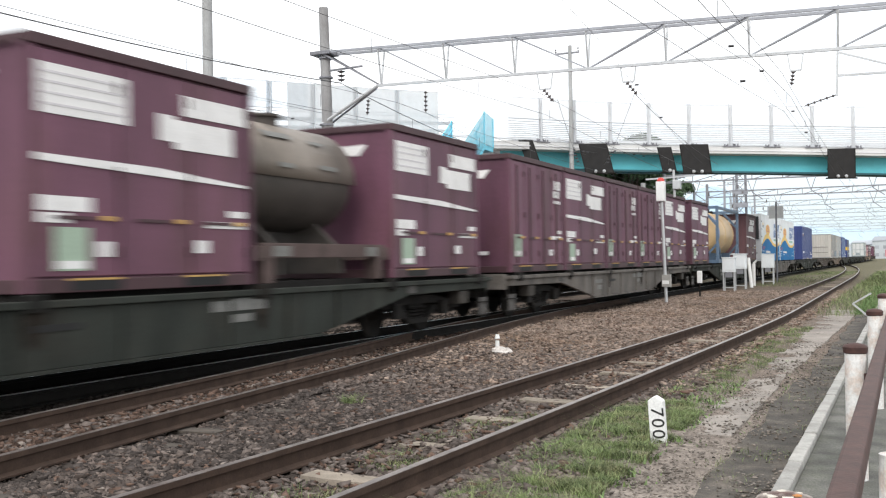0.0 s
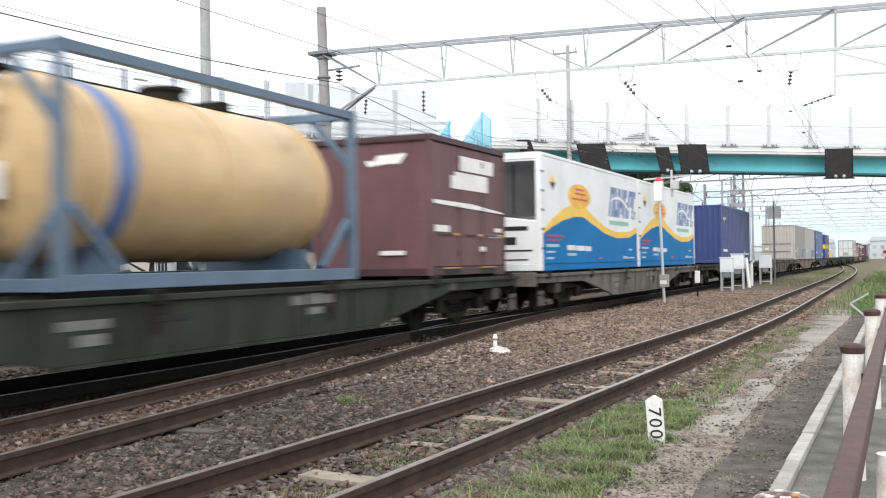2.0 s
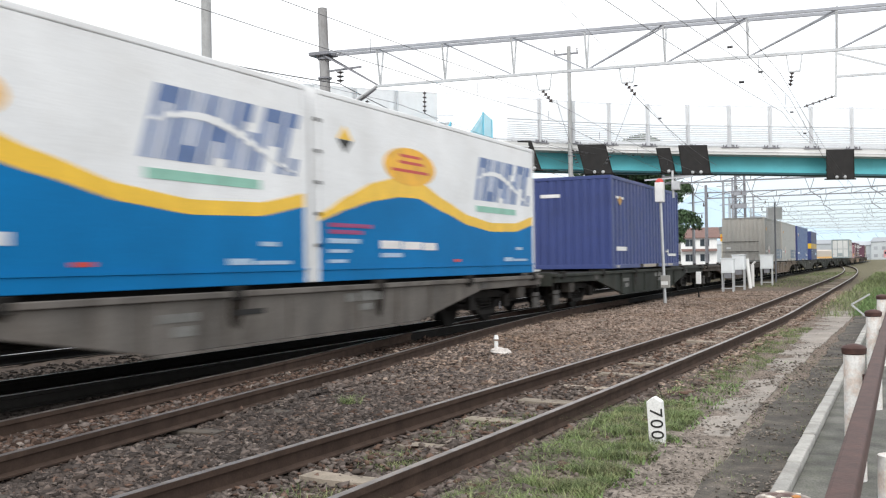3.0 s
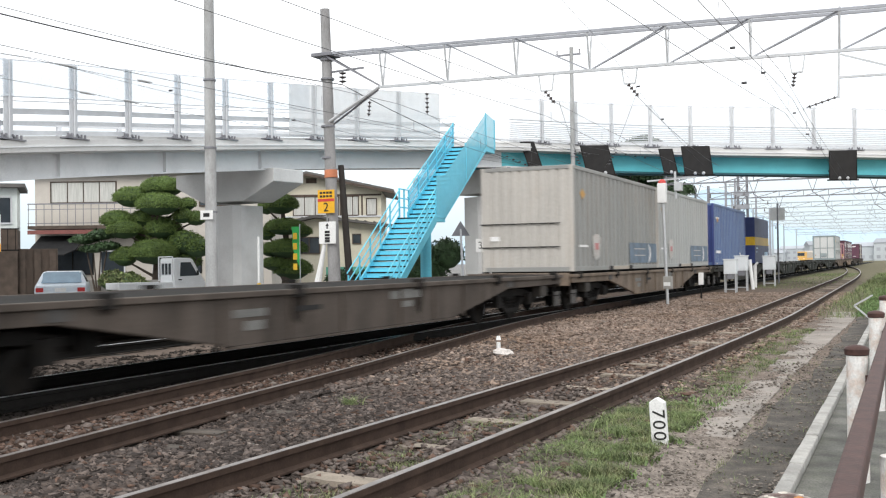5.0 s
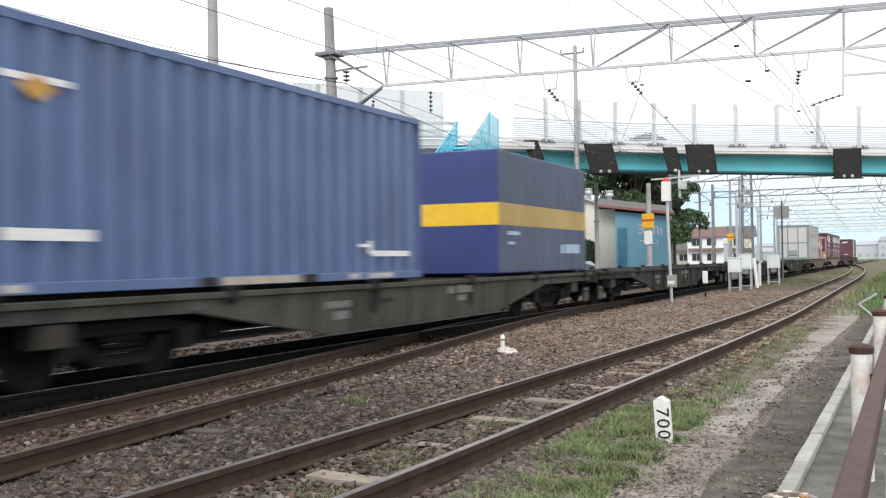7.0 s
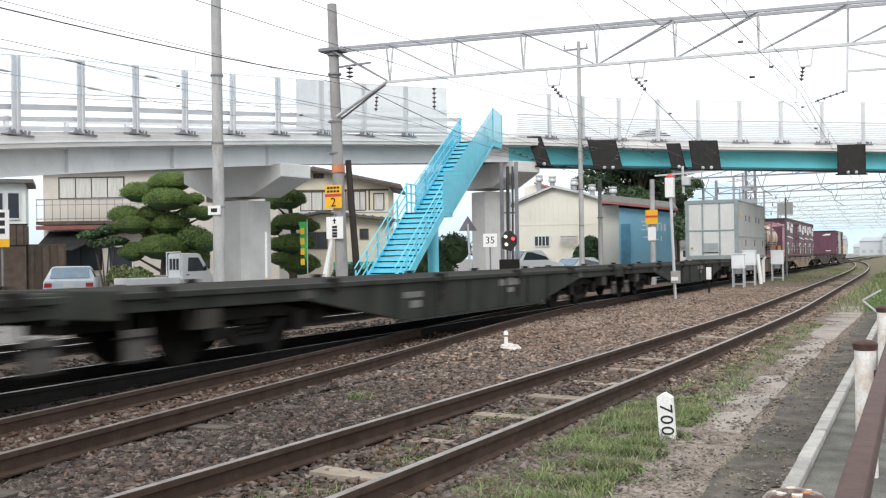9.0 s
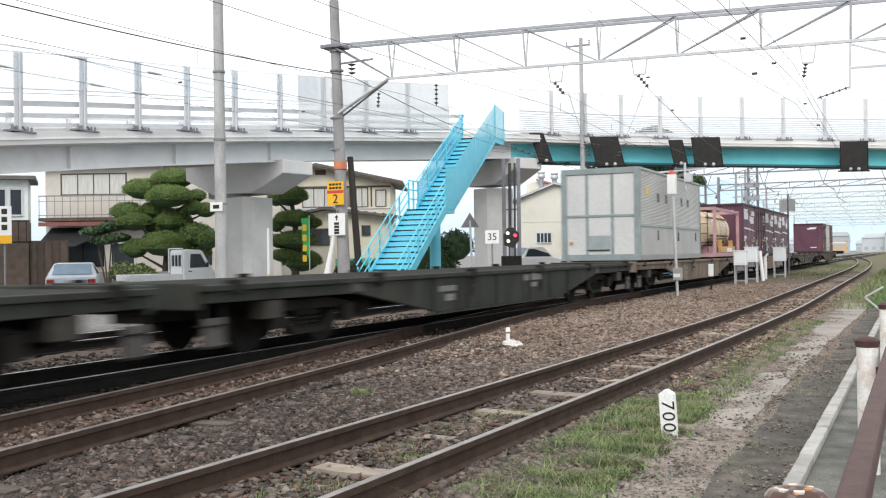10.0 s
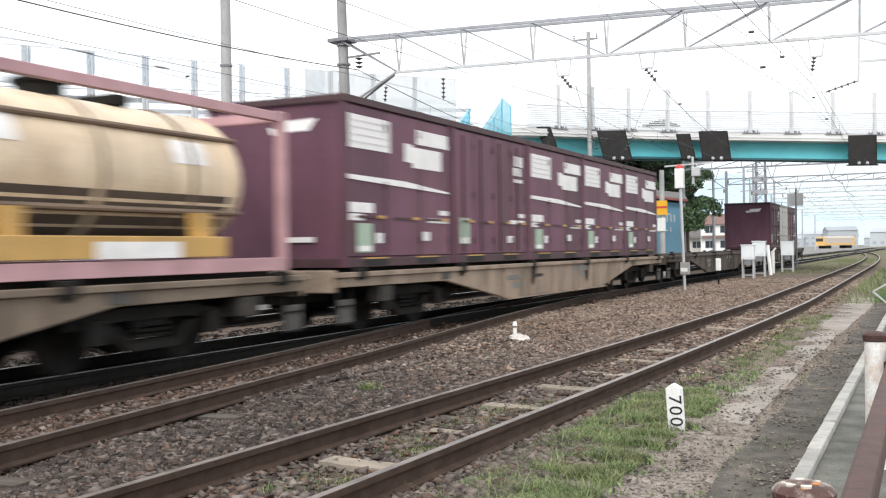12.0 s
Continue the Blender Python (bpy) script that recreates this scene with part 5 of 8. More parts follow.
def tank_container(frame_paint, tank_paint, label, small=False, yellow=False):
    c = thing("tank_container", pose(0, 0, 0), label, "tank container", "tank containers of the train")
    L, W, H = (3.71, 1.2, 2.5) if small else (6.06, 1.22, 2.59)
    cz, r = (1.55, .80) if small else (1.36, 1.06)
    if yellow:
        H, cz, r = 2.10, 1.17, .86
    fr = []
    for y in (.06, L - .06):
        e = Shape()
        if small:
            # a low cradle: stub posts, a cross beam and a saddle plate
            for x in (-W + .1, W - .1):
                e.bar((x, y + (.25 if y < 1 else -.25), 0), (x, y + (.25 if y < 1 else -.25), .52), .2)
            e.bar((-W, y, .40), (W, y, .40), .12, .2)
            part("end_frame", e, CRADLE, c, "dirty brown steel cradle", bevel=.008)
            continue
        for x in (-W + .06, W - .06):
            e.bar((x, y, 0), (x, y, H), .12)
        e.bar((-W, y, .07), (W, y, .07), .12, .14).bar((-W, y, H - .07), (W, y, H - .07), .12, .13)
        if yellow:
            part("end_frame", e, frame_paint, c, bevel=.008)
            continue
        e.bar((-W + .1, y, .85), (-W + .75, y, .1), .07, .1).bar((W - .1, y, .85), (W - .75, y, .1), .07, .1)
        e.bar((-W + .1, y, H - .85), (-W + .75, y, H - .1), .07, .1).bar((W - .1, y, H - .85), (W - .75, y, H - .1), .07, .1)
        part("end_frame", e, frame_paint, c, bevel=.008)
    for x in (-W + .06, W - .06):
        part("bottom_rail", Shape().bar((x, .12, .44 if small else .09), (x, L - .12, .44 if small else .09), .11, .2 if small else .17), CRADLE if small else frame_paint, c, bevel=.008)
        if not small:
            part("top_rail", Shape().bar((x, .12, H - .08), (x, L - .12, H - .08), .1, .12), frame_paint, c, bevel=.008)
            for ya, yb in () if yellow else ((.2, .95), (L - .2, L - .95)):
                part("brace", Shape().bar((x, ya, .9), (x, yb, .2), .07, .09), frame_paint, c)
    y0, y1 = .22, L - .22
    t = Shape().lathe([(.02, y0), (r * .45, y0 + .03), (r * .78, y0 + .11), (r * .94, y0 + .22), (r, y0 + .36), (r, y1 - .36), (r * .94, y1 - .22), (r * .78, y1 - .11), (r * .45, y1 - .03), (.02, y1)], (0, 0, cz), "y", 32)
    tank = part("tank", t, tank_paint, c, smooth=True)
    for y in ([y0 + .5, (y0 + y1) / 2, y1 - .5] if not small else []):
        band = Shape().lathe([(r, y - .04), (r + .018, y - .04), (r + .018, y + .04), (r, y + .04)], (0, 0, cz), "y", 32)
        part("tank_band", band, tank_paint, tank, smooth=True)
    top = Shape().lathe([(.28, cz + r - .04), (.28, cz + r + .12), (.33, cz + r + .12), (.33, cz + r + .16), (.02, cz + r + .19)], (0, L / 2, 0), "z", 16)
    part("manhole", top, STEEL_DARK if not small else tank_paint, c, "dark manhole cover", smooth=True)
    if not small:
        part("valve_box", Shape().box(-.3, L / 2 + .8, cz + r - .03, .3, L / 2 + 1.1, cz + r + .10), STEEL_DARK, c, "dark valve cover", bevel=.02)
    if small:
        n, lo, hi = 12, -.06, math.pi + .06
        vs = [((r + .03) * math.cos(lo + (hi - lo) * i / n), y, cz + (r + .03) * math.sin(lo + (hi - lo) * i / n)) for y in (.34, L - .42) for i in range(n + 1)]
        jacket = Shape().add(vs, [(i, i + 1, n + 2 + i, n + 1 + i) for i in range(n)])
        part("jacket", jacket, JACKET, tank, "dirty tan grey sheet jacket over the upper half", smooth=True).modifiers.new("thick", "SOLIDIFY").thickness = .02
        for ya, yb, za, zb in ((1.0, 1.7, .62, .72), (2.2, 2.6, .60, .66), (1.1, 1.5, .10, .18), (2.2, 2.7, .14, .22)):
            q = Shape()
            for k in range(4):
                a = math.asin(min(.98, (za + (zb - za) * k / 3)))
                q.v += [((r + .056) * math.cos(a), ya, cz + (r + .056) * math.sin(a)), ((r + .056) * math.cos(a), yb, cz + (r + .056) * math.sin(a))]
            q.f = [(2 * k, 2 * k + 1, 2 * k + 3, 2 * k + 2) for k in range(3)]
            part("faded_label", q, mat_marking, tank, "faded pale marking on the jacket")
        for yy in (.4, L - .75):
            decal(c, "small_marking", yy, .36, yy + .42, .50, mat_marking, W - .004)
    walkway = Shape().box(-.55, .3, H - .10, -.2, L - .3, H - .06)
    part("walkway", walkway, STEEL_DARK, c)
    for y in (1.0, L - 1.0):
        part("saddle", Shape().extrude([(-W + .3, .1), (W - .3, .1), (W - .3, .45), (r * .5, cz - r * .82), (0, cz - r + .03), (-r * .5, cz - r * .82), (-W + .3, .45)], y - .06, y + .06, "y"), frame_paint, c)
    if yellow:
        part("valve_cabinet", Shape().box(-.55, .10, .12, .25, .42, .78), TAN_BOX_PALE, c, "dirty tan valve cabinet", bevel=.02)
        part("end_ladder", Shape().bar((.55, .16, .2), (.55, .16, 2.0), .03).bar((.85, .16, .2), (.85, .16, 2.0), .03).bar((.55, .16, .6), (.85, .16, .6), .03).bar((.55, .16, 1.0), (.85, .16, 1.0), .03).bar((.55, .16, 1.4), (.85, .16, 1.4), .03), STEEL_DARK, c)
        for x0, z0, x1, z1 in ((-.45, 1.15, .05, 1.5), (-.5, 1.6, .2, 1.75), (-.35, .9, .0, 1.06)):
            part("end_placard", Shape().box(x0, .18, z0, x1, .20, z1), CREST_PALE, c)
        # the lower half of the shell is a darker brown
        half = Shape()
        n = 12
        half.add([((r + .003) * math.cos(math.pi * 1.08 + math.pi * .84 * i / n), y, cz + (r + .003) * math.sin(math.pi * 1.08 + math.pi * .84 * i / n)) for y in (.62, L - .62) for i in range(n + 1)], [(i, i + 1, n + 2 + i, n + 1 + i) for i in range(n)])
        part("soot_belly", half, STRAP_DARK, tank, "dark brown underside of the tank", smooth=True)
        for y in (1.55, 3.1, 4.6):
            part("strap", Shape().lathe([(r + .004, y - .03), (r + .02, y - .03), (r + .02, y + .03), (r + .004, y + .03)], (0, 0, cz), "y", 32), STRAP, tank, "dull brown steel strap", smooth=True)
        for dz, k in ((.52, .80), (-.42, .88)):
            part("side_pipe", Shape().tube((r * k + .03, .5, cz + dz), (r * k + .03, L - .5, cz + dz), .035, n=8), STRAP, tank, "dull brown pipe along the tank", smooth=True)
        part("side_box", Shape().box(W - .16, 1.3, .20, W + .01, L - 1.3, .44), AMBER, c, "amber painted side beam", bevel=.01)
        for y in (1.5, 4.3):
            part("amber_stay", Shape().box(W - .22, y, .44, W - .06, y + .24, .72), AMBER, c, "amber painted stay")
        decal(c, "small_marking", 2.6, .20, 3.9, .38, WHITE_DECAL, W + .011)
        for y, a0, a1 in ((1.35, 14, 34), (4.25, 10, 30)):
            lab = Shape()
            for k in range(5):
                a = radians(a0 + (a1 - a0) * k / 4)
                lab.v += [((r + .006) * math.cos(a), y, cz + (r + .006) * math.sin(a)), ((r + .006) * math.cos(a), y + .62, cz + (r + .006) * math.sin(a))]
            lab.f = [(2 * k, 2 * k + 1, 2 * k + 3, 2 * k + 2) for k in range(4)]
            part("label_panel", lab, WHITE_DECAL, tank, "white label panel")
    elif not small:
        band = Shape().lathe([(r + .002, 1.0), (r + .006, 1.0), (r + .006, 1.32), (r + .002, 1.32)], (0, 0, cz), "y", 32)
        part("blue_band", band, LOGO_BLUE, tank, "dark blue painted band", smooth=True)
        for x0, z0, x1, z1, m in ((-.55, 1.62, .1, 1.92, LOGO_BLUE), (-.6, .98, .3, 1.38, WHITE_DECAL), (-.5, .62, .1, .88, WHITE_DECAL), (-.5, 2.0, .2, 2.14, WHITE_DECAL)):
            part("end_placard", Shape().box(x0, .10, z0, x1, .125, z1), m, c)
    return c


def ribbed_box():
    c = thing("ribbed_container", pose(0, 0, 0), "grey aluminium container with ribbed upper sides and framed end", "container")
    L, W, H = 9.41, 1.245, 2.85
    part("body", Shape().box(-W + .04, .04, .1, W - .04, L - .04, H - .03), ALU, c)
    for sx in (-1, 1):
        zs, pts = [1.06 + i * .046 for i in range(37)], []
        for z in zs:
            pts += [(W - .03, z), (W - .004, z + .016), (W - .004, z + .030)]
        vs = [(sx * x, y, z) for y in (.13, L - .13) for x, z in pts]
        m = len(pts)
        part("ribbed_panel", Shape().add(vs, [(i, i + 1, m + i + 1, m + i) for i in range(m - 1)]), ALU, c, "horizontally ribbed aluminium upper side")
        x0, x1 = sorted((sx * (W - .04), sx * (W - .012)))
        for k in range(3):
            a = .13 + k * (L - .26) / 3
            part("lower_panel", Shape().box(x0, a + .01, .16, x1, a + (L - .26) / 3 - .01, 1.04), ALU_LOW, c, bevel=.01)
            x2, x3 = sorted((sx * (W - .012), sx * (W + .002)))
            part("slot", Shape().box(x2, a + 2.2, .62, x3, a + 2.32, .95), STEEL_DARK, c)
        x0, x1 = sorted((sx * (W - .05), sx * (W + .012)))
        part("belt_rail", Shape().box(x0, .1, 1.04, x1, L - .1, 1.10), ALU_END, c, bevel=.008)
        part("top_rail", Shape().box(x0, .1, H - .09, x1, L - .1, H), ALU_END, c, bevel=.02)
        part("bottom_rail", Shape().box(x0, .1, 0, x1, L - .1, .16), CONT_GREY, c, bevel=.01)
        for y in (2.31, 3.46, 5.88, 6.98):
            xx = sorted((sx * (W - .006), sx * (W + .002)))
            part("blue_patch", Shape().box(xx[0], y, 1.86, xx[1], y + .26, 2.14), NAVY_FADED, c, "small faded dark square")
    hz = Shape()
    for d in (1,):
        hz.extrude([(.72, 2.05), (1.22, 2.05), (.97, 2.33)], *sorted((d * (W - .006), d * (W + .002))))
    part("warning_diamond", hz, YELLOW, c, "yellow warning triangle")
    for y in (0, L - .16):
        e = Shape()
        for x in (-W, W - .18):
            e.box(x, y, 0, x + .18, y + .16, H)
        e.box(-W + .18, y, H - .18, W - .18, y + .16, H).box(-W + .18, y, 0, W - .18, y + .16, .2)
        for x in (-.42, .38):
            e.box(x - .045, y + .02, .2, x + .045, y + .14, H - .18)
        for z in (1.38,):
            e.box(-W + .18, y + .015, z - .04, W - .18, y + .14, z + .04)
        part("end_frame", e, ALU_FRAME, c, "grey green painted end frame", bevel=.012)
        part("end_panel", Shape().box(-W + .18, y + .075, .2, W - .18, y + .10, H - .18), ALU_END, c)
    part("document_box", Shape().box(-.38, -.012, .34, .30, .02, .78), ALU_END, c, "pale document plate", bevel=.01)
    # the plate's shadow line is drawn as a black strip
    part("plate_shadow_gap", Shape().box(-.38, -.014, .315, .30, .02, .338), BLACK, c)
    decal(c, "small_marking", -.98, .5, -.88, .60, DULL_ORANGE, L, end=True)
    return c


PROTO = {}


def put(kind, s, z=FLOOR):
    """One container of a kind on the train; its near end is s metres along."""
    makers = {"a": lambda: small_container("a"), "b": lambda: small_container("b"), "c": lambda: small_container("c"), "d": lambda: small_container("d"), "grey": lambda: long_grey(True), "pale_grey": lambda: long_grey(False),
              "blue": lambda: long_blue(False), "navy": lambda: long_blue(True), "band": banded_container, "reefer": reefer, "box": ribbed_box,
              "tank_tan": lambda: tank_container(FRAME_BLUE, TANK_TAN, "tan tank in a blue grey steel frame"),
              "tank_pink": lambda: tank_container(FRAME_PINK, TANK_PALE, "pale insulated tank in a faded red frame", yellow=True),
              "tank_dark": lambda: tank_container(TANK_DARK, TANK_DARK, "dirty dark grey small tank in a low frame", small=True)}
    if kind not in PROTO:
        ob = PROTO[kind] = makers[kind]()
        far = max(v.co.y for p in ob.children for v in p.data.vertices)
        # added dark fillers stop daylight showing between floor and wagon
        for x in (-.75, .75):
            part("underside_beam", Shape().box(x - .22, .06, -.13, x + .22, far - .06, .012), STEEL_DARK, ob, "dark filler beam closing the gap under the floor")
    else:
        ob = copy_thing(PROTO[kind], pose(0, 0, 0))
    return on_train(ob, s, z)


PALE_W = "pale tan dusty flat container wagon with fishbelly sills"
MID_W = "mid grey dusty flat container wagon with fishbelly sills"
GREEN_W, BROWN_W, TAN_W, GREY_W = ("dark green grey flat container wagon with fishbelly sills", "dark brown flat container wagon with fishbelly sills", "tan dusty flat container wagon with fishbelly sills", "pale dirty grey flat container wagon with fishbelly sills")
for n, paint, text in ((1, WAGON_GREEN, GREEN_W), (2, WAGON_GREY, GREY_W), (3, WAGON_GREEN, GREEN_W), (4, WAGON_GREY, GREY_W), (5, WAGON_GREEN, GREEN_W), (6, WAGON_BROWN, BROWN_W), (7, WAGON_TAN, TAN_W), (8, WAGON_MID, MID_W), (9, WAGON_GREEN, GREEN_W), (10, WAGON_GREEN, GREEN_W), (11, WAGON_GREEN, GREEN_W), (12, WAGON_TAN, TAN_W), (13, WAGON_PALE, PALE_W), (14, WAGON_BROWN, BROWN_W), (15, WAGON_BROWN, BROWN_W)):
    put_wagon(n, paint, text)
FIVE = (-9.55, -5.74, -1.93, 1.88, 5.69)


def five(n, kinds):
    for k, d in zip(kinds, FIVE):
        if k:
            put(k, centre(n) + d)


five(1, (None, None, "a", "tank_dark", "a"))
five(2, ("b", "a", "b", "b", "a"))
five(3, ("a",))
put("d", centre(3) + 5.48)
put("tank_tan", centre(3) - 3.25)
put("reefer", centre(4) - 9.5)
put("reefer", centre(4) + .05)
put("navy", centre(5) - 4.4)
put("grey", centre(7) - 9.55)
put("pale_grey", centre(7) + .0)
put("blue", centre(8) - 9.5)
put("band", centre(8) + 3.45)
put("box", centre(12) - 9.45)
put("tank_pink", centre(12) + 3.4)
five(13, ("a", "b", "a", "a", "a"))
five(15, (None, "b", "c", "b", None))
# ---------- overhead line ----------
def insulator(ob, a, b, n=4, r=.06):
    a, b = Vector(a), Vector(b)
    d = b - a
    s = Shape().tube(a, b, .014, n=6)
    for i in range(n):
        p = a + d * ((i + .5) / n)
        q = d.normalized() * .02
        s.tube(p - q, p + q, r, r * .45, n=10)
    return part("insulator", s, INSULATOR, ob, "dark ribbed porcelain insulator")


def pole_bands(ob, x, y, zs, r):
    for z in zs:
        part("band", Shape().lathe([(r, z), (r + .02, z), (r + .02, z + .05), (r, z + .05)], (x, y, 0), "z", 12), GALV_DARK, ob)


def build_portal():
    Y, ST = 25.0, 1.975
    p = thing("catenary_portal", pose(0, 0, 0), "grey steel truss portal carrying the overhead line", "portal")
    part("pole", Shape().tube((-5.80, Y, -.3), (-6.04, Y, 8.58), .185, .135, 14), POLE_DARK, p, "tapered grey concrete pole", smooth=True)
    pole_bands(p, -5.98, Y, (4.3, 5.2, 6.55, 7.1, 7.25), .18)
    part("pole", Shape().tube((11.2, Y, -.3), (11.2, Y, 8.4), .19, .14, 14), PALE_CONCRETE, p, smooth=True)
    for dy in (-.2, .2):
        part("top_chord", Shape().bar((-6.3, Y + dy, 7.27), (11.3, Y + dy, 6.85), .06, .07), GALV_MID, p)
    part("bottom_chord", Shape().bar((-4.3, Y, 6.21), (11.2, Y, 5.98), .07, .07), GALV, p)
    nodes = [-4.20 + ST * i for i in range(8)]

    def top(x):
        return 7.27 - (x + 6.3) * .0239

    def low(x):
        return 6.21 - (x + 4.3) * .0148

    for i, x in enumerate(nodes):
        for dy in (-.2, .2):
            part("truss_vertical", Shape().bar((x, Y + dy, top(x)), (x, Y, low(x)), .04), GALV, p)
            if i + 1 < len(nodes):
                a, b = ((x, Y + dy * .5, top(x)), (x + ST, Y, low(x + ST))) if i < 3 else ((x, Y, low(x)), (x + ST, Y + dy * .5, top(x + ST)))
                part("truss_diagonal", Shape().bar(a, b, .034), GALV_MID, p)
    for dy in (-.2, .2):
        part("truss_diagonal", Shape().bar((-5.95, Y + dy, 7.22), (-4.3, Y, 6.25), .045), GALV_DARK, p)
    part("knee_brace", Shape().tube((-6.05, Y - .1, 5.25), (-4.3, Y, 6.22), .05, n=8), GALV, p)
    part("knee_brace", Shape().tube((-6.0, Y + .1, 5.2), (-4.35, Y, 6.14), .03, n=8), GALV_DARK, p)
    part("bracket", Shape().box(-6.35, Y - .28, 7.2, -5.7, Y + .28, 7.3), GALV_DARK, p, bevel=.01)
    for x, w, zb in ((.57, .42, 5.70), (2.75, .40, 5.70), (6.71, .36, 5.62)):
        u = Shape().bar((x - w / 2, Y, low(x)), (x - w / 2 + .06, Y, zb), .03).bar((x + w / 2, Y, low(x)), (x + w / 2 - .06, Y, zb), .03).bar((x - w / 2 + .06, Y, zb), (x + w / 2 - .06, Y, zb), .04)
        part("hanger", u, GALV, p)
        insulator(p, (x - .05, Y, zb), (x - .10 if x > 6 else x + .22, Y, zb - .34))
    part("hanger", Shape().bar((7.66, Y, 7.05), (7.60, Y, 4.95), .05).bar((7.64, Y, 5.42), (11.2, Y, 5.36), .05).bar((7.66, Y, 5.95), (9.2, Y, 5.4), .04), GALV, p)
    insulator(p, (7.58, Y, 4.98), (6.9, Y, 4.78), 5, .045)
    insulator(p, (-4.62, Y, 5.85), (-4.66, Y, 5.42))
    insulator(p, (-2.85, Y, 5.95), (-2.85, Y, 5.35), 5)
    insulator(p, (-5.48, Y, 6.75), (-5.48, Y, 6.40), 3, .12)
    part("arm", Shape().bar((-6, Y, 6.76), (-4.8, Y, 6.80), .05), GALV_DARK, p)
    part("band", Shape().tube((-5.90, Y, 3.76), (-5.905, Y, 3.98), .19, .188, 14), mat("faded_orange_band", (.55, .20, .10), .7, bump=0), p, "faded orange reflective band", smooth=True)
    return p


build_portal()


def build_section_sign():
    """The plates on the pole: an orange section sign with its figure, and a white notice."""
    s = thing("section_sign", pose(-5.93, 24.76, 3.4), "orange section sign with the figure two on a pole", "sign")
    part("plate", Shape().box(-.27, -.012, -.66, .27, .012, 0), SIGN_ORANGE, s, bevel=.004)
    part("red_band", Shape().box(-.27, -.017, -.33, .27, -.012, -.25), RED, s)
    words("numeral", "2", .36, SIGN_BLACK, s, pose(0, -.02, -.50, 90, 0, 0))
    for z in (-.08, -.18):
        for i in range(4):
            part("letter_bar", Shape().box(-.2 + i * .105, -.018, z - .03, -.12 + i * .105, -.012, z + .03), SIGN_BLACK, s)
    n = thing("notice_plate", pose(-5.89, 24.74, 2.5), "white notice plate with a black arrow on a pole", "sign")
    part("plate", Shape().box(-.27, -.012, -.62, .27, .012, 0), SIGN_WHITE, n, bevel=.004)
    ar = Shape().extrude([(-.02, -.20), (-.02, -.12), (-.06, -.12), (0, -.04), (.06, -.12), (.02, -.12), (.02, -.20)], -.017, -.012, "y")
    part("arrow", ar, SIGN_BLACK, n)
    for z in (-.29, -.38, -.47, -.55):
        part("letter_bar", Shape().box(-.08, -.017, z - .035, .08, -.012, z + .035), SIGN_BLACK, n)
    g = thing("guy_guard", pose(-6.3, 24.8, 0), "white sheet tied round a slanting stay", "guard")
    part("sheath", Shape().tube((.0, 0, .6), (.28, 0, 1.9), .11, .05, 8), SIGN_WHITE, g)
    part("stay", Shape().tube((-.12, 0, -.2), (.42, 0, 2.6), .012, n=6), WIRE, g)


build_section_sign()


def utility_pole(x, y, h, r0, r1, label, plate=False):
    p = thing("utility_pole", pose(x, y, -.2), label, "pole", "utility poles")
    part("shaft", Shape().tube((0, 0, 0), (0, 0, h), r0, r1, 16), POLE_GREY, p, smooth=True)
    pole_bands(p, 0, 0, (2.9, 4.6, 6.4), r0 * .9)
    if plate:
        part("number_plate", Shape().box(-.2, -r0 - .03, 2.72, .2, -r0 - .01, 2.96), SIGN_WHITE, p, bevel=.004)
        part("plate_bar", Shape().box(-.1, -r0 - .034, 2.79, .1, -r0 - .03, 2.89), SIGN_BLACK, p)
    return p


utility_pole(-7.78, 21.95, 10.5, .165, .125, "tall tapered grey concrete utility pole beside the ramp", True)
u2 = utility_pole(-5.3, 46.2, 11.6, .13, .09, "grey concrete pole with a cross arm behind the overpass")
part("cross_arm", Shape().bar((-.75, 0, 11.25), (.45, 0, 11.25), .08), GALV_DARK, u2)
for d in (-.7, 0, .4):
    insulator(u2, (d, 0, 11.3), (d, 0, 11.5), 2, .06)
wooden = thing("leaning_post", pose(-11.0, 34.8, -.2), "dark leaning wooden post", "pole")
part("shaft", Shape().tube((.12, 0, 0), (-.28, 0, 5.4), .15, .12, 10), mat("tarred_black_wood", (.034, .027, .023), .85, var=.3, scale=5, stretch=(1, 1, .2)), wooden, smooth=True)

# small stay mast by the far track
for x, y, h in ((-2.75, 49.7, 5.2),):
    m_ = thing("line_mast", pose(x, y, -.2), "grey concrete line mast with an orange sign", "pole", "line masts")
    part("shaft", Shape().tube((0, 0, 0), (0, 0, h), .15, .12, 12), POLE_GREY, m_, smooth=True)
    part("plate", Shape().box(-.3, -.2, 3.0, .3, -.18, 3.7), SIGN_ORANGE, m_)
    part("plate_band", Shape().box(-.3, -.205, 3.32, .3, -.2, 3.42), RED, m_)
    part("notice", Shape().box(-.2, -.2, 2.2, .2, -.18, 2.85), SIGN_WHITE, m_)

pm = thing("line_mast", pose(-5.6, 50.4, -.2), "plain grey concrete line mast", "pole", "line masts")
part("shaft", Shape().tube((0, 0, 0), (0, 0, 5.4), .13, .10, 12), POLE_GREY, pm, smooth=True)
pole_bands(pm, 0, 0, (3.4, 4.8), .15)


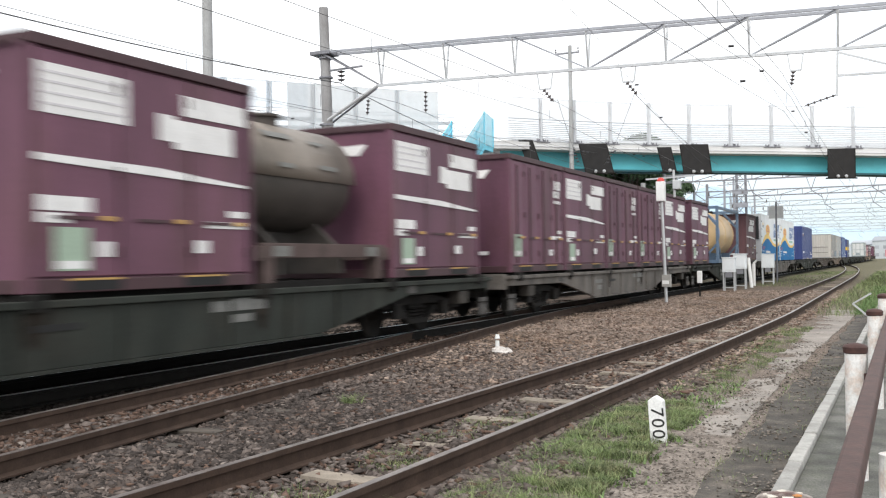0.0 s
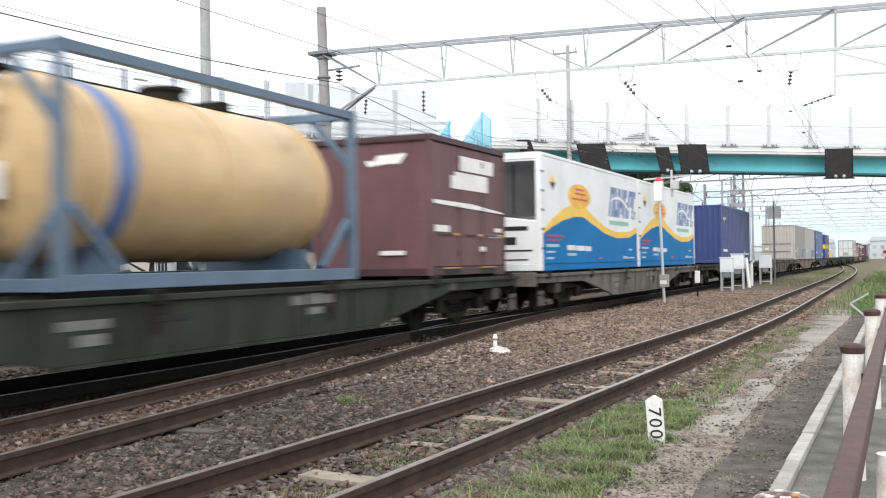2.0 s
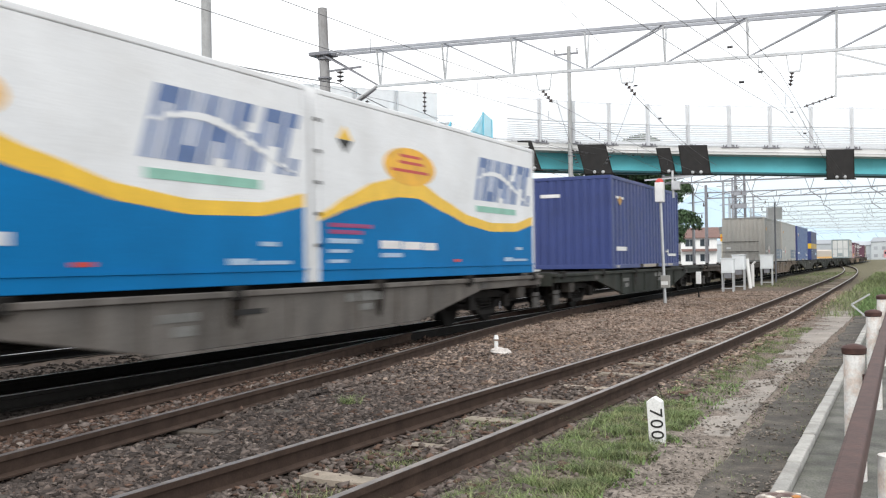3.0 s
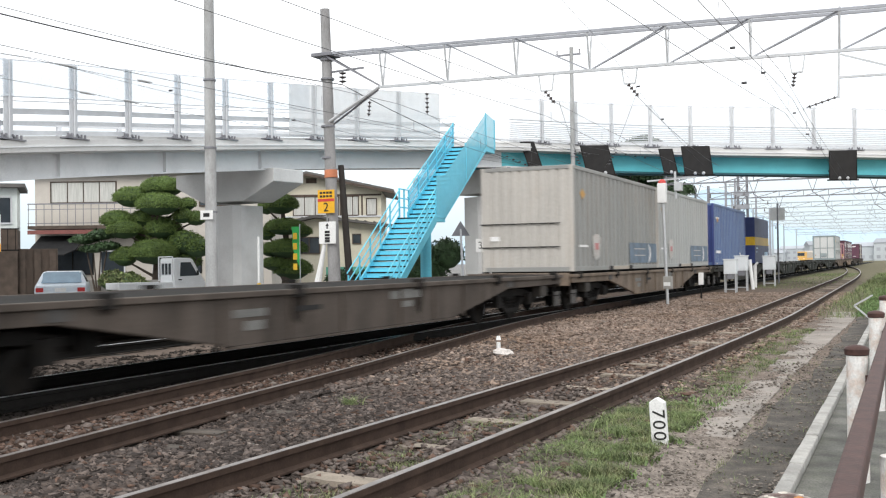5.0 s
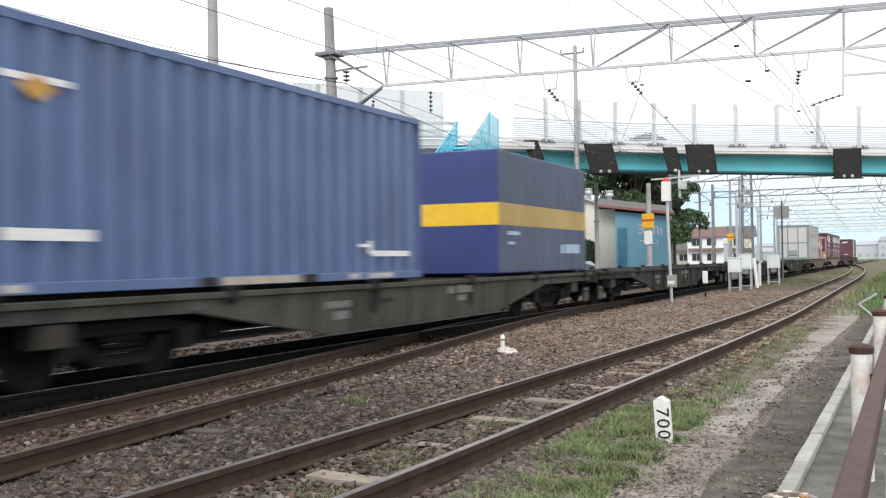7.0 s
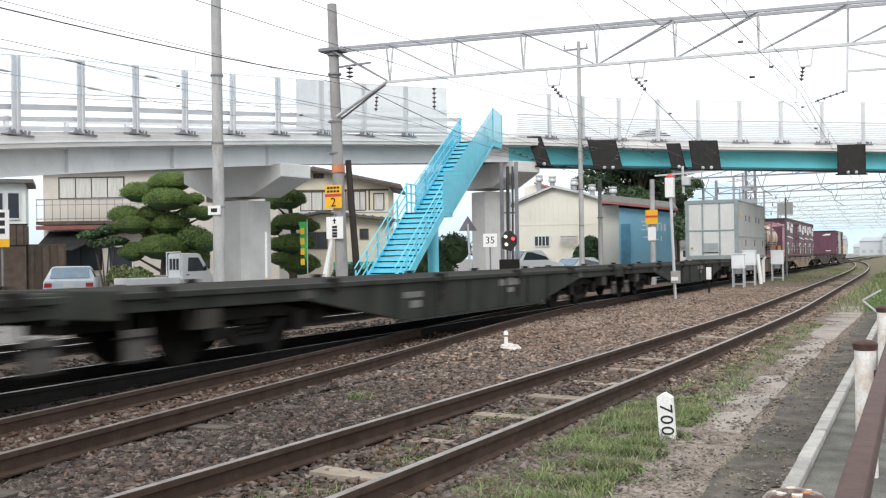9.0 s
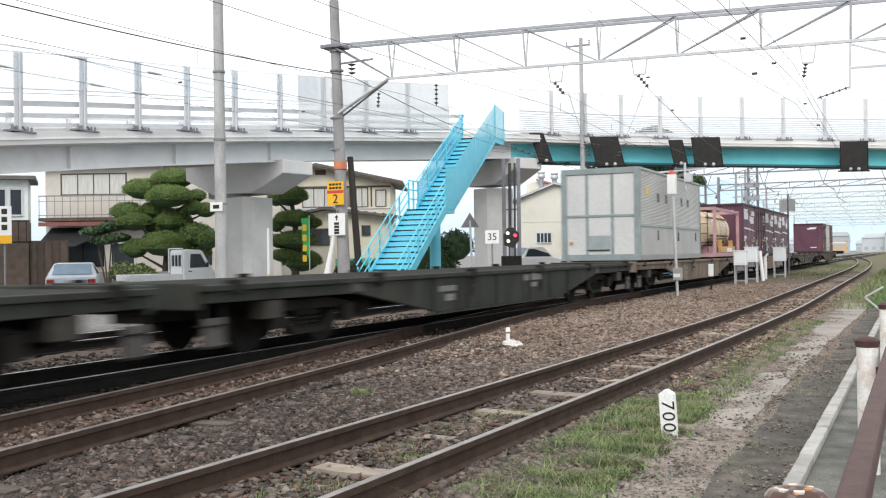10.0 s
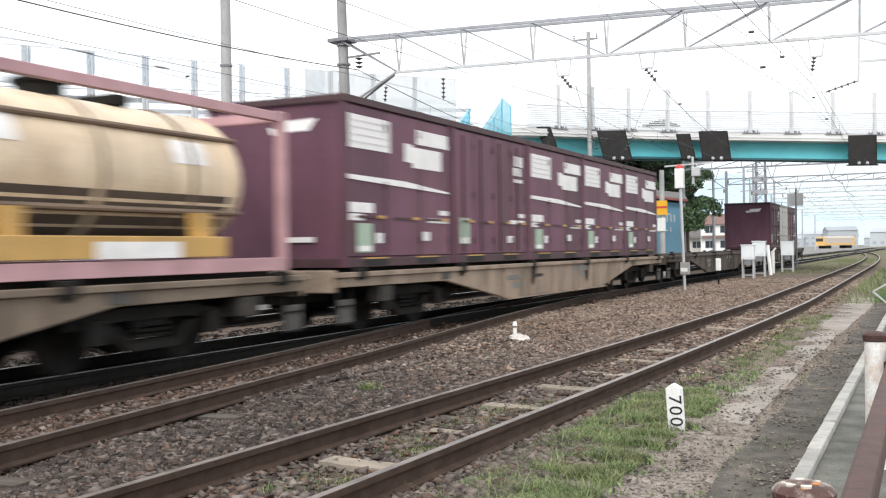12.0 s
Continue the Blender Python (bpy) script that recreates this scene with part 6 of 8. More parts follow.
def far_portal(y, x0, x1, z, m):
    p = thing("far_portal", pose(0, y, 0), "distant hazy grey steel portal over the station tracks", "portal", "distant portals")
    for x in (x0, x1):
        part("mast", Shape().tube((x, 0, -.2), (x, 0, z + 1.2), .17, .12, 10), m, p, smooth=True)
    part("top_chord", Shape().bar((x0, 0, z + .5), (x1, 0, z + .5), .1), m, p)
    part("bottom_chord", Shape().bar((x0, 0, z), (x1, 0, z), .1), m, p)
    web = Shape()
    k = int((x1 - x0) / 2.0)
    for i in range(k):
        a = x0 + (x1 - x0) * i / k
        b = x0 + (x1 - x0) * (i + 1) / k
        web.bar((a, 0, z), (b, 0, z + .5), .05).bar((b, 0, z), (b, 0, z + .5), .05)
    tagged(part("web", web, m, p), kind="stuff")
    for x in [x0 + 2.2 + 3.8 * i for i in range(int((x1 - x0) / 3.8))]:
        part("dropper", Shape().bar((x - .3, 0, z), (x, 0, z - .9), .04).bar((x + .3, 0, z), (x, 0, z - .9), .04).tube((x, 0, z - .9), (x + .7, 0, z - 1.4), .035, n=6), m, p)


far_portal(72, -6.5, 13.5, 6.6, GALV_DARK)
# past 100 m the steel takes the haze-paled colour
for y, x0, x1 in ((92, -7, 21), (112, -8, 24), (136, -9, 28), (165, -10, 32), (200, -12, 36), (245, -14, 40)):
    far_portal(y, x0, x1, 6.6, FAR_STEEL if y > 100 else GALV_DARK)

# masts of the station yard beyond the overpass
for x, y, z, sign in ((-4.87, 88, 7.85, True), (-5.3, 96, 8.6, False), (-4.5, 104, 7.4, False), (-5.1, 120, 7.0, False), (-5.9, 80, 6.8, False)):
    ym = thing("yard_mast", pose(x, y, -.2), "slim hazy grey mast with short cross arms in the yard", "pole", "masts of the yard")
    part("shaft", Shape().tube((0, 0, 0), (0, 0, z + .2), .13, .09, 10), GALV_MID, ym, smooth=True)
    for dz, w in ((.3, 1.4), (1.0, 1.0), (1.9, .8)):
        part("cross_arm", Shape().bar((-w * .4, 0, z - dz), (w, 0, z - dz + .1), .06), GALV_MID, ym)
        part("insulator", Shape().tube((w * .8, 0, z - dz - .3), (w * .8, 0, z - dz), .07, .04, 8), INSULATOR, ym)
    if sign:
        part("plate", Shape().box(-.28, -.17, 2.9, .28, -.15, 3.5), SIGN_ORANGE, ym)
        part("plate_band", Shape().box(-.28, -.175, 3.15, .28, -.17, 3.24), RED, ym)

# tall lattice mast
lat = thing("lattice_mast", pose(-5.2, 100, -.2), "grey steel lattice mast with equipment boxes", "mast")
for dx, dy in ((-.5, -.5), (.5, -.5), (-.5, .5), (.5, .5)):
    part("leg", Shape().bar((dx, dy, 0), (dx * .8, dy * .8, 9.8), .09), GALV_DARK, lat)
for i in range(9):
    part("brace", Shape().bar((-.5, -.5, i * 1.08), (.5, -.5, i * 1.08 + 1.08), .05).bar((.5, -.5, i * 1.08), (-.5, -.5, i * 1.08 + 1.08), .05).bar((-.5, -.5, i * 1.08), (.5, -.5, i * 1.08), .05), GALV_DARK, lat)
for z in (6.2, 7.4):
    part("equipment_box", Shape().box(-.7, -.9, z, .7, -.55, z + .4), GALV_MID, lat)


def wire_run(name, pts, r, label, beads=()):
    """A sagging wire through its supports."""
    s = Shape()
    for a, b in zip(pts, pts[1:]):
        a, b = Vector(a), Vector(b)
        n = 8
        sag = (b - a).length * .008
        q = [a.lerp(b, i / n) - Vector((0, 0, sag * 4 * (i / n) * (1 - i / n))) for i in range(n + 1)]
        s.pipe(q, r)
    w = solo(name, s, WIRE, label, "wire", "overhead wires")
    for p in beads:
        part("clamp", Shape().tube((p[0] - .05, p[1], p[2]), (p[0] + .05, p[1], p[2]), .026, n=8), WIRE, w)
    return w


ends = [-24, 25, 72, 92, 112, 136, 165, 200, 245]
for x, zc, zm in ((.35, 5.05, 5.55), (-3.75, 5.05, 5.6), (6.4, 5.0, 5.5)):
    ys = ends
    wire_run("contact_wire", [(x + (.2 if i % 2 else -.2), y, zc) for i, y in enumerate(ys)], .006, "thin contact wire above the track")
    wire_run("messenger_wire", [(x, y, zm + (.1 if y == 25 else 0)) for y in ys], .006, "thin messenger wire above the track")
    drop = Shape()
    for y in range(-4, 70, 5):
        drop.tube((x, y, zc), (x, y, zm - .25), .005, n=4)
    solo("dropper_wires", drop, WIRE, "thin droppers between messenger and contact wire", "wire", "overhead wires", "stuff")
wire_run("feeder_cable", [(-5.6, -14, 5.9), (-5.6, 12.9, 5.82), (-5.5, 25, 6.38)], .015, "black insulated feeder cable sagging to the pole")
wire_run("feeder_cable", [(-5.5, 25, 6.38), (-7.95, 43, 6.2), (-6.65, 48, 5.55)], .013, "black insulated feeder cable running under the overpass")
CABINET_PALE = mat("greyish_porcelain", (.50, .51, .52), .35, var=.1, bump=0)


def strung(pts, beads, label):
    """A thin line wire with egg-shaped strain insulators in it."""
    w = wire_run("signal_wire", pts, .006, label)
    for p, q in beads:
        a, b = Vector(p), Vector(q)
        d = (b - a).normalized()
        part("strain_insulator", Shape().tube(a, b, .034, .024, 8).tube(a - d * .12, a, .01, .034, 8).tube(b, b + d * .14, .024, .01, 8), CABINET_PALE, w, "pale porcelain strain insulator", smooth=True)
    return w


strung([(-8.5, -6, 5.2), (-8.5, 16.4, 5.91), (-8.5, 25.5, 6.2), (-7.4, 44, 6.7)], (((-8.5, 17.5, 5.94), (-8.5, 17.8, 5.95)), ((-8.5, 20.1, 5.99), (-8.5, 20.4, 6.0))), "thin grey line wire along the ramp")
strung([(-8.5, -6, 5.5), (-8.5, 18.2, 5.41), (-8.5, 25.5, 5.48), (-7.2, 44, 6.0)], (((-8.5, 15.4, 5.41), (-8.5, 15.7, 5.41)), ((-8.5, 18.1, 5.40), (-8.5, 18.4, 5.40)), ((-8.5, 19.6, 5.41), (-8.5, 19.9, 5.41))), "thin grey line wire along the ramp")
wire_run("signal_wire", [(-8.7, -6, 5.4), (-8.7, 17, 6.0), (-8.6, 26, 5.9), (-7.4, 44, 5.8)], .006, "thin grey line wire along the ramp", [(-8.7, 21.5, 5.96), (-8.6, 27.3, 5.88)])
wire_run("signal_wire", [(2.9, 25, 5.4), (1.3, 47, 5.5)], .008, "thin steady wire to the overpass")
wire_run("signal_wire", [(3.3, -5, 9.4), (2.2, 25, 6.6), (.6, 47, 5.6)], .005, "thin line wire over the tracks", [(2.9, 8, 7.6), (2.6, 14, 7.2), (2.0, 29, 6.3), (1.6, 34, 6.0)])
wire_run("signal_wire", [(4.37, -4.00, 5.01), (6.43, 25.00, 4.69), (5.59, 47.00, 6.15)], .005, "thin line wire over the tracks", [(6.12, 20.60, 4.74), (6.01, 36.00, 5.42)])
wire_run("signal_wire", [(6.24, -4.00, 3.65), (5.95, 25.00, 5.68), (5.54, 47.60, 6.22)], .005, "thin line wire over the siding", [(6.00, 20.00, 5.33), (5.95, 25.00, 5.68), (5.79, 34.04, 5.90)])
wire_run("cross_wire", [(-7.2, 40.6, 6.6), (-5.2, 40, 6.3), (-4.6, 46.2, 6.2)], .006, "tangle of thin wires by the stair head")


for k, (a, b) in enumerate((((.9, 25, 5.4), (-4.9, 46.4, 5.75)), ((2.9, 25, 5.4), (-3.9, 46.7, 5.7)), ((-2.85, 25, 5.35), (-6.3, 44.3, 5.7)), ((-6.2, 42.2, 6.9), (-1.4, 49.1, 6.1)), ((-6.0, 42.4, 6.6), (-4.2, 46.8, 6.3)))):
    a, b = Vector(a), Vector(b)
    wire_run("stay_wire", [a, b], .006, "thin stay wire with clamps by the stair head", [a.lerp(b, .55 + .07 * j + .02 * k) - Vector((0, 0, .012 * (b - a).length)) for j in range(4)])


# ---------- shield boards under the overpass ----------
def shield_board(x, y, z, w, h, lean, tilt):
    b = thing("shield_board", pose(x, y, z, 0, 0, 25), "black protective board hung over the overhead wires", "board", "shield boards under the overpass")
    k = w / 2
    part("board", Shape().extrude([(-k, 0), (k, 0), (k - lean, h), (-k - lean, h)], -.03, .03, "y"), BOARD_BLACK, b, bevel=.008)
    part("edge_strip", Shape().bar((-k, -.035, 0), (-k - lean, -.035, h), .03), STEEL_DARK, b)
    part("edge_strip", Shape().bar((k, -.035, 0), (k - lean, -.035, h), .03), STEEL_DARK, b)
    part("bracket", Shape().bar((-k * .5, 0, .25), (-k * .5, .9, .5), .06), STEEL_DARK, b)
    part("bracket", Shape().bar((k * .5, 0, .25), (k * .5, .9, .5), .06), STEEL_DARK, b)
    for dx in ((-.2, .2) if w > 1 else (.0,)):
        part("insulator", Shape().tube((dx, -.1, .06), (dx, .0, .06), .085, .04, 10).tube((dx, -.16, .06), (dx, -.1, .06), .04, .085, 10), CABINET_PALE, b, "pale porcelain insulator")
    part("bottom_bar", Shape().tube((-k - .1, 0, -.03), (k + .1, 0, -.03), .035, n=8), STEEL_DARK, b)


shield_board(-6.55, 44.6, 5.50, .62, 1.35, .45, 0)
shield_board(-4.15, 46.9, 5.38, 1.32, 1.38, .32, 0)
shield_board(-1.35, 49.3, 5.46, .66, 1.20, .26, 0)
shield_board(-.12, 49.85, 5.39, 1.36, 1.38, .17, 0)
shield_board(6.19, 53.2, 5.09, 1.34, 1.42, .0, 0)


# ---------- stairway to the overpass ----------
def build_stairs():
    st = thing("stairway", pose(-6.38, 28.0, -.15, 0, 0, 4.6), "light blue steel stairway up to the overpass", "stairs")
    hw = .66
    flights = ((0.0, .05, 4.3, 3.05), (5.2, 3.05, 10.2, 6.15))
    for y0, z0, y1, z1 in flights:
        n = max(2, round((z1 - z0) / .19))
        for sx in (-1, 1):
            x0, x1 = sorted((sx * hw, sx * (hw + .05)))
            part("stringer", Shape().extrude([(y0 - .15, z0 - .12), (y1, z1 - .22), (y1, z1 + .14), (y0 - .15, z0 + .24)], x0, x1), STAIR_CYAN, st)
        for i in range(n):
            y, z = y0 + (y1 - y0) * i / n, z0 + (z1 - z0) * (i + 1) / n
            run = (y1 - y0) / n
            part("tread", Shape().box(-hw, y, z - .03, hw, y + run + .02, z), STEEL_DARK if i % 1 else STAIR_CYAN, st)
            part("riser", Shape().box(-hw, y + .004, z - .19, hw, y + .02, z - .045), STAIR_CYAN, st)
            part("nosing", Shape().box(-hw, y - .012, z - .035, hw, y + .0, z + .006), STEEL_DARK, st, "dark anti-slip nosing")
        for sx in (-1, 1):
            x = sx * (hw + .03)
            for dz in (.38, .68, 1.0):
                part("handrail", Shape().tube((x, y0 - .1, z0 + dz + .1), (x, y1, z1 + dz), .022, n=8), STAIR_CYAN, st)
            k = 5
            for i in range(k + 1):
                t = i / k
                p = (x, y0 + (y1 - y0) * t, z0 + (z1 - z0) * t)
                part("baluster", Shape().bar(p, (p[0], p[1], p[2] + 1.05), .045), STAIR_CYAN, st)
    part("landing", Shape().box(-hw - .05, 4.3, 2.9, hw + .05, 5.2, 3.05), STAIR_CYAN, st)
    part("top_landing", Shape().box(-1.2, 10.2, 5.95, hw + .05, 11.4, 6.15), STAIR_CYAN, st)
    for sx in (-1, 1):
        x = sx * (hw + .03)
        for dz in (.4, .72, 1.05):
            part("handrail", Shape().tube((x, 4.3, 3.05 + dz), (x, 5.2, 3.05 + dz), .022, n=8), STAIR_CYAN, st)
        for y in (4.3, 4.75, 5.2):
            part("baluster", Shape().bar((x, y, 3.05), (x, y, 4.12), .05), STAIR_CYAN, st)
    net = Shape().extrude([(4.3, 3.05), (5.2, 3.05), (10.2, 6.15), (11.4, 6.15), (11.4, 7.35), (10.2, 7.5), (5.2, 4.6), (4.3, 4.5)], hw + .06, hw + .066)
    part("safety_net", net, STAIR_NET, st, "translucent light blue safety net")
    net2 = Shape().extrude([(5.2, 3.2), (10.2, 6.25), (10.2, 7.1), (5.2, 4.05)], -hw - .066, -hw - .06)
    part("safety_net", net2, STAIR_NET, st)
    for y, z in ((4.8, 2.9),):
        part("support_leg", Shape().tube((0.1, y, 0), (0.1, y, z), .2, n=12), STAIR_CYAN, st, smooth=True)
    for y, za, zb in ((7.6, 4.6, 6.0), (10.2, 6.1, 7.5), (11.4, 6.1, 7.35)):
        part("net_post", Shape().bar((hw + .05, y, za), (hw + .05, y, zb), .05), STAIR_CYAN, st)


build_stairs()


bent = thing("steel_bent", pose(-6.95, 41.1, -.2, 0, 0, 25), "grey steel frame with cables beside the pier", "frame")
for dx in (-.32, .32):
    part("leg", Shape().bar((dx, 0, 0), (dx, 0, 5.6), .16), GALV_DARK, bent)
for z in (1.0, 2.2, 3.4, 4.6):
    part("cross_bar", Shape().bar((-.35, 0, z), (.35, 0, z), .07), GALV_DARK, bent)
part("cable", Shape().tube((-.1, -.1, 0), (-.05, -.1, 5.4), .07, n=8), WIRE, bent)
part("cable", Shape().tube((.1, -.1, 0), (.16, -.1, 5.4), .05, n=8), WIRE, bent)


# ---------- trackside signals and signs ----------
def speed_sign():
    s = thing("speed_sign", pose(-2.05, 26.9, -.2, 0, 0, 20), "white speed limit plate with the figures thirty-five", "sign")
    part("post", Shape().tube((0, 0, 0), (0, 0, 1.95), .025, n=8), GALV_DARK, s)
    part("plate", Shape().box(-.2, -.05, 1.78, .2, -.03, 2.16), SIGN_WHITE, s, bevel=.01)
    words("figures", "35", .28, SIGN_BLACK, s, pose(0, -.053, 1.97, 90, 0, 0))


speed_sign()


def dwarf_signal():
    s = thing("dwarf_signal", pose(-2.36, 29.2, -.2, 0, 0, 15), "black dwarf signal with red and white lamps", "signal")
    part("post", Shape().tube((0, 0, 0), (0, 0, 1.8), .05, n=10), GALV_DARK, s)
    part("backplate", Shape().extrude([(-.22, 1.75), (.05, 1.66), (.24, 1.9), (.24, 2.12), (.05, 2.3), (-.12, 2.28), (-.24, 2.05)], -.05, .05, "y"), SIGN_BLACK, s, bevel=.01)
    for x, z, m in ((-.10, 2.12, SIGNAL_WHITE), (.13, 2.05, SIGNAL_RED), (-.08, 1.88, SIGNAL_WHITE)):
        part("lamp", Shape().tube((x, -.1, z), (x, -.05, z), .05, n=12), m, s)
        part("hood", Shape().extrude([(x - .08, z), (x - .06, z + .06), (x, z + .085), (x + .06, z + .06), (x + .08, z), (x + .07, z), (x, z + .07), (x - .07, z)], -.2, -.05, "y"), SIGN_BLACK, s)
    part("relay_box", Shape().box(-.3, -.15, 1.0, .3, .15, 1.42), STEEL_DARK, s, bevel=.02)


dwarf_signal()


def tall_marker():
    s = thing("signal_marker", pose(1.82, 33.3, -.2), "white box with a red cap on a slim grey post", "signal marker")
    part("post", Shape().tube((0, 0, 0), (-.1, 0, 3.4), .05, n=10), GALV, s)
    part("box", Shape().box(-.26, -.12, 3.35, .02, .12, 4.0), SIGN_WHITE, s, bevel=.02)
    part("cap", Shape().lathe([(.13, 4.0), (.12, 4.06), (.07, 4.12), (.01, 4.13)], (-.12, 0, 0), "z", 12), RED, s, "red cap")
    part("lower_box", Shape().box(-.12, -.1, .55, .16, .1, .95), CONCRETE, s, bevel=.01)
    part("plate", Shape().box(-.1, -.115, .64, .12, -.1, .76), SIGN_WHITE, s)
    part("second_post", Shape().tube((.24, .42, 3.5), (.22, .42, 4.4), .04, n=10), GALV, s)
    part("cross_arm", Shape().bar((-.7, .4, 4.12), (.9, .4, 4.18), .05), GALV, s)
    part("sensor", Shape().box(.2, .3, 3.75, .45, .55, 4.05), GALV, s, bevel=.02)


tall_marker()


def stub_marker(x, y, h, label):
    s = thing("marker_post", pose(x, y, -.2), label, "marker", "trackside markers")
    part("stem", Shape().tube((0, 0, 0), (0, 0, h * .6), .03, n=8), STEEL_DARK, s)
    part("head", Shape().box(-.09, -.05, h * .55, .09, .05, h), SIGN_WHITE, s, bevel=.02)


stub_marker(2.05, 38.0, 1.0, "small white marker box on a thin stem")


CABINET = mat("pale_cabinet_paint", (.72, .75, .77), .5, var=.05, scale=2, stain=(.5, .48, .45), stain_amount=.3)


def relay_cabinet(x, y, w, zb, zt, label):
    c = thing("relay_cabinet", pose(x, y, -.2), label, "cabinet", "grey relay cabinets on legs")
    for dx in (-w / 2 + .04, w / 2 - .04):
        for dy in (-.18, .18):
            part("leg", Shape().bar((dx, dy, 0), (dx, dy, zb), .05), GALV, c)
    part("brace", Shape().bar((-w / 2, -.18, .2), (w / 2, -.18, .2), .04), GALV, c)
    part("body", Shape().box(-w / 2, -.22, zb, w / 2, .22, zt), CABINET, c, bevel=.015)
    part("door_panel", Shape().box(-w / 2 + .05, -.235, zb + .08, w / 2 - .05, -.22, zt - .06), CABINET, c, bevel=.006)
    part("lid", Shape().box(-w / 2 - .03, -.25, zt, w / 2 + .03, .25, zt + .04), CABINET, c, bevel=.01)
    part("cable_box", Shape().box(-.13, -.2, zb - .22, .13, .1, zb), GALV_DARK, c)


relay_cabinet(2.1, 44.6, .52, .85, 1.45, "pale grey relay cabinet on thin legs")
relay_cabinet(2.12, 47.6, .55, .95, 1.60, "pale grey relay cabinet on thin legs")
relay_cabinet(2.4, 55.5, .62, .90, 1.60, "pale grey relay cabinet on thin legs")
wp = thing("white_post", pose(2.18, 50.2, -.2), "leaning white painted post", "post")
part("shaft", Shape().tube((.08, 0, 0), (-.05, 0, 1.45), .085, n=10), SIGN_WHITE, wp, smooth=True)
wp2 = thing("white_post", pose(2.05, 52.6, -.2), "short white post with a curved top", "post")
part("shaft", Shape().tube((0, 0, 0), (0, 0, 1.15), .09, n=10).tube((0, 0, 1.15), (.15, 0, 1.3), .05, n=8), PALE_CONCRETE, wp2)
bb = thing("signboard", pose(2.3, 60.5, -.2), "pale blank board on a tall thin post", "sign")
part("post", Shape().tube((0, 0, 0), (0, 0, 4.6), .05, n=8), GALV_DARK, bb)
part("board", Shape().box(-.4, -.03, 3.65, .4, 0, 4.35), SIGN_WHITE, bb, bevel=.01)


def distance_post():
    s = thing("distance_post", pose(7.155, 8.1, -.2, 0, -3.5, -8), "small white distance post reading seven hundred", "distance post")
    part("post", Shape().extrude([(-.062, 0), (.062, 0), (.062, .355), (0, .395), (-.062, .355)], -.035, .035, "y"), SIGN_WHITE, s, bevel=.008)
    for i, ch in enumerate("700"):
        words("figure", ch, .150, SIGN_BLACK, s, pose(.010, -.037, .268 - i * .088, 90, 90, 0))


distance_post()

s_ = thing("track_marker", pose(2.95, 15.3, -.2), "tiny white capped marker peg in the ballast", "marker")
part("peg", Shape().tube((0, 0, 0), (0, 0, .2), .035, n=8), SIGN_WHITE, s_)
part("cap", Shape().tube((0, 0, .235), (0, 0, .30), .045, .03, 8), SIGN_WHITE, s_)
st = Shape()
st.lathe([(.02, -.02), (.13, -.01), (.15, .03), (.13, .07), (.08, .11), (.02, .12)], (.01, 0, 0), "z", 9)
for i, v in enumerate(st.v):
    k = 1 + .55 * noise.noise((v[0] * 11, v[1] * 9, v[2] * 9))
    st.v[i] = (v[0] * k * 1.15, v[1] * k * .9, v[2] * k * .8)
ws_ = solo("white_stone", st, mat("chalky_white_stone", (.60, .56, .53), .9, var=.2, scale=14, stain=(.38, .33, .30), stain_amount=.6, bump=.4), "white painted stone on the ballast", "stone")
ws_.location = (3.16, 15.0, -.17)


# ---------- rusty fence beside the viewer ----------
FLAKE_WHITE = mat("old_white_flake", (.60, .55, .48), .8, var=.3, scale=40, bump=.3)
FLAKE_ORANGE = mat("orange_rust_flake", (.48, .20, .06), .8, var=.3, scale=40, bump=.3)


def fence_post(y, x=8.63, top=.70):
    f = thing("fence_post", pose(x, y, -.25), "white flaking rusty steel fence post with a brown cap", "fence post", "posts of the rusty fence")
    part("shaft", Shape().tube((0, 0, 0), (0, 0, .25 + top - .05), .066, n=16), RUST_WHITE, f, smooth=True)
    part("cap", Shape().lathe([(.062, .25 + top - .06), (.075, .25 + top - .05), (.078, .25 + top - .015), (.065, .25 + top), (.02, .25 + top + .012)], (0, 0, 0), "z", 16), RUST_CAP if y < 4 else RUST, f, "rusty brown domed cap", smooth=True)
    if y < 4:
        rng = random.Random(8)
        for k, (cx, cy, rr) in enumerate(((-.025, -.03, .019), (.010, -.036, .021), (.026, -.012, .014), (-.01, .012, .015), (-.045, -.01, .010), (.004, -.052, .010), (.03, .02, .010))):
            pts = [(cx + rr * rng.uniform(.6, 1.1) * math.cos(a * .785), cy + rr * rng.uniform(.6, 1.1) * math.sin(a * .785)) for a in range(8)]
            part("paint_flake", Shape().extrude(pts, .25 + top - .004, .25 + top + .0130 - 3.6 * (cx * cx + cy * cy), "z"), FLAKE_ORANGE if k % 3 == 2 else FLAKE_WHITE, f, "curling old paint flake")
    part("clip", Shape().box(.05, -.05, .25 + top - .30, .11, .05, .25 + top - .18), RUST, f)


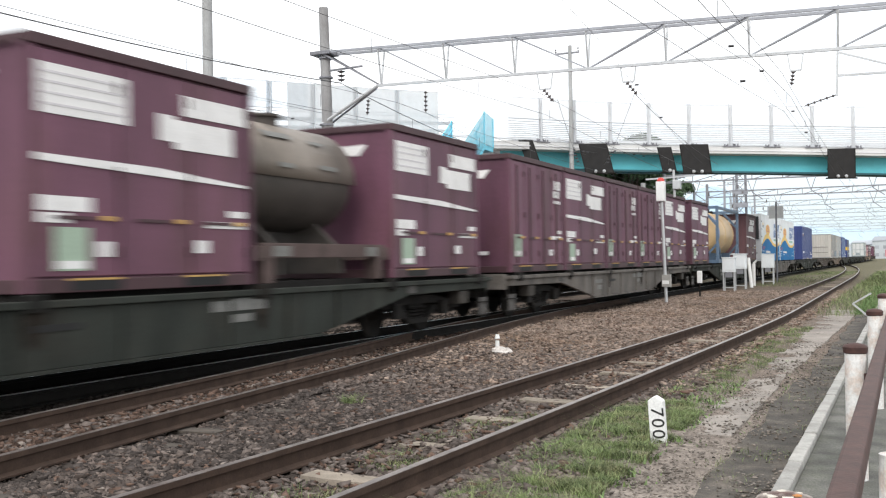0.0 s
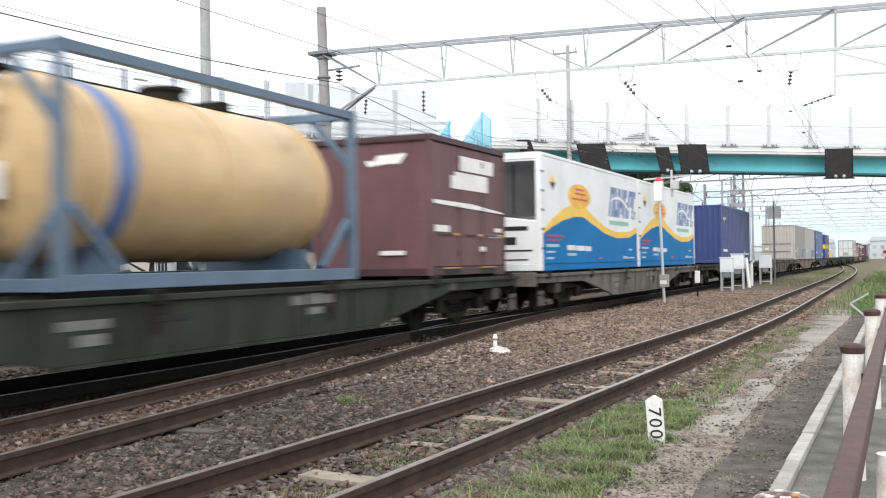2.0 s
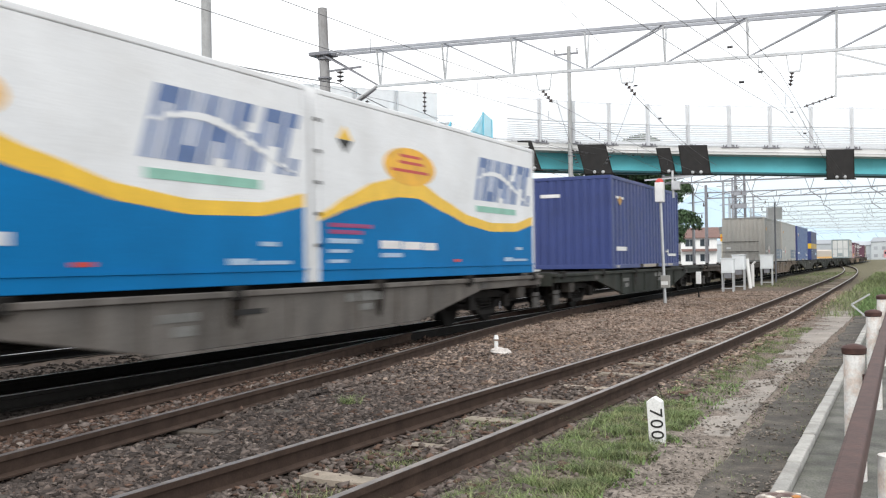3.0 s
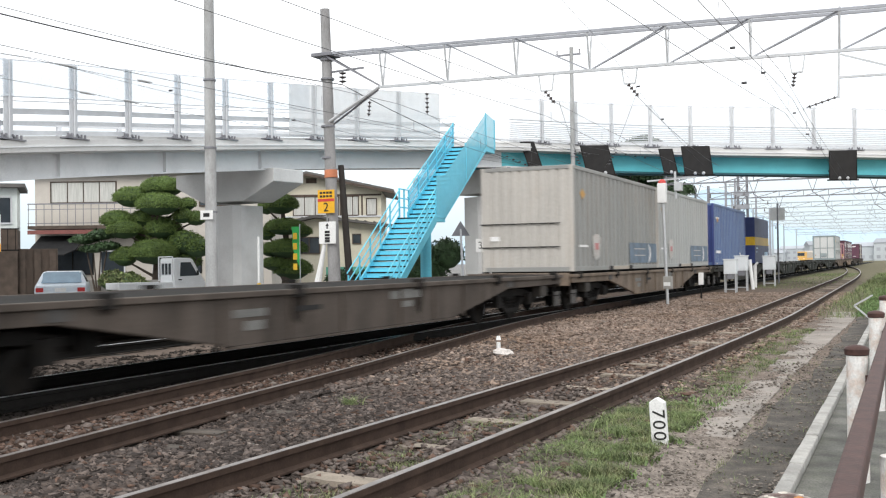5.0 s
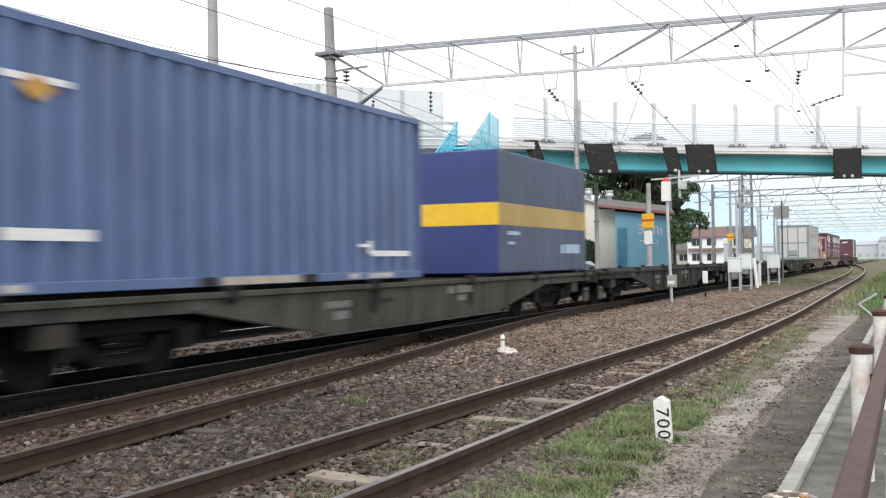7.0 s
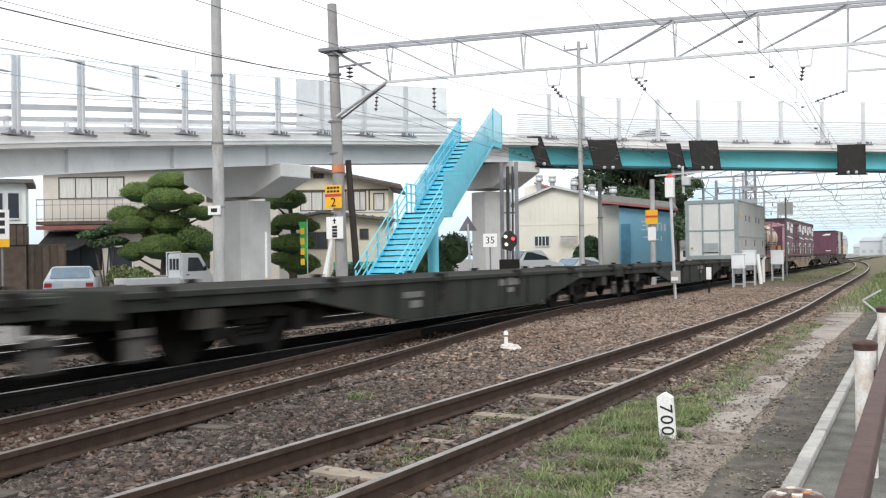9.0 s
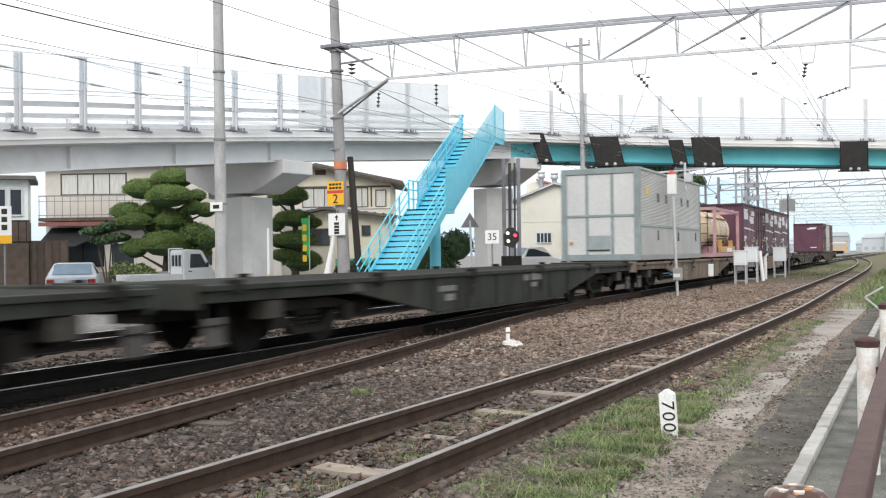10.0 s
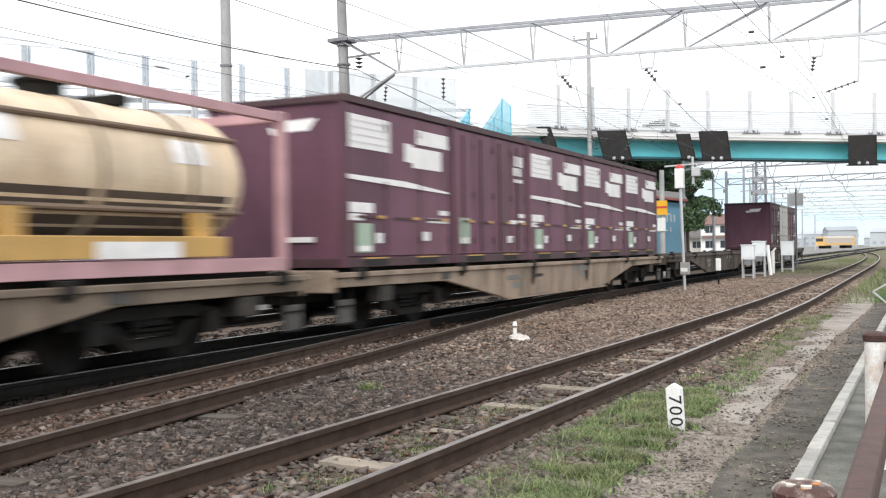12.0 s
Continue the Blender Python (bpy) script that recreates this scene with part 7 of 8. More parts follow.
for x, y, top in ((8.685, 2.66, .69), (8.66, 7.1, .71), (8.69, 10.45, .77), (8.69, 14.6, .77)):
    fence_post(y, x, top)
fr = thing("fence_rail", pose(8.785, 0, 0), "rusty brown steel fence rail", "fence rail")
part("rail", Shape().box(-.035, 1.6, .52, .045, 22, .62), RUST, fr, bevel=.015)
part("lower_post", Shape().tube((.13, 4.4, -.25), (.13, 4.4, .5), .06, n=14), RUST_WHITE, fr, "flaking white and rust post", smooth=True)
rw = thing("barrier_frame", pose(8.13, 24, -.2), "thin white and orange barrier frame in the grass", "barrier")
part("bar", Shape().bar((.14, 0, .66), (-.24, 0, .43), .035).bar((-.24, 0, .43), (.22, 0, .02), .035), GALV, rw)
for k in range(5):
    part("stripe_post", Shape().tube((1.12, 13, k * .32), (1.12, 13, k * .32 + .32), .06, n=8), SIGN_WHITE if k % 2 else SIGN_ORANGE, rw)


# ---------- grass ----------
def grass_patch(name, count, seed, place, h0, h1, label, m=None, broad=1.0):
    rng = np.random.default_rng(seed)
    x, y = place(rng, count)
    n = len(x)
    z = np.array([track_bed(a, b) for a, b in zip(x, y)])
    h = rng.uniform(h0, h1, n)
    a, lean = rng.uniform(0, 6.28, n), rng.uniform(.3, 2.0, n) * h
    w = rng.uniform(.0012, .0028, n) * broad * (1 + np.maximum(0, y - 14) * .06)
    dx, dy = np.cos(a), np.sin(a)
    b = np.stack([x, y, z], 1)
    side = np.stack([-dy * w, dx * w, 0 * w], 1)
    mid = b + np.stack([dx * lean * .35, dy * lean * .35, h * .6], 1)
    tip = b + np.stack([dx * lean, dy * lean, h], 1)
    v = np.stack([b - side, b + side, mid + side * .7, mid - side * .7, tip], 1)
    k = (np.arange(n) * 5)[:, None]
    me = bpy.data.meshes.new(name)
    me.from_pydata(v.reshape(-1, 3).tolist(), [], (k + np.array([[0, 1, 2, 3]])).tolist() + (k + np.array([[3, 2, 4]])).tolist())
    me.materials.append(m or GRASS)
    return tagged(new(name, me), label, "grass", kind="stuff")


def clumped(rng, n, x0, x1, y0, y1, thresh, f=1.6):
    x, y = rng.uniform(x0, x1, n), rng.uniform(y0, y1, n)
    keep = np.array([noise.noise((a * f, b * f, 7)) > thresh + rng.normal(0, .22) for a, b in zip(x, y)])
    return x[keep], y[keep]


grass_patch("grass_near", 190000, 11, lambda r, n: clumped(r, n, 6.42, 7.22, 4.4, 10.2, .12, 3.6), .008, .065, "ragged green grass along the siding")
grass_patch("grass_sparse", 40000, 12, lambda r, n: clumped(r, n, 6.6, 7.25, 9, 22, .24, 3.4), .012, .07, "thin weeds beside the siding")
LEAFY = mat("broad_weed_leaf", (.125, .19, .065), .7, var=.3, scale=6, stain=(.20, .20, .09), stain_amount=.6, island=.5, bump=0)
grass_patch("leafy_weeds", 9000, 31, lambda r, n: clumped(r, n, 6.45, 7.3, 4.6, 12, .14, 3.6), .012, .05, "small broad-leaved weeds in the grass", LEAFY, 4.5)
grass_patch("tall_grass", 5200, 32, lambda r, n: clumped(r, n, 6.4, 7.15, 4.5, 9.5, .24, 4.5), .07, .15, "thin tall grass stalks along the siding")
grass_patch("path_weeds", 3800, 33, lambda r, n: clumped(r, n, 7.15, 8.2, 5, 16, .33, 2.8), .008, .04, "tiny weeds on the dirt path", LEAFY, 3.0)
grass_patch("grass_between_rails", 11000, 13, lambda r, n: clumped(r, n, 5.3, 6.0, 5, 9, .22), .02, .06, "few weeds between the siding rails")
grass_patch("grass_kerb", 6000, 14, lambda r, n: clumped(r, n, 7.7, 8.24, 5, 16, .28), .02, .07, "weeds in the asphalt strip")
grass_patch("grass_far", 60000, 15, lambda r, n: clumped(r, n, 6.9, 16, 26, 90, -.35, .4), .08, .30, "rough green grass beyond the path")
grass_patch("grass_verge", 42000, 18, lambda r, n: clumped(r, n, 7.75, 11.5, 27, 48, -.35, .6), .05, .20, "lush green grass beyond the end of the path", GRASS_GREEN)
grass_patch("grass_middle", 9000, 16, lambda r, n: clumped(r, n, 1.7, 5.2, 50, 100, .05, .5), .04, .12, "weedy grass between the far tracks")
grass_patch("grass_weed", 260, 17, lambda r, n: (r.normal(3.65, .05, n), r.normal(9.3, .05, n)), .05, .13, "single tuft of weeds in the ballast")


# ---------- vehicles ----------
def wheel(ob, x, y, r):
    t = part("wheel", Shape().lathe([(r * .6, -.08), (r, -.08), (r, .08), (r * .6, .08)], (x, y, r), "y", 16), RUBBER, ob)
    part("rim", Shape().lathe([(.02, -.085), (r * .6, -.07), (r * .6, .07), (.02, .085)], (x, y, r), "y", 14), GALV, t)


def sedan(m, paint, label):
    """A car that points along its own x."""
    c = thing("car", m, label, "car", "parked cars")
    prof = [(-2.2, .35), (-2.22, .72), (-2.1, .92), (-1.5, .98), (-.95, 1.38), (.35, 1.40), (1.0, .98), (1.95, .84), (2.15, .62), (2.15, .35)]
    def taper(shape):
        shape.v = [(x, y * (1 - .24 * min(1, max(0, (z - .95) / .42))), z) for x, y, z in shape.v]
        return shape

    part("body", taper(Shape().extrude(prof, -.82, .82, "y")), paint, c, bevel=.05)
    part("rear_window", Shape().extrude([(-1.52, 1.0), (-1.02, 1.34), (-1.0, 1.33), (-1.5, .98)], -.62, .62, "y"), SKY_GLASS, c)
    o = part("rear_glass", Shape().add([(-1.53, -.66, 1.0), (-1.53, .66, 1.0), (-1.02, .54, 1.365), (-1.02, -.54, 1.365)], [(0, 1, 2, 3)]), SKY_GLASS, c)
    for y in (-.823, .823):
        part("side_window", taper(Shape().extrude([(-1.3, 1.0), (-.9, 1.3), (.3, 1.32), (.78, 1.0)], min(y, y * 1.006), max(y, y * 1.006), "y")), GLASS_DARK, c)
        part("tail_lamp", Shape().box(-2.235, y * .8 - .12, .70, -2.19, y * .8 + .12, .84), TAILLIGHT, c, "red tail lamp")
        for x in (-1.35, 1.35):
            wheel(c, x, y * .93, .31)
    part("bumper", Shape().box(-2.27, -.8, .38, -2.2, .8, .56), paint, c, bevel=.02)
    part("plate", Shape().box(-2.245, -.18, .70, -2.225, .18, .84), SIGN_WHITE, c)
    return c


sedan(pose(-18.4, 27.4, -.2, 0, 0, 132), CAR_SILVER, "silver blue saloon car parked by the road")
sedan(pose(-9.6, 50.9, -.2, 0, 0, 60) @ Matrix.Diagonal((.85, .95, 1.32, 1)), CAR_WHITE, "white car parked by the shed")
sedan(pose(-7.6, 53.6, -.2, 0, 0, 70), CAR_SILVER, "pale blue car parked by the shed")


def kei_truck():
    c = thing("small_truck", pose(-17.56, 31.22, -0.16, 0, 0, 62), "small white pickup truck with an open bed", "truck")
    part("cab", Shape().extrude([(.5, .35), (1.75, .35), (1.78, .85), (1.66, 1.02), (1.25, 1.74), (1.15, 1.78), (.56, 1.8), (.5, 1.74)], -.72, .72, "y"), CAR_WHITE, c, bevel=.05)
    for y in (-.724, .724):
        part("side_window", Shape().extrude([(.72, 1.08), (.75, 1.62), (1.16, 1.62), (1.46, 1.1)], min(y, y * 1.004), max(y, y * 1.004), "y"), GLASS_DARK, c)
        for x in (-1.1, 1.3):
            wheel(c, x, y * .9, .27)
    part("windscreen", Shape().add([(1.64, -.6, 1.08), (1.64, .6, 1.08), (1.2, .55, 1.7), (1.2, -.55, 1.7)], [(0, 1, 2, 3)]), GLASS_DARK, c)
    part("rear_window", Shape().box(.488, -.5, 1.15, .5, .5, 1.58), GLASS_DARK, c)
    for y in (-.5, -.17, .17, .5):
        part("window_guard", Shape().bar((.47, y, 1.1), (.47, y, 1.62), .03), CAR_WHITE, c)
    for y in (-.78, .78):
        part("wing_mirror", Shape().box(1.40, y - .06, 1.12, 1.46, y + .06, 1.30), SIGN_BLACK, c, bevel=.01)
        part("door_handle", Shape().box(.66, y * .93 - .012, .93, .80, y * .93 + .012, .97), SIGN_BLACK, c)
    part("bed", Shape().box(-1.65, -.7, .6, .45, .7, .68), CAR_WHITE, c, bevel=.01)
    for a, b in (((-1.65, -.72), (.45, -.68)), ((-1.65, .68), (.45, .72)), ((-1.67, -.7), (-1.63, .7))):
        part("drop_side", Shape().box(a[0], a[1], .62, b[0], b[1], .86), CAR_WHITE, c, bevel=.01)
    rack = Shape().bar((.44, -.68, .9), (.44, -.68, 1.84), .04).bar((.44, .68, .9), (.44, .68, 1.84), .04).bar((.44, -.68, 1.84), (.44, .68, 1.84), .04)
    part("rack", rack, CAR_WHITE, c)


kei_truck()


# ---------- houses ----------
def window_at(ob, x0, z0, x1, z1, y, panes=2, frame_m=None, curtain=False):
    f = frame_m or STEEL_DARK
    w = part("window", Shape().box(x0, y - .02, z0, x1, y + .06, z1), CURTAIN if curtain else GLASS_DARK, ob, "window with pale curtains" if curtain else "dark glazed window")
    t = .06
    part("window_frame", Shape().box(x0 - t, y - .05, z0 - t, x0, y, z1 + t).box(x1, y - .05, z0 - t, x1 + t, y, z1 + t).box(x0, y - .05, z1, x1, y, z1 + t).box(x0, y - .07, z0 - t, x1, y, z0), f, w)
    for i in range(1, panes):
        x = x0 + (x1 - x0) * i / panes
        part("mullion", Shape().box(x - .025, y - .04, z0, x + .025, y - .02, z1), f, w)


def gable(ob, x0, x1, y0, y1, ze, zp, m, axis="x", over=.5, thick=.14):
    """A gabled roof; its ridge runs along axis."""
    if axis == "x":
        c = (y0 + y1) / 2
        for a, b in ((y0 - over, c), (y1 + over, c)):
            k = (zp - ze) / (c - y0)
            za = ze - k * over
            part("roof", Shape().add([(x0 - over, a, za), (x1 + over, a, za), (x1 + over, b, zp), (x0 - over, b, zp), (x0 - over, a, za + thick), (x1 + over, a, za + thick), (x1 + over, b, zp + thick), (x0 - over, b, zp + thick)], [(0, 1, 2, 3), (7, 6, 5, 4), (0, 4, 5, 1), (1, 5, 6, 2), (2, 6, 7, 3), (3, 7, 4, 0)]), m, ob)
    else:
        c = (x0 + x1) / 2
        for a, b in ((x0 - over, c), (x1 + over, c)):
            k = (zp - ze) / (c - x0)
            za = ze - k * over
            part("roof", Shape().add([(a, y0 - over, za), (a, y1 + over, za), (b, y1 + over, zp), (b, y0 - over, zp), (a, y0 - over, za + thick), (a, y1 + over, za + thick), (b, y1 + over, zp + thick), (b, y0 - over, zp + thick)], [(0, 1, 2, 3), (7, 6, 5, 4), (0, 4, 5, 1), (1, 5, 6, 2), (2, 6, 7, 3), (3, 7, 4, 0)]), m, ob)


def walls(ob, x0, x1, y0, y1, h, m, peak=None, axis="x"):
    s = Shape()
    if peak and axis == "y":
        s.extrude([(x0, 0), (x1, 0), (x1, h), ((x0 + x1) / 2, peak), (x0, h)], y0, y1, "y")
    elif peak:
        s.extrude([(y0, 0), (y1, 0), (y1, h), ((y0 + y1) / 2, peak), (y0, h)], x0, x1, "x")
    else:
        s.box(x0, y0, 0, x1, y1, h)
    part("wall", s, m, ob)


def balcony_house():
    h = thing("house", pose(-31.4, 38.5, -.2, 0, 0, 25), "beige plastered two-storey house with a balcony", "house", "houses by the road")
    walls(h, 0, 12, 0, 5, 6.4, PLASTER_GREY, 7.2, "x")
    gable(h, 0, 12, 0, 5, 6.4, 7.2, ROOF_TILE, "x")
    window_at(h, .85, 4.85, 4.1, 5.85, 0, 4, WOOD_DARK, True)
    window_at(h, 8.4, 4.6, 10.4, 5.7, 0, 2, WOOD_DARK)
    window_at(h, .9, 1.2, 2.9, 2.35, 0, 2, STEEL_DARK)
    window_at(h, 3.35, 1.25, 4.5, 2.3, 0, 1, RAILING)
    window_at(h, 6.4, 1.2, 8.4, 2.3, 0, 2, STEEL_DARK)
    part("balcony_floor", Shape().box(.05, -1.1, 3.45, 5.6, 0, 3.62), WOOD_DARK, h)
    part("balcony_beam", Shape().box(.05, -1.12, 3.2, 5.6, -1.0, 3.40), mat("faded_red_brown_beam", (.20, .07, .06), .7), h)
    part("balcony_rail", Shape().box(.05, -1.1, 4.68, 5.6, -1.05, 4.74).box(.05, -1.1, 3.72, 5.6, -1.06, 3.76).box(.05, -1.1, 4.42, 5.6, -1.06, 4.45), GALV_DARK, h)
    for i in range(15):
        part("balcony_bar", Shape().box(.08 + i * .39, -1.1, 3.62, .105 + i * .39, -1.07, 4.7), GALV_DARK, h)
    part("awning", Shape().extrude([(-3.2, 2.15), (-3.2, 2.1), (-1.6, 2.35), (0, 3.1), (0, 3.15), (-1.6, 2.42)], .3, 2.6, "x"), mat("sagging_grey_canvas", (.026, .026, .027), .9, var=.2, spec=.1), h, "sagging dark canvas awning", smooth=True)
    part("downpipe", Shape().tube((6.0, -.06, 0), (6.0, -.06, 6.3), .05, n=8), RAILING, h)


balcony_house()


WOOD_BROWN = mat("weathered_brown_wood", (.065, .047, .036), .85, var=.3, scale=3, stain=(.06, .04, .03), stain_amount=.7, stretch=(1, 1, .3))


def shop():
    h = thing("house", pose(-28.35, 25.28, -.2, 0, 0, 45), "pale mint upper storey over a dark timber ground floor", "house", "houses by the road")
    walls(h, 0, 6.8, 0, 3, 3.1, WOOD_DARK)
    part("upper_storey", Shape().box(0, 0, 3.1, 6.8, 3, 4.75), mat("pale_mint_siding", (.70, .75, .73), .7, var=.08), h)
    part("roof", Shape().box(-.3, -.4, 4.75, 7.1, 3.3, 4.9), ROOF_TILE, h)
    window_at(h, 5.5, 3.35, 5.95, 4.35, 0, 1, RAILING)
    window_at(h, 6.15, 3.35, 6.55, 4.35, 0, 1, RAILING)
    part("lean_to", Shape().box(6.8, .2, 0, 8.3, 2.2, 2.3), WOOD_DARK, h, "dark timber lean-to")
    for k in range(5):
        part("plank", Shape().box(6.85 + k * .29, .17, 0, 7.09 + k * .29, .2, 2.25), WOOD_BROWN if k % 2 else WOOD_DARK, h)
    part("balcony_rail", Shape().box(3, -.8, 3.05, 6.9, -.75, 3.1).box(3, -.8, 2.2, 6.9, -.75, 2.26), STEEL_DARK, h)
    for i in range(14):
        part("balcony_bar", Shape().box(3.1 + i * .28, -.79, 2.2, 3.13 + i * .28, -.76, 3.1), STEEL_DARK, h)
    b = thing("shop_sign", pose(-22.07, 27.6, 1.95, 0, 0, 45), "white upright shop board with dark bars", "sign")
    part("board", Shape().box(-.25, -.05, 0, .25, .05, 1.4), SIGN_WHITE, b, bevel=.01)
    part("orange_foot", Shape().box(-.25, -.055, 0, .25, -.05, .3), SIGN_ORANGE, b)
    part("post", Shape().tube((0, .1, -2.15), (0, .1, 1.2), .04, n=8), GALV_DARK, b)
    for z in (.5, .8, 1.1):
        part("letter_bar", Shape().box(-.1, -.056, z, .1, -.05, z + .2), SIGN_BLACK, b)


shop()


def slope(ob, name, a, b, y0, y1, thick, m, label=""):
    """A flat roof plane seen end on: from a to b, each (x, z), pushed from y0 to y1."""
    part(name, Shape().extrude([a, b, (b[0], b[1] + thick), (a[0], a[1] + thick)], y0, y1, "y"), m, ob, label)


def tiled_house():
    h = thing("house", pose(-25.6, 52.2, -.2, 0, 0, 25), "cream plastered house with dark tiled roofs", "house", "houses by the road")
    part("wall", Shape().extrude([(-1.8, 0), (6.05, 0), (6.05, 5.95), (1.6, 6.95), (-1.8, 5.75)], 0, 7, "y"), PLASTER, h)
    slope(h, "roof", (1.6, 6.98), (6.85, 5.82), -.7, 7.5, .16, ROOF_TILE)
    slope(h, "roof", (-2.5, 5.52), (1.6, 6.98), -.7, 7.5, .16, ROOF_TILE)
    part("barge_board", Shape().bar((1.6, -.72, 6.94), (6.85, -.72, 5.78), .03, .14).bar((1.6, -.72, 6.94), (-2.5, -.72, 5.48), .03, .14), WOOD_DARK, h, "dark timber barge board")
    part("vent", Shape().box(1.5, -.03, 6.45, 2.15, 0, 6.75), WOOD_DARK, h)
    part("belt", Shape().box(-1.8, -.05, 5.66, 6.08, 0, 5.76), WOOD_DARK, h, "dark timber belt over the windows")
    part("sill_band", Shape().box(-1.8, -.06, 4.36, 6.08, 0, 4.46), RAILING, h)
    window_at(h, .75, 4.52, 2.7, 5.6, 0, 3, WOOD_DARK, True)
    window_at(h, 2.9, 4.5, 3.45, 5.6, 0, 1, WOOD_DARK, True)
    window_at(h, 4.0, 4.5, 4.65, 5.6, 0, 2, WOOD_DARK, True)
    window_at(h, 5.2, 4.5, 5.75, 5.45, 0, 1, WOOD_DARK, True)
    for x in (3.55, 3.8, 4.85):
        part("timber_post", Shape().box(x, -.04, 4.46, x + .09, 0, 5.66), WOOD_DARK, h)
    part("porch_wall", Shape().extrude([(-1.4, 0), (6.3, 0), (6.3, 3.75), (2.2, 4.25), (-1.4, 3.5)], -1.2, -.0, "y"), PLASTER, h)
    slope(h, "porch_roof", (2.2, 4.28), (7.0, 3.66), -1.9, -.02, .14, ROOF_TILE)
    slope(h, "porch_roof", (-1.9, 3.46), (2.2, 4.28), -1.9, -.02, .14, ROOF_TILE)
    for k in range(16):
        x = -1.7 + k * .53
        z = (4.44 - (x - 2.2) * .129) if x > 2.2 else (4.44 - (2.2 - x) * .2)
        part("roof_course", Shape().bar((x, -1.92, z), (x, -.02, z + .02), .09, .05), ROOF_TILE, h)
    window_at(h, 4.43, 2.75, 4.85, 3.25, -1.2, 1, WOOD_DARK)
    window_at(h, 1.2, 2.2, 2.4, 3.1, -1.2, 2, WOOD_DARK)
    part("garden_fence", Shape().box(3.0, -3.2, .2, 5.4, -3.14, 1.35), mat("green_mesh_sheet", (.10, .33, .24), .7, var=.15), h, "green sheet on the garden fence")


tiled_house()


def roof_vent(ob, x, y, z0, z1):
    """A turbine ventilator on a short stack."""
    v = part("stack", Shape().tube((x, y, z0), (x, y, z1 - .28), .2, .16, 12), GALV_MID, ob, smooth=True)
    part("turbine", Shape().lathe([(.15, z1 - .28), (.25, z1 - .24), (.28, z1 - .1), (.22, z1 + .02), (.20, z1 + .04), (.26, z1 + .07), (.26, z1 + .16), (.05, z1 + .2)], (x, y, 0), "z", 14), GALV, v, "pale metal turbine ventilator", smooth=True)


def sheds():
    w = thing("shed", pose(-17.3, 62.4, -.2, 0, 0, 12), "off-white corrugated workshop with a dark roof edge", "shed", "sheds by the railway")
    ridge = [(2.3, 4.98), (4.89, 5.98), (6.9, 5.48), (9.1, 4.72)]

    def roof_z(x):
        for (a, u), (b, v) in zip(ridge, ridge[1:]):
            if x <= b:
                return u + (v - u) * (x - a) / (b - a)
        return ridge[-1][1]

    part("wall", Shape().extrude([(2.3, 0), (9.1, 0), (9.1, 4.72), (6.9, 5.48), (4.89, 5.98), (2.3, 4.98)], 0, 10, "y"), SHED_WHITE, w)
    for (a, u), (b, v) in zip(ridge, ridge[1:]):
        lead = .4 if a < 3 else 0
        slope(w, "roof", (a - lead, u + .03 - lead * .386), (b, v + .03), -.35, 10.2, .12, ROOF_TILE)
        part("roof_edge", Shape().bar((a - lead, -.37, u + .07 - lead * .386), (b, -.37, v + .07), .03, .13), GALV, w, "pale metal roof edge")
    for i in range(22):
        x = 2.42 + i * .305
        part("sheet_rib", Shape().box(x, -.025, 0, x + .05, 0, roof_z(x) - .05), SHED_WHITE, w)
    part("sheet_lap", Shape().box(2.3, -.03, 3.55, 9.1, -.0, 3.60), SHED_WHITE, w)
    window_at(w, 3.66, 2.2, 4.58, 2.8, -.03, 4, RAILING)
    aw = Shape()
    for i in range(5):
        aw.box(5.33, -.5 + .1 * i, 2.35 + i * .11, 6.42, -.4 + .1 * i, 2.38 + i * .11)
    part("awning", aw, GALV, w, "grey louvred awning")
    for x, z in ((3.6, 6.9), (4.5, 6.8), (6.0, 6.55), (7.2, 6.15), (8.6, 5.95)):
        roof_vent(w, x, 3.0, roof_z(x), z)
    red = thing("shed", pose(-17.3, 62.4, -.2, 0, 0, 12), "long shed with a faded red metal roof behind the workshop", "shed", "sheds by the railway")
    part("wall", Shape().extrude([(1.4, 0), (8, 0), (8, 5.3), (2.2, 7.0), (1.4, 6.8)], 11, 22, "y"), SHED_WHITE, red)
    slope(red, "roof", (2.2, 7.05), (8.5, 5.2), 10.6, 22.2, .14, ROOF_RED)
    b = thing("shed", pose(-10.07, 58.3, -.2, 0, 0, 16), "sky blue corrugated shed with a long dark roof", "shed", "sheds by the railway")
    part("wall", Shape().extrude([(3.2, 0), (6.35, 0), (6.35, 3.96), (3.2, 4.32)], 0, 6, "y"), SHED_BLUE, b)
    part("end_wall", Shape().box(2.2, .6, 0, 3.2, 6, 4.5), SHED_WHITE, b)
    slope(b, "roof", (2.2, 4.62), (6.6, 4.06), -.4, 3.2, .10, ROOF_TILE)
    part("roof", Shape().add([(2.2, -.4, 4.74), (6.6, -.4, 4.18), (6.6, 3.4, 4.75), (2.2, 3.4, 5.35), (2.2, 3.4, 4.4), (6.6, 3.4, 4.2)], [(0, 1, 2, 3), (3, 2, 5, 4)]), ROOF_TILE, b, "dark sloping roof sheet")
    part("roof_edge", Shape().bar((2.2, -.44, 4.67), (6.6, -.44, 4.11), .04, .14), ROOF_RED, b, "faded red roof edge")
    for i in range(10):
        x = 3.3 + i * .3
        part("sheet_rib", Shape().box(x, -.02, 0, x + .04, 0, 4.28 - (x - 3.2) * .114), SHED_BLUE, b)
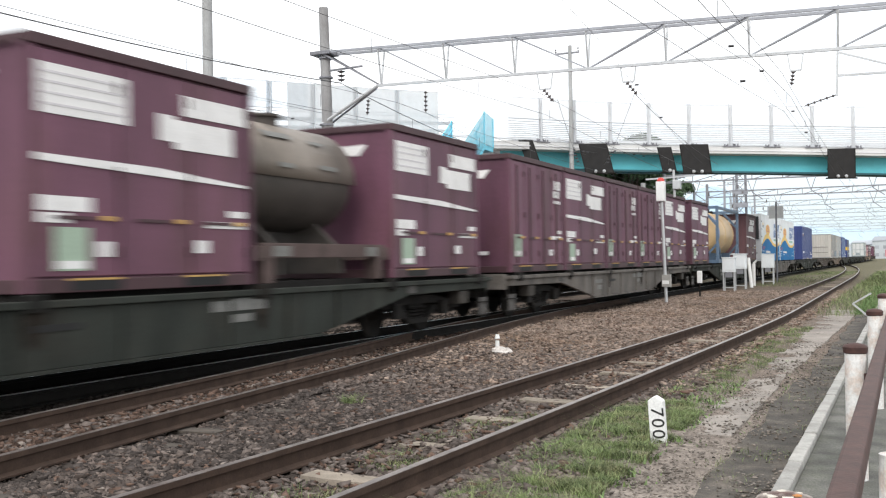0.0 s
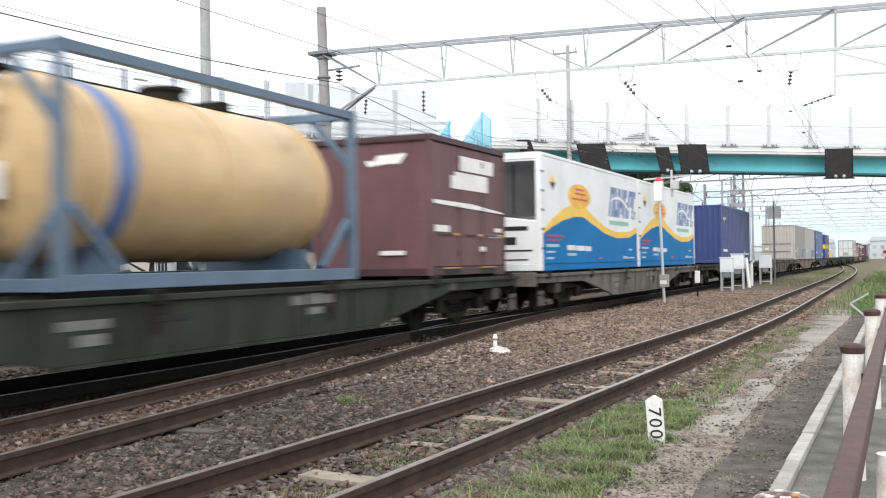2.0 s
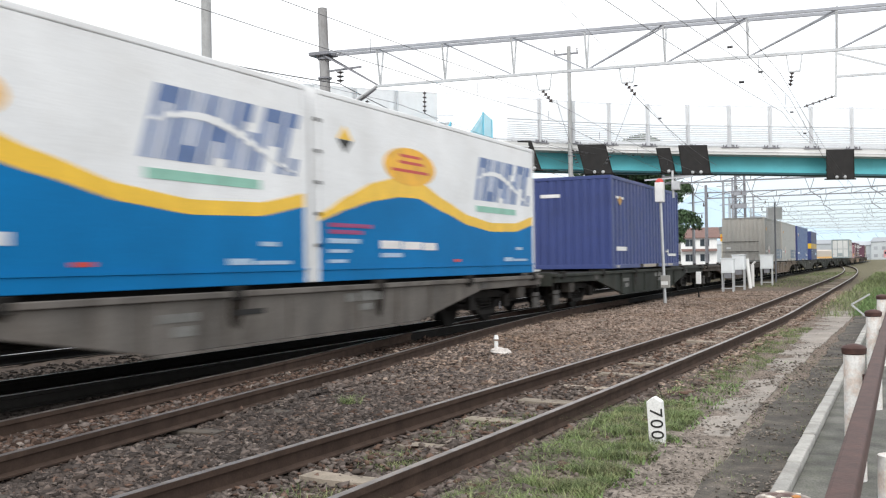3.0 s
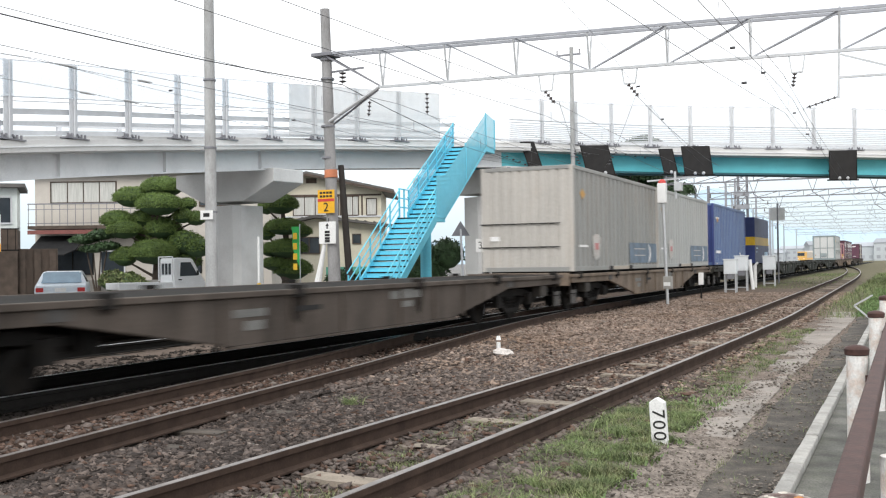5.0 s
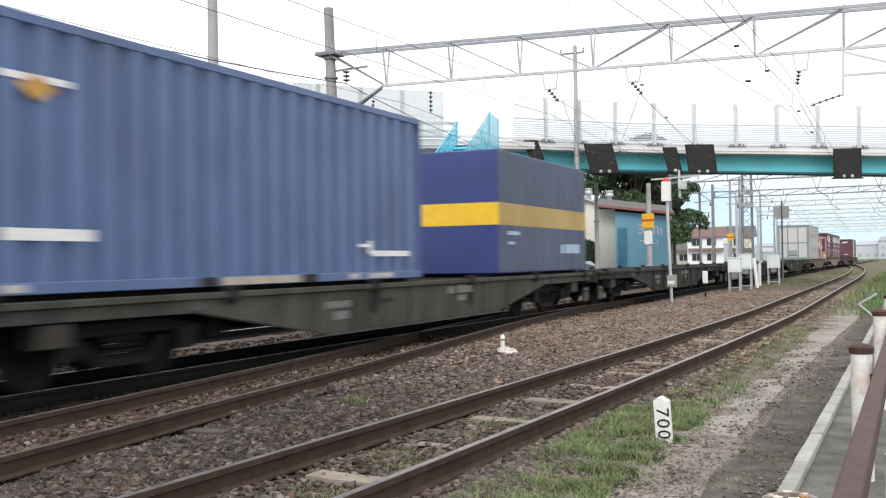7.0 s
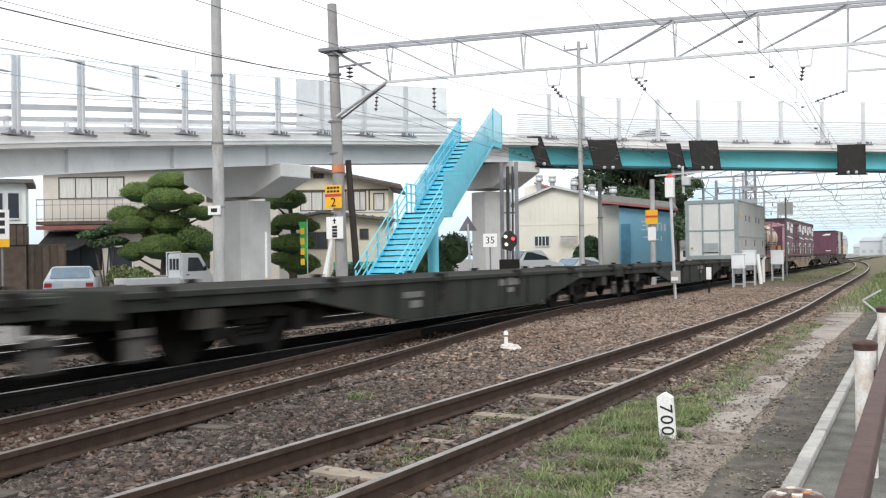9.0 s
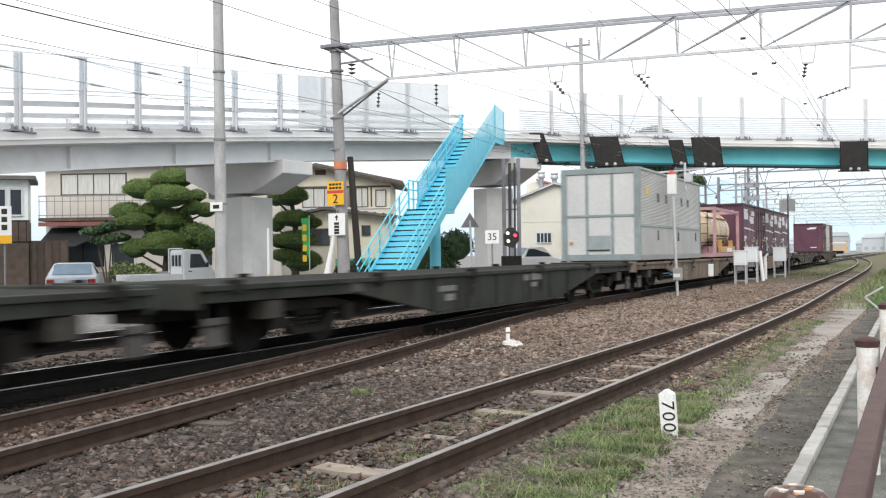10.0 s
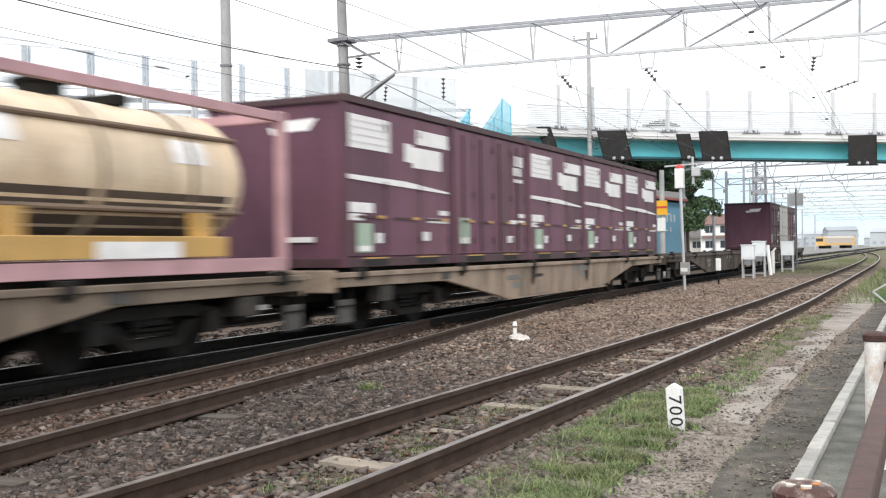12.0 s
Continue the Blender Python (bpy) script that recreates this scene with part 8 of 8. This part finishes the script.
    part("door", Shape().box(3.3, -.05, 0, 3.85, -.02, 3.35), mat("dull_blue_door", (.10, .28, .42), .6), b, "dull blue sliding door")
    for x0, z0, x1, z1 in ((4.5, 3.42, 4.82, 3.5), (4.55, 3.2, 4.82, 3.27), (4.5, 2.95, 4.86, 3.03), (4.78, 2.95, 4.86, 3.5), (5.0, 2.95, 5.08, 3.45), (5.2, 2.92, 5.28, 3.1), (5.4, 2.9, 5.48, 3.4), (5.48, 3.3, 5.66, 3.38), (5.62, 2.9, 5.7, 3.3), (5.8, 2.88, 5.9, 3.3), (4.6, 2.5, 4.9, 2.58), (4.95, 2.3, 5.02, 2.6), (5.2, 2.35, 5.5, 2.42), (5.6, 2.3, 5.67, 2.6)):
        part("letter_bar", Shape().box(x0, -.03, z0, x1, -.021, z1), SIGN_WHITE, b, "faded white painted letter stroke")
    fence = thing("lattice_fence", pose(-9.8, 56.2, -.2, 0, 0, -14), "low lattice fence before the blue shed", "fence")
    for i in range(16):
        part("lattice_bar", Shape().bar((i * .25, 0, 0), (i * .25 + .55, 0, .8), .03), SHED_WHITE if i % 2 else WOOD_DARK, fence)
        part("lattice_bar", Shape().bar((i * .25 + .55, .03, 0), (i * .25, .03, .8), .03), SHED_WHITE if i % 2 else WOOD_DARK, fence)


sheds()


def far_house(x, y, w, d, h, rot, wall, roof, label):
    o = thing("house", pose(x, y, -.2, 0, 0, rot), label, "house", "houses beyond the overpass")
    walls(o, 0, w, 0, d, h, wall, h + 1.6, "x")
    gable(o, 0, w, 0, d, h, h + 1.6, roof, "x", .5)
    for z in (1.0, 3.6):
        if z + 1.3 < h:
            for i in range(max(1, int(w / 2.6))):
                window_at(o, .7 + i * 2.5, z, 2.2 + i * 2.5, z + 1.2, 0, 2, RAILING)
    part("porch_roof", Shape().extrude([(-1.0, 2.7), (-1.0, 2.8), (0, 3.15), (0, 3.05)], 0, w), roof, o)


far_house(-26.3, 178, 6.0, 7, 5.2, 12, SIGN_WHITE, mat("brown_roof_tile", (.17, .10, .085), .7), "white two-storey house with a brown tiled roof")
far_house(-20.5, 186, 4.2, 5, 5.4, 12, PLASTER, ROOF_TILE, "cream two-storey house beyond the overpass")
far_house(-31, 190, 8, 6, 3.2, 8, PLASTER_GREY, ROOF_TILE, "low grey house beyond the overpass")


# ---------- trees ----------
def leaf_cloud(blobs, count, size, seed):
    """Small leaves in an uneven shell round several flattened clumps."""
    rng = np.random.default_rng(seed)
    total = sum(b[3] * b[3] for b in blobs)
    vs, fs, k = [], [], 0
    for cx, cy, cz, r, flat in blobs:
        n = int(count * r * r / total)
        d = rng.normal(size=(n, 3))
        d /= np.linalg.norm(d, axis=1)[:, None]
        d[:, 2] = np.where(d[:, 2] < -.35, -d[:, 2] * .5, d[:, 2])
        rad = r * (1 + .07 * np.sin(d[:, 0] * 7 + cx) * np.cos(d[:, 1] * 6) + rng.normal(0, .035, n)) * rng.uniform(.86, 1.03, n)
        c = np.array([cx, cy, cz]) + d * rad[:, None] * np.array([1, 1, flat])
        a = rng.normal(size=(n, 3))
        a /= np.linalg.norm(a, axis=1)[:, None]
        b = np.cross(a, d + rng.normal(0, .5, (n, 3)))
        b /= np.linalg.norm(b, axis=1)[:, None] + 1e-6
        s = size * rng.uniform(.6, 1.4, n)[:, None]
        q = np.stack([c - a * s, c + b * s * .45, c + a * s, c - b * s * .45], 1)
        vs.append(q.reshape(-1, 3))
        fs.append((np.arange(n) * 4 + k)[:, None] + np.arange(4)[None])
        k += n * 4
    return np.concatenate(vs), np.concatenate(fs)


def crown(ob, name, blobs, count, size, seed, m):
    v, f = leaf_cloud(blobs, count, size, seed)
    me = bpy.data.meshes.new(name)
    me.from_pydata(v.tolist(), [], f.tolist())
    me.materials.append(m)
    o = new(name, me)
    o.parent = ob
    o["kind"] = "stuff"
    # solid cores in darker green fill the gaps between the leaves
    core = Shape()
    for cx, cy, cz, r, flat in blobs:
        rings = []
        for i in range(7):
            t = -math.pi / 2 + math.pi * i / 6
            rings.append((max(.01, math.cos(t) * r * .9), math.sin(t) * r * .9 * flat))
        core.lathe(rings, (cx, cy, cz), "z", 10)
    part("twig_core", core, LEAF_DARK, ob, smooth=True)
    return o


def cloud_pine(x, y, clumps, label, seed):
    """A pine clipped into cushions: (sideways, up, half width, flatness, depth)."""
    t = thing("clipped_pine", pose(x, y, -.2, 0, 0, 25), label, "tree", "clipped garden pines")
    trunk = Shape().tube((0, 0, 0), (.15, 0, 2.2), .2, .15, 10).tube((.15, 0, 2.2), (-.1, 0, 4.2), .15, .08, 10)
    for dx, z, r, flat, dy in clumps:
        trunk.tube((.05, 0, max(.6, z - .9)), (dx, dy, z - r * flat * .3), .07, .03, 7)
    part("trunk", trunk, BARK, t, smooth=True)
    for i, (dx, z, r, flat, dy) in enumerate(clumps):
        crown(t, "cushion", [(dx, dy, z, r, flat)], int(15000 * r * r) + 600, .030, seed + i, LEAF)


cloud_pine(-20.6, 34.8, [(.37, 4.92, .95, .50, .1), (-.93, 4.5, .82, .58, 0), (.36, 4.15, 1.0, .52, -.5), (1.36, 4.2, .40, .75, .3), (-1.58, 3.51, .72, .64, 0), (-1.17, 3.09, .74, .57, -.4), (1.78, 3.56, .50, .68, .1), (1.28, 3.66, .48, .70, -.1), (.32, 3.14, .80, .66, .2), (-.5, 3.6, .7, .6, .5), (.09, 2.1, 1.02, .55, -.5), (-1.21, 1.94, .6, .75, -.2), (.8, 2.7, .7, .7, .5), (-.4, 2.7, .6, .7, .5)], "tall clipped garden pine with rounded green cushions", 40)
cloud_pine(-16.6, 38.8, [(-.16, 4.23, .82, .6, 0), (-.78, 4.15, .42, .95, .1), (.05, 3.2, .9, .45, -.1), (-.77, 2.91, .36, .9, 0), (.75, 3.0, .5, .6, .2), (.14, 2.23, .9, .52, -.1), (-.43, 1.55, .65, .5, 0), (.3, 1.3, .9, .6, .3), (-.6, 2.2, .6, .6, .3)], "clipped garden pine behind the pier", 60)


def loose_shrub(x, y, blobs, count, size, m, label, seed):
    t = thing("shrub", pose(x, y, -.2), label, "shrub", "shrubs by the road")
    stem = Shape()
    for cx, cy, cz, r, f in blobs:
        stem.tube((0, 0, 0), (cx, cy, cz), .05, .02, 6)
    part("stem", stem, BARK, t)
    crown(t, "leaves", blobs, count, size, seed, m)


loose_shrub(-21.2, 33.6, [(-.6, 0, .9, .6, .8), (.1, .2, .8, .6, .8), (.6, .1, .6, .5, .8)], 3500, .08, GRASS, "light green leafy shrub by the parked truck", 70)
loose_shrub(-19.2, 35.4, [(-.15, 0, 2.5, .72, .75), (.35, .1, 2.3, .6, .8), (-.3, .2, 1.7, .6, .8)], 5200, .05, LEAF, "dark loose shrub beside the clipped pine", 71)
loose_shrub(-22.7, 33.6, [(-.7, 0, 2.7, .6, .35), (.1, .2, 2.9, .6, .4), (-.3, .1, 2.3, .55, .35), (.5, .1, 2.4, .5, .4)], 1500, .10, LEAF_DARK, "thin dark branches of a roadside shrub", 72)
loose_shrub(-8.6, 57.6, [(0, 0, 1.2, .8, 1.2), (.3, .1, 2.0, .6, 1.1)], 3000, .09, LEAF_DARK, "dark green shrub by the white shed", 73)
loose_shrub(-12.8, 45.5, [(0, 0, 1.2, 1.2, .9), (1.0, .4, 1.9, .9, .9)], 3500, .09, LEAF_DARK, "dark green tree behind the stairs", 74)
loose_shrub(-15.2, 41.5, [(0, 0, .7, .8, .7), (1.4, .3, .7, .8, .7), (2.6, .3, .6, .7, .7)], 3000, .08, LEAF_DARK, "dark green hedge by the road", 75)
loose_shrub(-26.0, 25.6, [(0, 0, .6, .6, .8), (.9, .2, .5, .5, .8)], 1500, .08, GRASS, "green weeds below the timber wall", 76)


def big_tree(x, y, h, w, label, seed):
    t = thing("tree", pose(x, y, -.2), label, "tree", "trees behind the sheds")
    rng = random.Random(seed)
    s = Shape().tube((0, 0, 0), (0, 0, h * .45), .35, .25, 10).tube((0, 0, h * .45), (.2, 0, h * .8), .25, .1, 8)
    blobs = []
    for i in range(42):
        a, z = rng.uniform(0, 6.28), rng.uniform(.25, .95)
        r = w * (1.05 - abs(z - .55)) * rng.uniform(.45, .95)
        c = (math.cos(a) * r, math.sin(a) * r, h * z)
        s.tube((0, 0, h * min(z, .7) * .8), c, .08, .03, 6)
        blobs.append((*c, rng.uniform(.6, 1.15) * w * .36, .75))
    part("trunk", s, BARK, t)
    v, f = leaf_cloud(blobs, 60000, .14, seed)
    me = bpy.data.meshes.new("crown")
    me.from_pydata(v.tolist(), [], f.tolist())
    me.materials.append(LEAF_DARK)
    o = new("crown", me)
    o.parent = t
    o["kind"] = "stuff"


big_tree(-9.1, 73, 9.4, 4.3, "large dark green tree behind the blue shed", 80)
big_tree(-7.88, 79, 8.8, 2.0, "tall dark green tree behind the blue shed", 81)

# ---------- banner, low walls ----------
bn = thing("banner", pose(-12.95, 33.9, -.2, 0, 0, 20), "green advertising banner on a slim pole", "banner")
part("pole", Shape().tube((.26, 0, 0), (.26, 0, 3.1), .02, n=8), GALV, bn)
cloth = Shape()
n = 9
for i in range(n + 1):
    z = 1.0 + 2.0 * i / n
    cloth.v += [(-.12 + .06 * math.sin(i * .9) + .35 * (1 - i / n), .04 * math.sin(i * 1.3), z), (.25, .0, z)]
cloth.f = [(2 * i, 2 * i + 1, 2 * i + 3, 2 * i + 2) for i in range(n)]
ob = part("cloth", cloth, BANNER_GREEN, bn)
ob.modifiers.new("thick", "SOLIDIFY").thickness = .006
for k in range(4):
    part("letter_bar", Shape().box(.0, -.06, 1.3 + k * .4, .16, -.055, 1.55 + k * .4), YELLOW, bn)
wl_ = solo("garden_wall", Shape().box(-24.6, 34.2, -.2, -19.5, 34.45, .75), CONCRETE, "low grey garden wall under the pine", "wall", bevel=.02)
tri = thing("warning_sign", pose(-8.5, 40.4, .15, 0, 0, 20), "grey triangular sign seen from behind on a white post", "sign")
part("post", Shape().tube((0, 0, -.35), (-.1, 0, 2.6), .05, n=8), RAILING, tri)
part("plate", Shape().extrude([(-.5, 2.3), (.3, 2.3), (-.1, 2.95)], -.03, 0, "y"), GALV_DARK, tri)
mk = thing("striped_post", pose(-11.6, 29.6, -.2), "slim white post with a yellow and black foot", "post")
part("post", Shape().tube((0, 0, .9), (0, 0, 2.5), .045, n=10), SIGN_WHITE, mk)
for k in range(4):
    part("stripe", Shape().tube((0, 0, k * .22), (0, 0, k * .22 + .22), .06, n=10), YELLOW if k % 2 else SIGN_BLACK, mk)

# ---------- far station, hills ----------
def railcar(x, y, n, body, stripe, label):
    t = thing("railcar", pose(x, y, -.2, 0, 0, -22), label, "train", "distant trains")
    for k in range(n):
        o = k * 20
        part("body", Shape().extrude([(-1.4, .9), (1.4, .9), (1.4, 3.2), (1.0, 3.6), (-1.0, 3.6), (-1.4, 3.2)], o, o + 19.5, "y"), body if k == 0 else TRAIN_BEIGE, t)
        part("band", Shape().box(-1.42, o - .02, 1.0, 1.42, o + 19.5, 1.5), stripe, t)
        part("underframe", Shape().box(-1.1, o + 1.5, 0, 1.1, o + 5, .9).box(-1.1, o + 14.5, 0, 1.1, o + 18, .9), STEEL_DARK, t)
        part("rear_end", Shape().box(-1.43, o + 18.5, .85, 1.43, o + 19.55, 3.3), stripe, t, "painted rear end")
    part("front_end", Shape().box(-1.43, -.05, .85, 1.43, .9, 3.3), stripe, t, "painted front end")
    part("front_window", Shape().box(-1.1, -.08, 2.1, 1.1, -.05, 3.0), GLASS_DARK, t)
    for sx in (-.9, .9):
        part("head_lamp", Shape().box(sx - .15, -.09, 1.2, sx + .15, -.05, 1.4), SIGN_WHITE, t)


railcar(-19.6, 318, 1, TRAIN_BEIGE, TRAIN_ORANGE, "distant orange and beige railcar in the station")
railcar(3.5, 400, 1, TRAIN_RED, TRAIN_RED, "distant red railcar with a white front")


def far_blocks():
    rng = random.Random(5)
    for i in range(58):
        y = rng.uniform(430, 820)
        x = rng.uniform(-75, 60) * y / 460
        w, h, d = rng.uniform(6, 16), rng.uniform(2.8, 7.5), rng.uniform(8, 14)
        o = thing("far_building", pose(x, y, -.3, 0, 0, rng.uniform(-20, 20)), "distant hazy pale building beyond the station", "building", "distant buildings")
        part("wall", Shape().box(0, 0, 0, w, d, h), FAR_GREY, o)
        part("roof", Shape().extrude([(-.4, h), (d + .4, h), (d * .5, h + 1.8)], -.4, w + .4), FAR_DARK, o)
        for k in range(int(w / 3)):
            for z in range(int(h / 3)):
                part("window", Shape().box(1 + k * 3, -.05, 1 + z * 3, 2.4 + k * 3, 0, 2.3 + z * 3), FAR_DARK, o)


far_blocks()


def hills():
    for name, y, x0, x1, top, seed, w in (("hill_near", 900, -420, 300, 62, 3, 70), ("hill_far", 1500, -900, 1500, 60, 9, 400)):
        s = Shape()
        n = 90
        for i in range(n + 1):
            x = x0 + (x1 - x0) * i / n
            if name == "hill_near":
                z = 58 * math.exp(-((x + 155) / 46) ** 2) + 26 * math.exp(-((x + 60) / 80) ** 2) + 30 * math.exp(-((x + 260) / 70) ** 2)
            else:
                z = 40 + 30 * noise.noise((x * .004, seed, 0))
            z += 3 * noise.noise((x * .05, seed, 1))
            s.v += [(x, y, -2), (x, y + 60, max(1, z))]
        s.f = [(2 * i, 2 * i + 2, 2 * i + 3, 2 * i + 1) for i in range(n)]
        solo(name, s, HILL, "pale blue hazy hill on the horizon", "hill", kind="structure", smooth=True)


hills()
# ---------- what moves ----------
def motions():
    half = [i * .5 for i in range(25)]
    for ob, s, z in RUNNING:
        walk(ob, [(t, pose(MAIN_X, s - passed(t), z)) for t in half])
    frames = [i / FPS for i in range(12 * FPS + 1)]
    turn = [math.degrees(passed(t) / .43) for t in frames]
    for ob, s, z in RUNNING:
        for bogie in ob.children:
            if not bogie.name.startswith("bogie"):
                continue
            for ws in bogie.children:
                if ws.name.startswith("wheelset"):
                    p = ws.location.copy()
                    walk(ws, [(t, pose(p.x, p.y, p.z, a)) for t, a in zip(frames, turn)])


motions()
